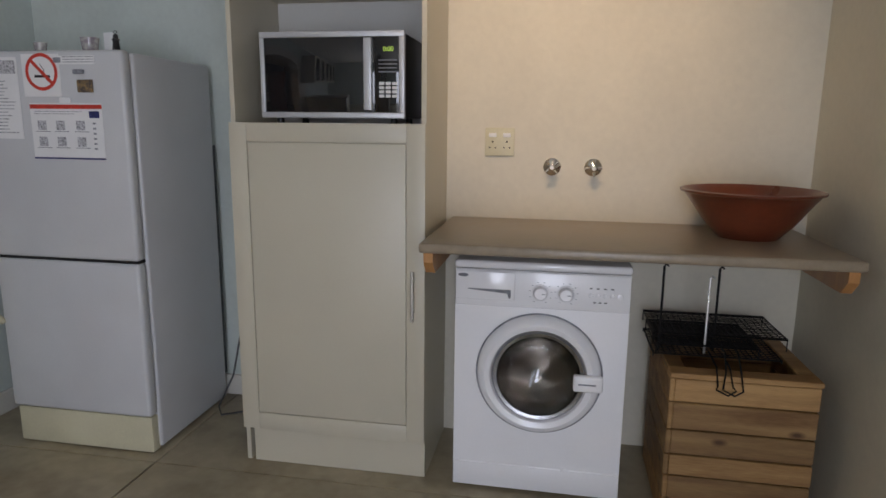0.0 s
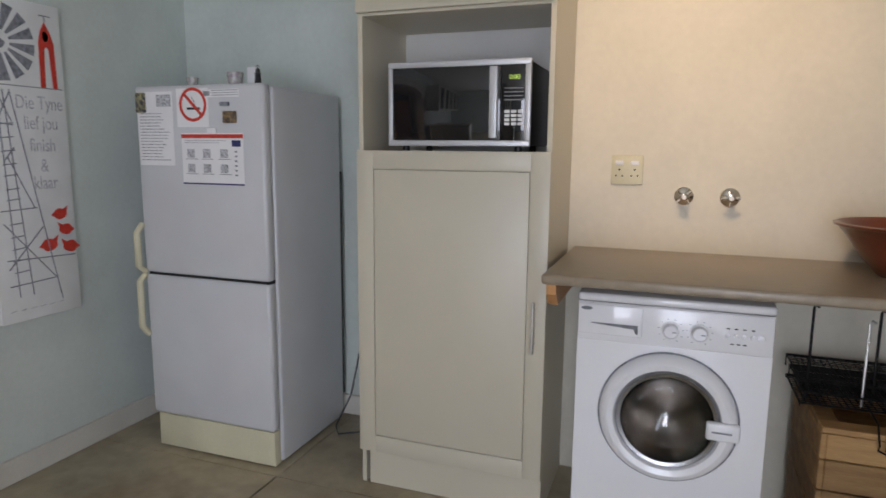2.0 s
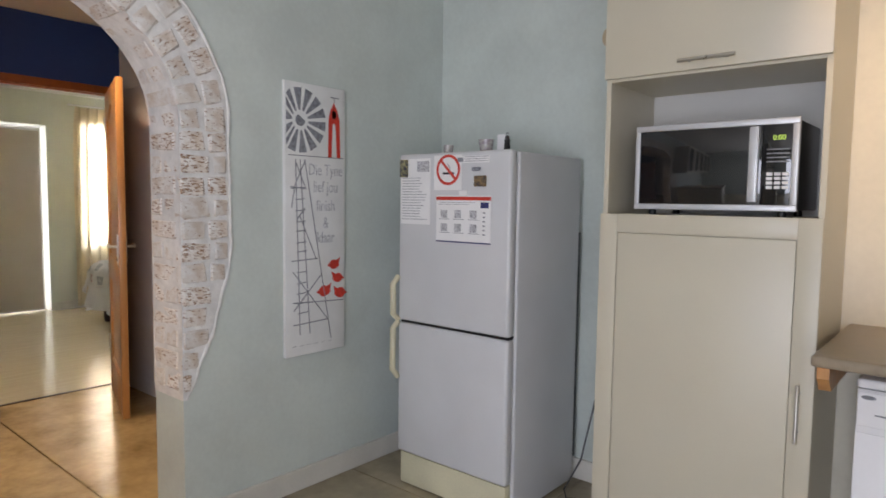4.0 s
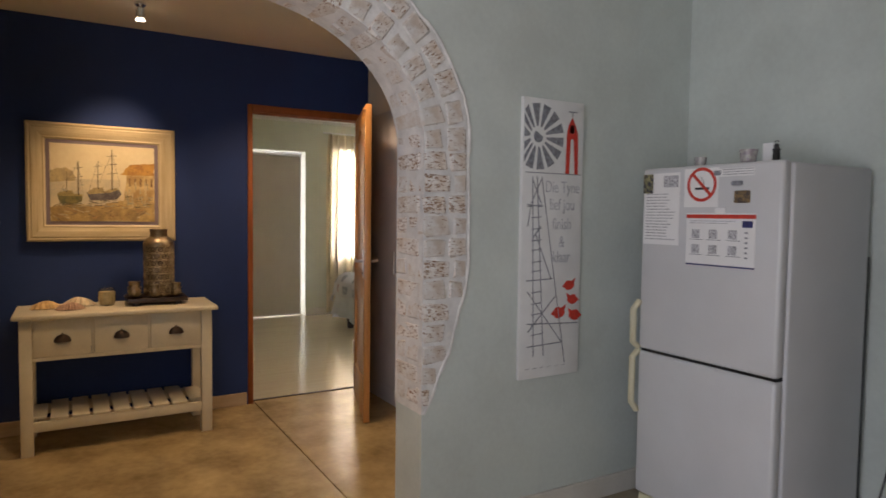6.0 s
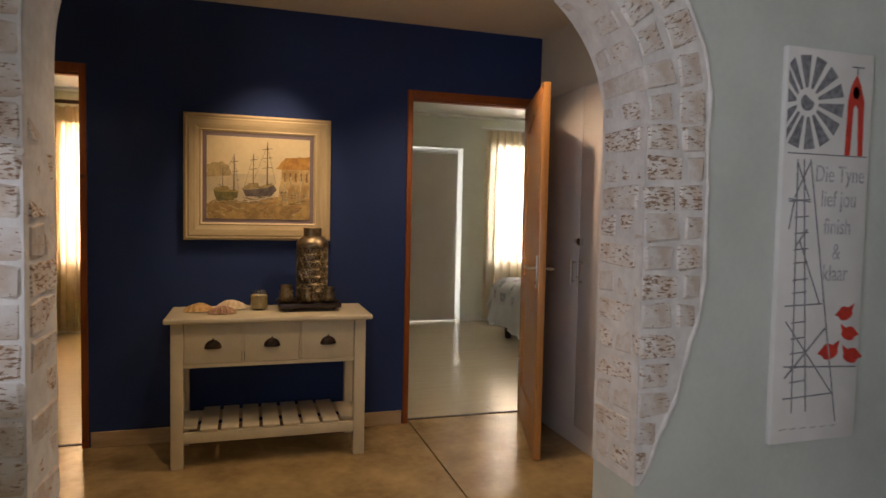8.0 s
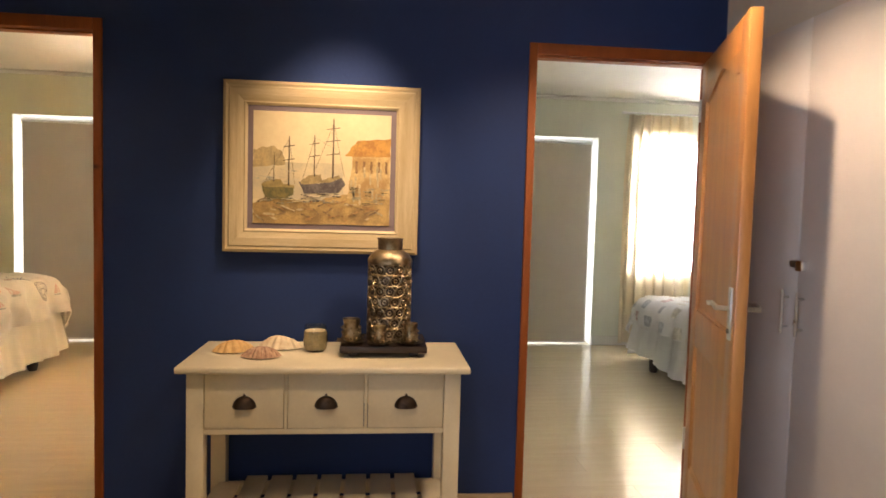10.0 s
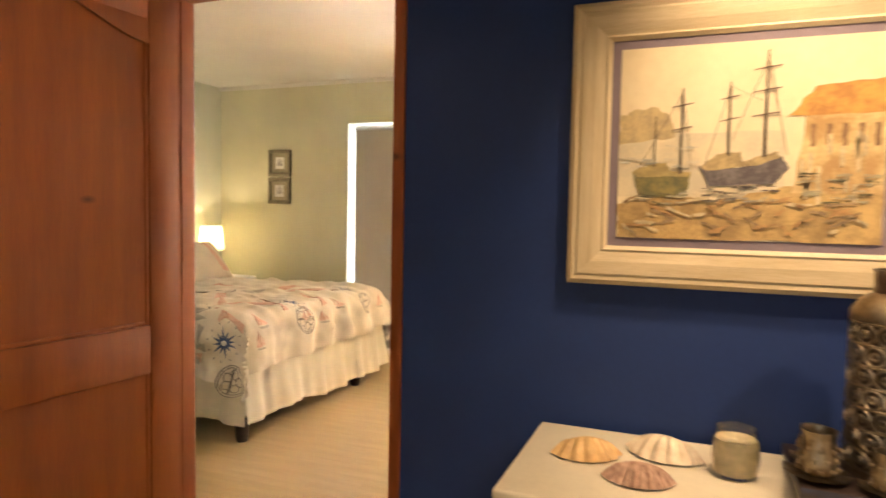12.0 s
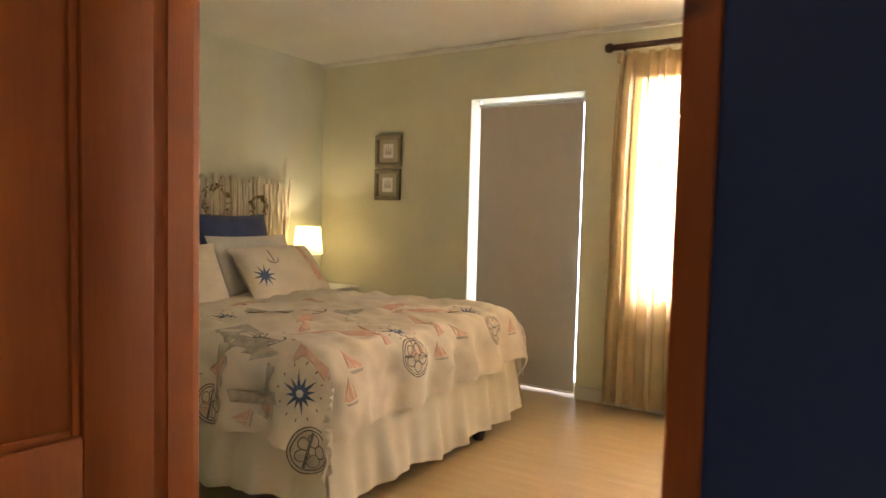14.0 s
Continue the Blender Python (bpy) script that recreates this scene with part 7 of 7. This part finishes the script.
# ---- the limewashed brick of the arch ----
def brick_mat():
    m = mat("limewashed_brick", (0.77, 0.75, 0.72), 0.9, color2=(0.62, 0.53, 0.45), scale=13, fine=60, spread=0.36, bump=1.0, random_obj=0.09)
    nt = m.node_tree
    n, l = nt.nodes, nt.links
    b = n["Principled BSDF"]
    old = b.inputs["Base Color"].links[0].from_socket
    tc, mp = n.new("ShaderNodeTexCoord"), n.new("ShaderNodeMapping")
    geo, oi, addv = n.new("ShaderNodeNewGeometry"), n.new("ShaderNodeObjectInfo"), n.new("ShaderNodeVectorMath")
    tx, rp, mx = n.new("ShaderNodeTexNoise"), n.new("ShaderNodeValToRGB"), n.new("ShaderNodeMix")
    sc = n.new("ShaderNodeMath")
    sc.operation = "MULTIPLY"
    sc.inputs[1].default_value = 40.0
    l.new(oi.outputs["Random"], sc.inputs[0])
    l.new(tc.outputs["Object"], addv.inputs[0])
    l.new(sc.outputs[0], addv.inputs[1])
    mp.inputs["Scale"].default_value = (46, 46, 150)
    l.new(addv.outputs[0], mp.inputs[0])
    l.new(mp.outputs[0], tx.inputs["Vector"])
    tx.inputs["Scale"].default_value, tx.inputs["Detail"].default_value, tx.inputs["Roughness"].default_value = 1.0, 5, 0.65
    e = rp.color_ramp.elements
    e[0].position, e[0].color = 0.575, (0, 0, 0, 1)
    e[1].position, e[1].color = 0.615, (1, 1, 1, 1)
    # some bricks have lost more of their wash than others
    thr = n.new("ShaderNodeMapRange")
    thr.inputs[3].default_value, thr.inputs[4].default_value = -0.055, 0.06
    l.new(oi.outputs["Random"], thr.inputs[0])
    sm = n.new("ShaderNodeMath")
    sm.operation = "ADD"
    l.new(tx.outputs[0], sm.inputs[0])
    l.new(thr.outputs[0], sm.inputs[1])
    l.new(sm.outputs[0], rp.inputs[0])
    mx.data_type = "RGBA"
    l.new(rp.outputs[0], mx.inputs["Factor"])
    l.new(old, mx.inputs["A"])
    mx.inputs["B"].default_value = (0.30, 0.18, 0.11, 1)
    l.new(mx.outputs["Result"], b.inputs["Base Color"])
    return m


BRICK = brick_mat()
RB = random.Random(21)
BRICKS = {}


def brick(parent, m, lx, ly, lz):
    """One worn brick, centred on its pose m; alike sizes share a mesh."""
    key = (round(lx, 2), round(ly, 2), round(lz, 2), RB.randrange(4))
    if key not in BRICKS:
        bm = bmesh.new()
        box(bm, -lx / 2, lx / 2, -ly / 2, ly / 2, -lz / 2, lz / 2, bevel=0.009, seg=1)
        for v in bm.verts:
            v.co += Vector((RB.uniform(-0.7, 0.7), RB.uniform(-1, 1), RB.uniform(-1, 1))) * 0.006
        me = bpy.data.meshes.new("brick")
        bmesh.ops.recalc_face_normals(bm, faces=bm.faces)
        bm.to_mesh(me)
        bm.free()
        me.materials.append(BRICK)
        smooth_mesh(me, 22)
        BRICKS[key] = me
    o = new("brick", BRICKS[key])
    o.matrix_basis = m @ pose(0, 0, 0, RB.uniform(-1.2, 1.2), RB.uniform(-1.2, 1.2), RB.uniform(-1.2, 1.2))
    o.parent = parent
    return o


ARCH = tagged(new("arch_surround"), "arch surround of old limewashed bricks showing brown wear", "arch", kind="structure")
C = 0.086          # height of a course
BAND = 0.205


def outer_edge(z):
    """The ragged plaster edge of the right pier, as a distance from the jamb."""
    base = BAND * min(1.0, max(0.02, (z - 0.52) / 0.52) ** 0.75)
    return base + 0.016 * noise.noise(Vector((z * 6, 3.3, 0))) + 0.008 * noise.noise(Vector((z * 21, 1.3, 0)))


ELL_C, ELL_A = (A0 + A1) / 2, (A1 - A0) / 2


def ell(q, off=0.0):
    """A point of the arch curve and its outward normal, from the right springing (q = 0) to the left (q = pi)."""
    p = 2.15 if q < math.pi / 2 else 3.0
    co, si = math.cos(q), max(0.0, math.sin(q))
    u, w = math.copysign(abs(co) ** (2 / p), co), si ** (2 / p)
    y, z = ELL_C + ELL_A * u, SPR + RISE * w
    ny, nz = math.copysign(abs(u) ** (p - 1), u) / ELL_A, w ** (p - 1) / RISE
    l = math.hypot(ny, nz)
    return y + ny / l * off, z + nz / l * off, ny / l, nz / l


# the bed of lime mortar: face band, soffit and the raised plaster lip
def mortar():
    bm = bmesh.new()
    th = 0.003
    inner, outer = [], []
    z = 0.52
    while z < SPR:
        inner.append((A1 - 0.002, z))
        outer.append((A1 + max(0.004, outer_edge(z)), z))
        z += 0.03
    n = 60
    for k in range(n + 1):
        q = math.pi * k / n
        if q > 2.75:
            break
        w = BAND + 0.016 * noise.noise(Vector((q * 5, 7.7, 0))) + 0.008 * noise.noise(Vector((q * 17, 2.2, 0)))
        y, z, _, _ = ell(q, -0.002)
        inner.append((y, z))
        y, z, _, _ = ell(q, w)
        outer.append((y, z))
    for (a, b), (c, d) in zip(zip(inner, outer), list(zip(inner, outer))[1:]):
        f = [bm.verts.new((KW + th, p[0], p[1])) for p in (a, b, d, c)]
        g = [bm.verts.new((KW - 0.002, p[0], p[1])) for p in (a, b, d, c)]
        bm.faces.new(f)
        bm.faces.new((f[1], f[2], g[2], g[1]))
        bm.faces.new((f[0], f[3], g[3], g[0]))
    box(bm, KW - 0.002, KW + th, -0.30, A0 + 0.003, FZ, SPR + 0.3)
    bmesh.ops.remove_doubles(bm, verts=bm.verts[:], dist=0.0003)
    part("mortar_bed", bm, LIMEW, ARCH, "white lime mortar between the bricks")
    # soffit and jamb lining
    bm = bmesh.new()
    prof = [(A1, 0.52)] + [(A1, 0.52 + (SPR - 0.52) * k / 6) for k in range(1, 7)] + [ell(math.pi * k / 48)[:2] for k in range(1, 48)] + [(A0, SPR - SPR * k / 8) for k in range(0, 9)]
    ins = []
    for i, (y, z) in enumerate(prof):
        dy, dz = (1, 0) if z <= SPR and y > 1 else ((-1, 0) if z <= SPR else (None, None))
        if dy is None:
            u, w = (y - ELL_C) / ELL_A, (z - SPR) / RISE
            p = 2.15 if u > 0 else 3.0
            dy, dz = math.copysign(abs(u) ** (p - 1), u) / ELL_A, w ** (p - 1) / RISE
            dy, dz = dy / math.hypot(dy, dz), dz / math.hypot(dy, dz)
        ins.append((y - dy * 0.004, z - dz * 0.004))
    for (a, b) in zip(ins, ins[1:]):
        f = [bm.verts.new(p) for p in ((KW + 0.003, a[0], a[1]), (KW + 0.003, b[0], b[1]), (AW - 0.003, b[0], b[1]), (AW - 0.003, a[0], a[1]))]
        bm.faces.new(f)
    bmesh.ops.remove_doubles(bm, verts=bm.verts[:], dist=0.0003)
    part("mortar_lining", bm, LIMEW, ARCH)
    # lip
    bm = bmesh.new()
    pts = [(KW + 0.003, y, z) for y, z in outer]
    rad = [0.006 + 0.004 * noise.noise(Vector((i * 0.9, 0.4, 0))) for i in range(len(pts))]
    tube(bm, pts, rad, 8)
    part("plaster_lip", bm, LIMEW, ARCH, "thick painted plaster edge")


mortar()
# right pier
z, row = 0.545, 0
while z + C < SPR + 0.03:
    zc = z + C / 2
    w = max(0.02, outer_edge(zc) - 0.012)
    h = C - 0.009
    # face of the pier
    spans = []
    if w < 0.10:
        spans = [(0.0, w)]
    elif row % 2:
        spans = [(0.0, min(w, 0.105))] + ([(0.113, w)] if w > 0.15 else [])
    else:
        spans = [(0.0, min(w, 0.125))] + ([(0.133, w)] if w > 0.165 else [])
    for i, (a, b) in enumerate(spans):
        brick(ARCH, pose(KW - 0.0165, A1 + (a + b) / 2 - (0.003 if i == 0 else 0), zc), 0.05, b - a, h)
    # soffit of the jamb
    d = KW - AW
    if row % 2:
        cells = [(0.012, d - 0.02)]
    else:
        cells = [(0.012, d / 2 - 0.008), (d / 2 + 0.008, d - 0.02)]
    for a, b in cells:
        brick(ARCH, pose(KW - (a + b) / 2 - 0.012, A1 + 0.014, zc), b - a, 0.04, h)
    z += C
    row += 1
# voussoirs
q, row = 0.05, 0
while q < 2.8:
    y, z, ny, nz = ell(q)
    y2, z2, _, _ = ell(q + 0.01)
    speed = math.hypot(y2 - y, z2 - z) / 0.01
    ang = math.degrees(math.atan2(nz, ny))
    for k, (a, b) in enumerate(((0.0, 0.098), (0.112, BAND - 0.015)) if row % 2 else ((0.0, 0.085), (0.099, BAND - 0.012))):
        yy, zz, _, _ = ell(q, (a + b) / 2 - (0.004 if k == 0 else 0))
        brick(ARCH, Matrix.Translation((KW - 0.0165, yy, zz)) @ pose(0, 0, 0, ang), 0.05, b - a, C - 0.006 + 0.022 * k)
    d = KW - AW
    for a, b in ([(0.012, d - 0.02)] if row % 2 else [(0.012, d / 2 - 0.008), (d / 2 + 0.008, d - 0.02)]):
        yy, zz, _, _ = ell(q, 0.014)
        brick(ARCH, Matrix.Translation((KW - (a + b) / 2 - 0.012, yy, zz)) @ pose(0, 0, 0, ang), b - a, 0.04, C - 0.018)
    q += (C + 0.004) / speed
    row += 1
# left pier, bonded over the wall beside it
z, row = FZ, 0
while z + C < SPR + 0.34:
    zc, h = z + C / 2, C - 0.003
    top = z + C > SPR
    x0 = A0 if not top else A0 + 0.0
    y = x0 + 0.003
    first = 0.11 if row % 2 else 0.215
    while y > -0.30:
        a = max(-0.30, y - first)
        if y - a > 0.03:
            brick(ARCH, pose(KW - 0.0165, (a + y) / 2, zc), 0.05, y - a - 0.003, h)
        y -= first + 0.002
        first = 0.215
    if not top:
        d = KW - AW
        for a, b in ([(0.012, d - 0.02)] if row % 2 else [(0.012, d / 2 - 0.008), (d / 2 + 0.008, d - 0.02)]):
            brick(ARCH, pose(KW - (a + b) / 2 - 0.012, A0 - 0.014, zc), b - a, 0.04, h)
    z += C
    row += 1
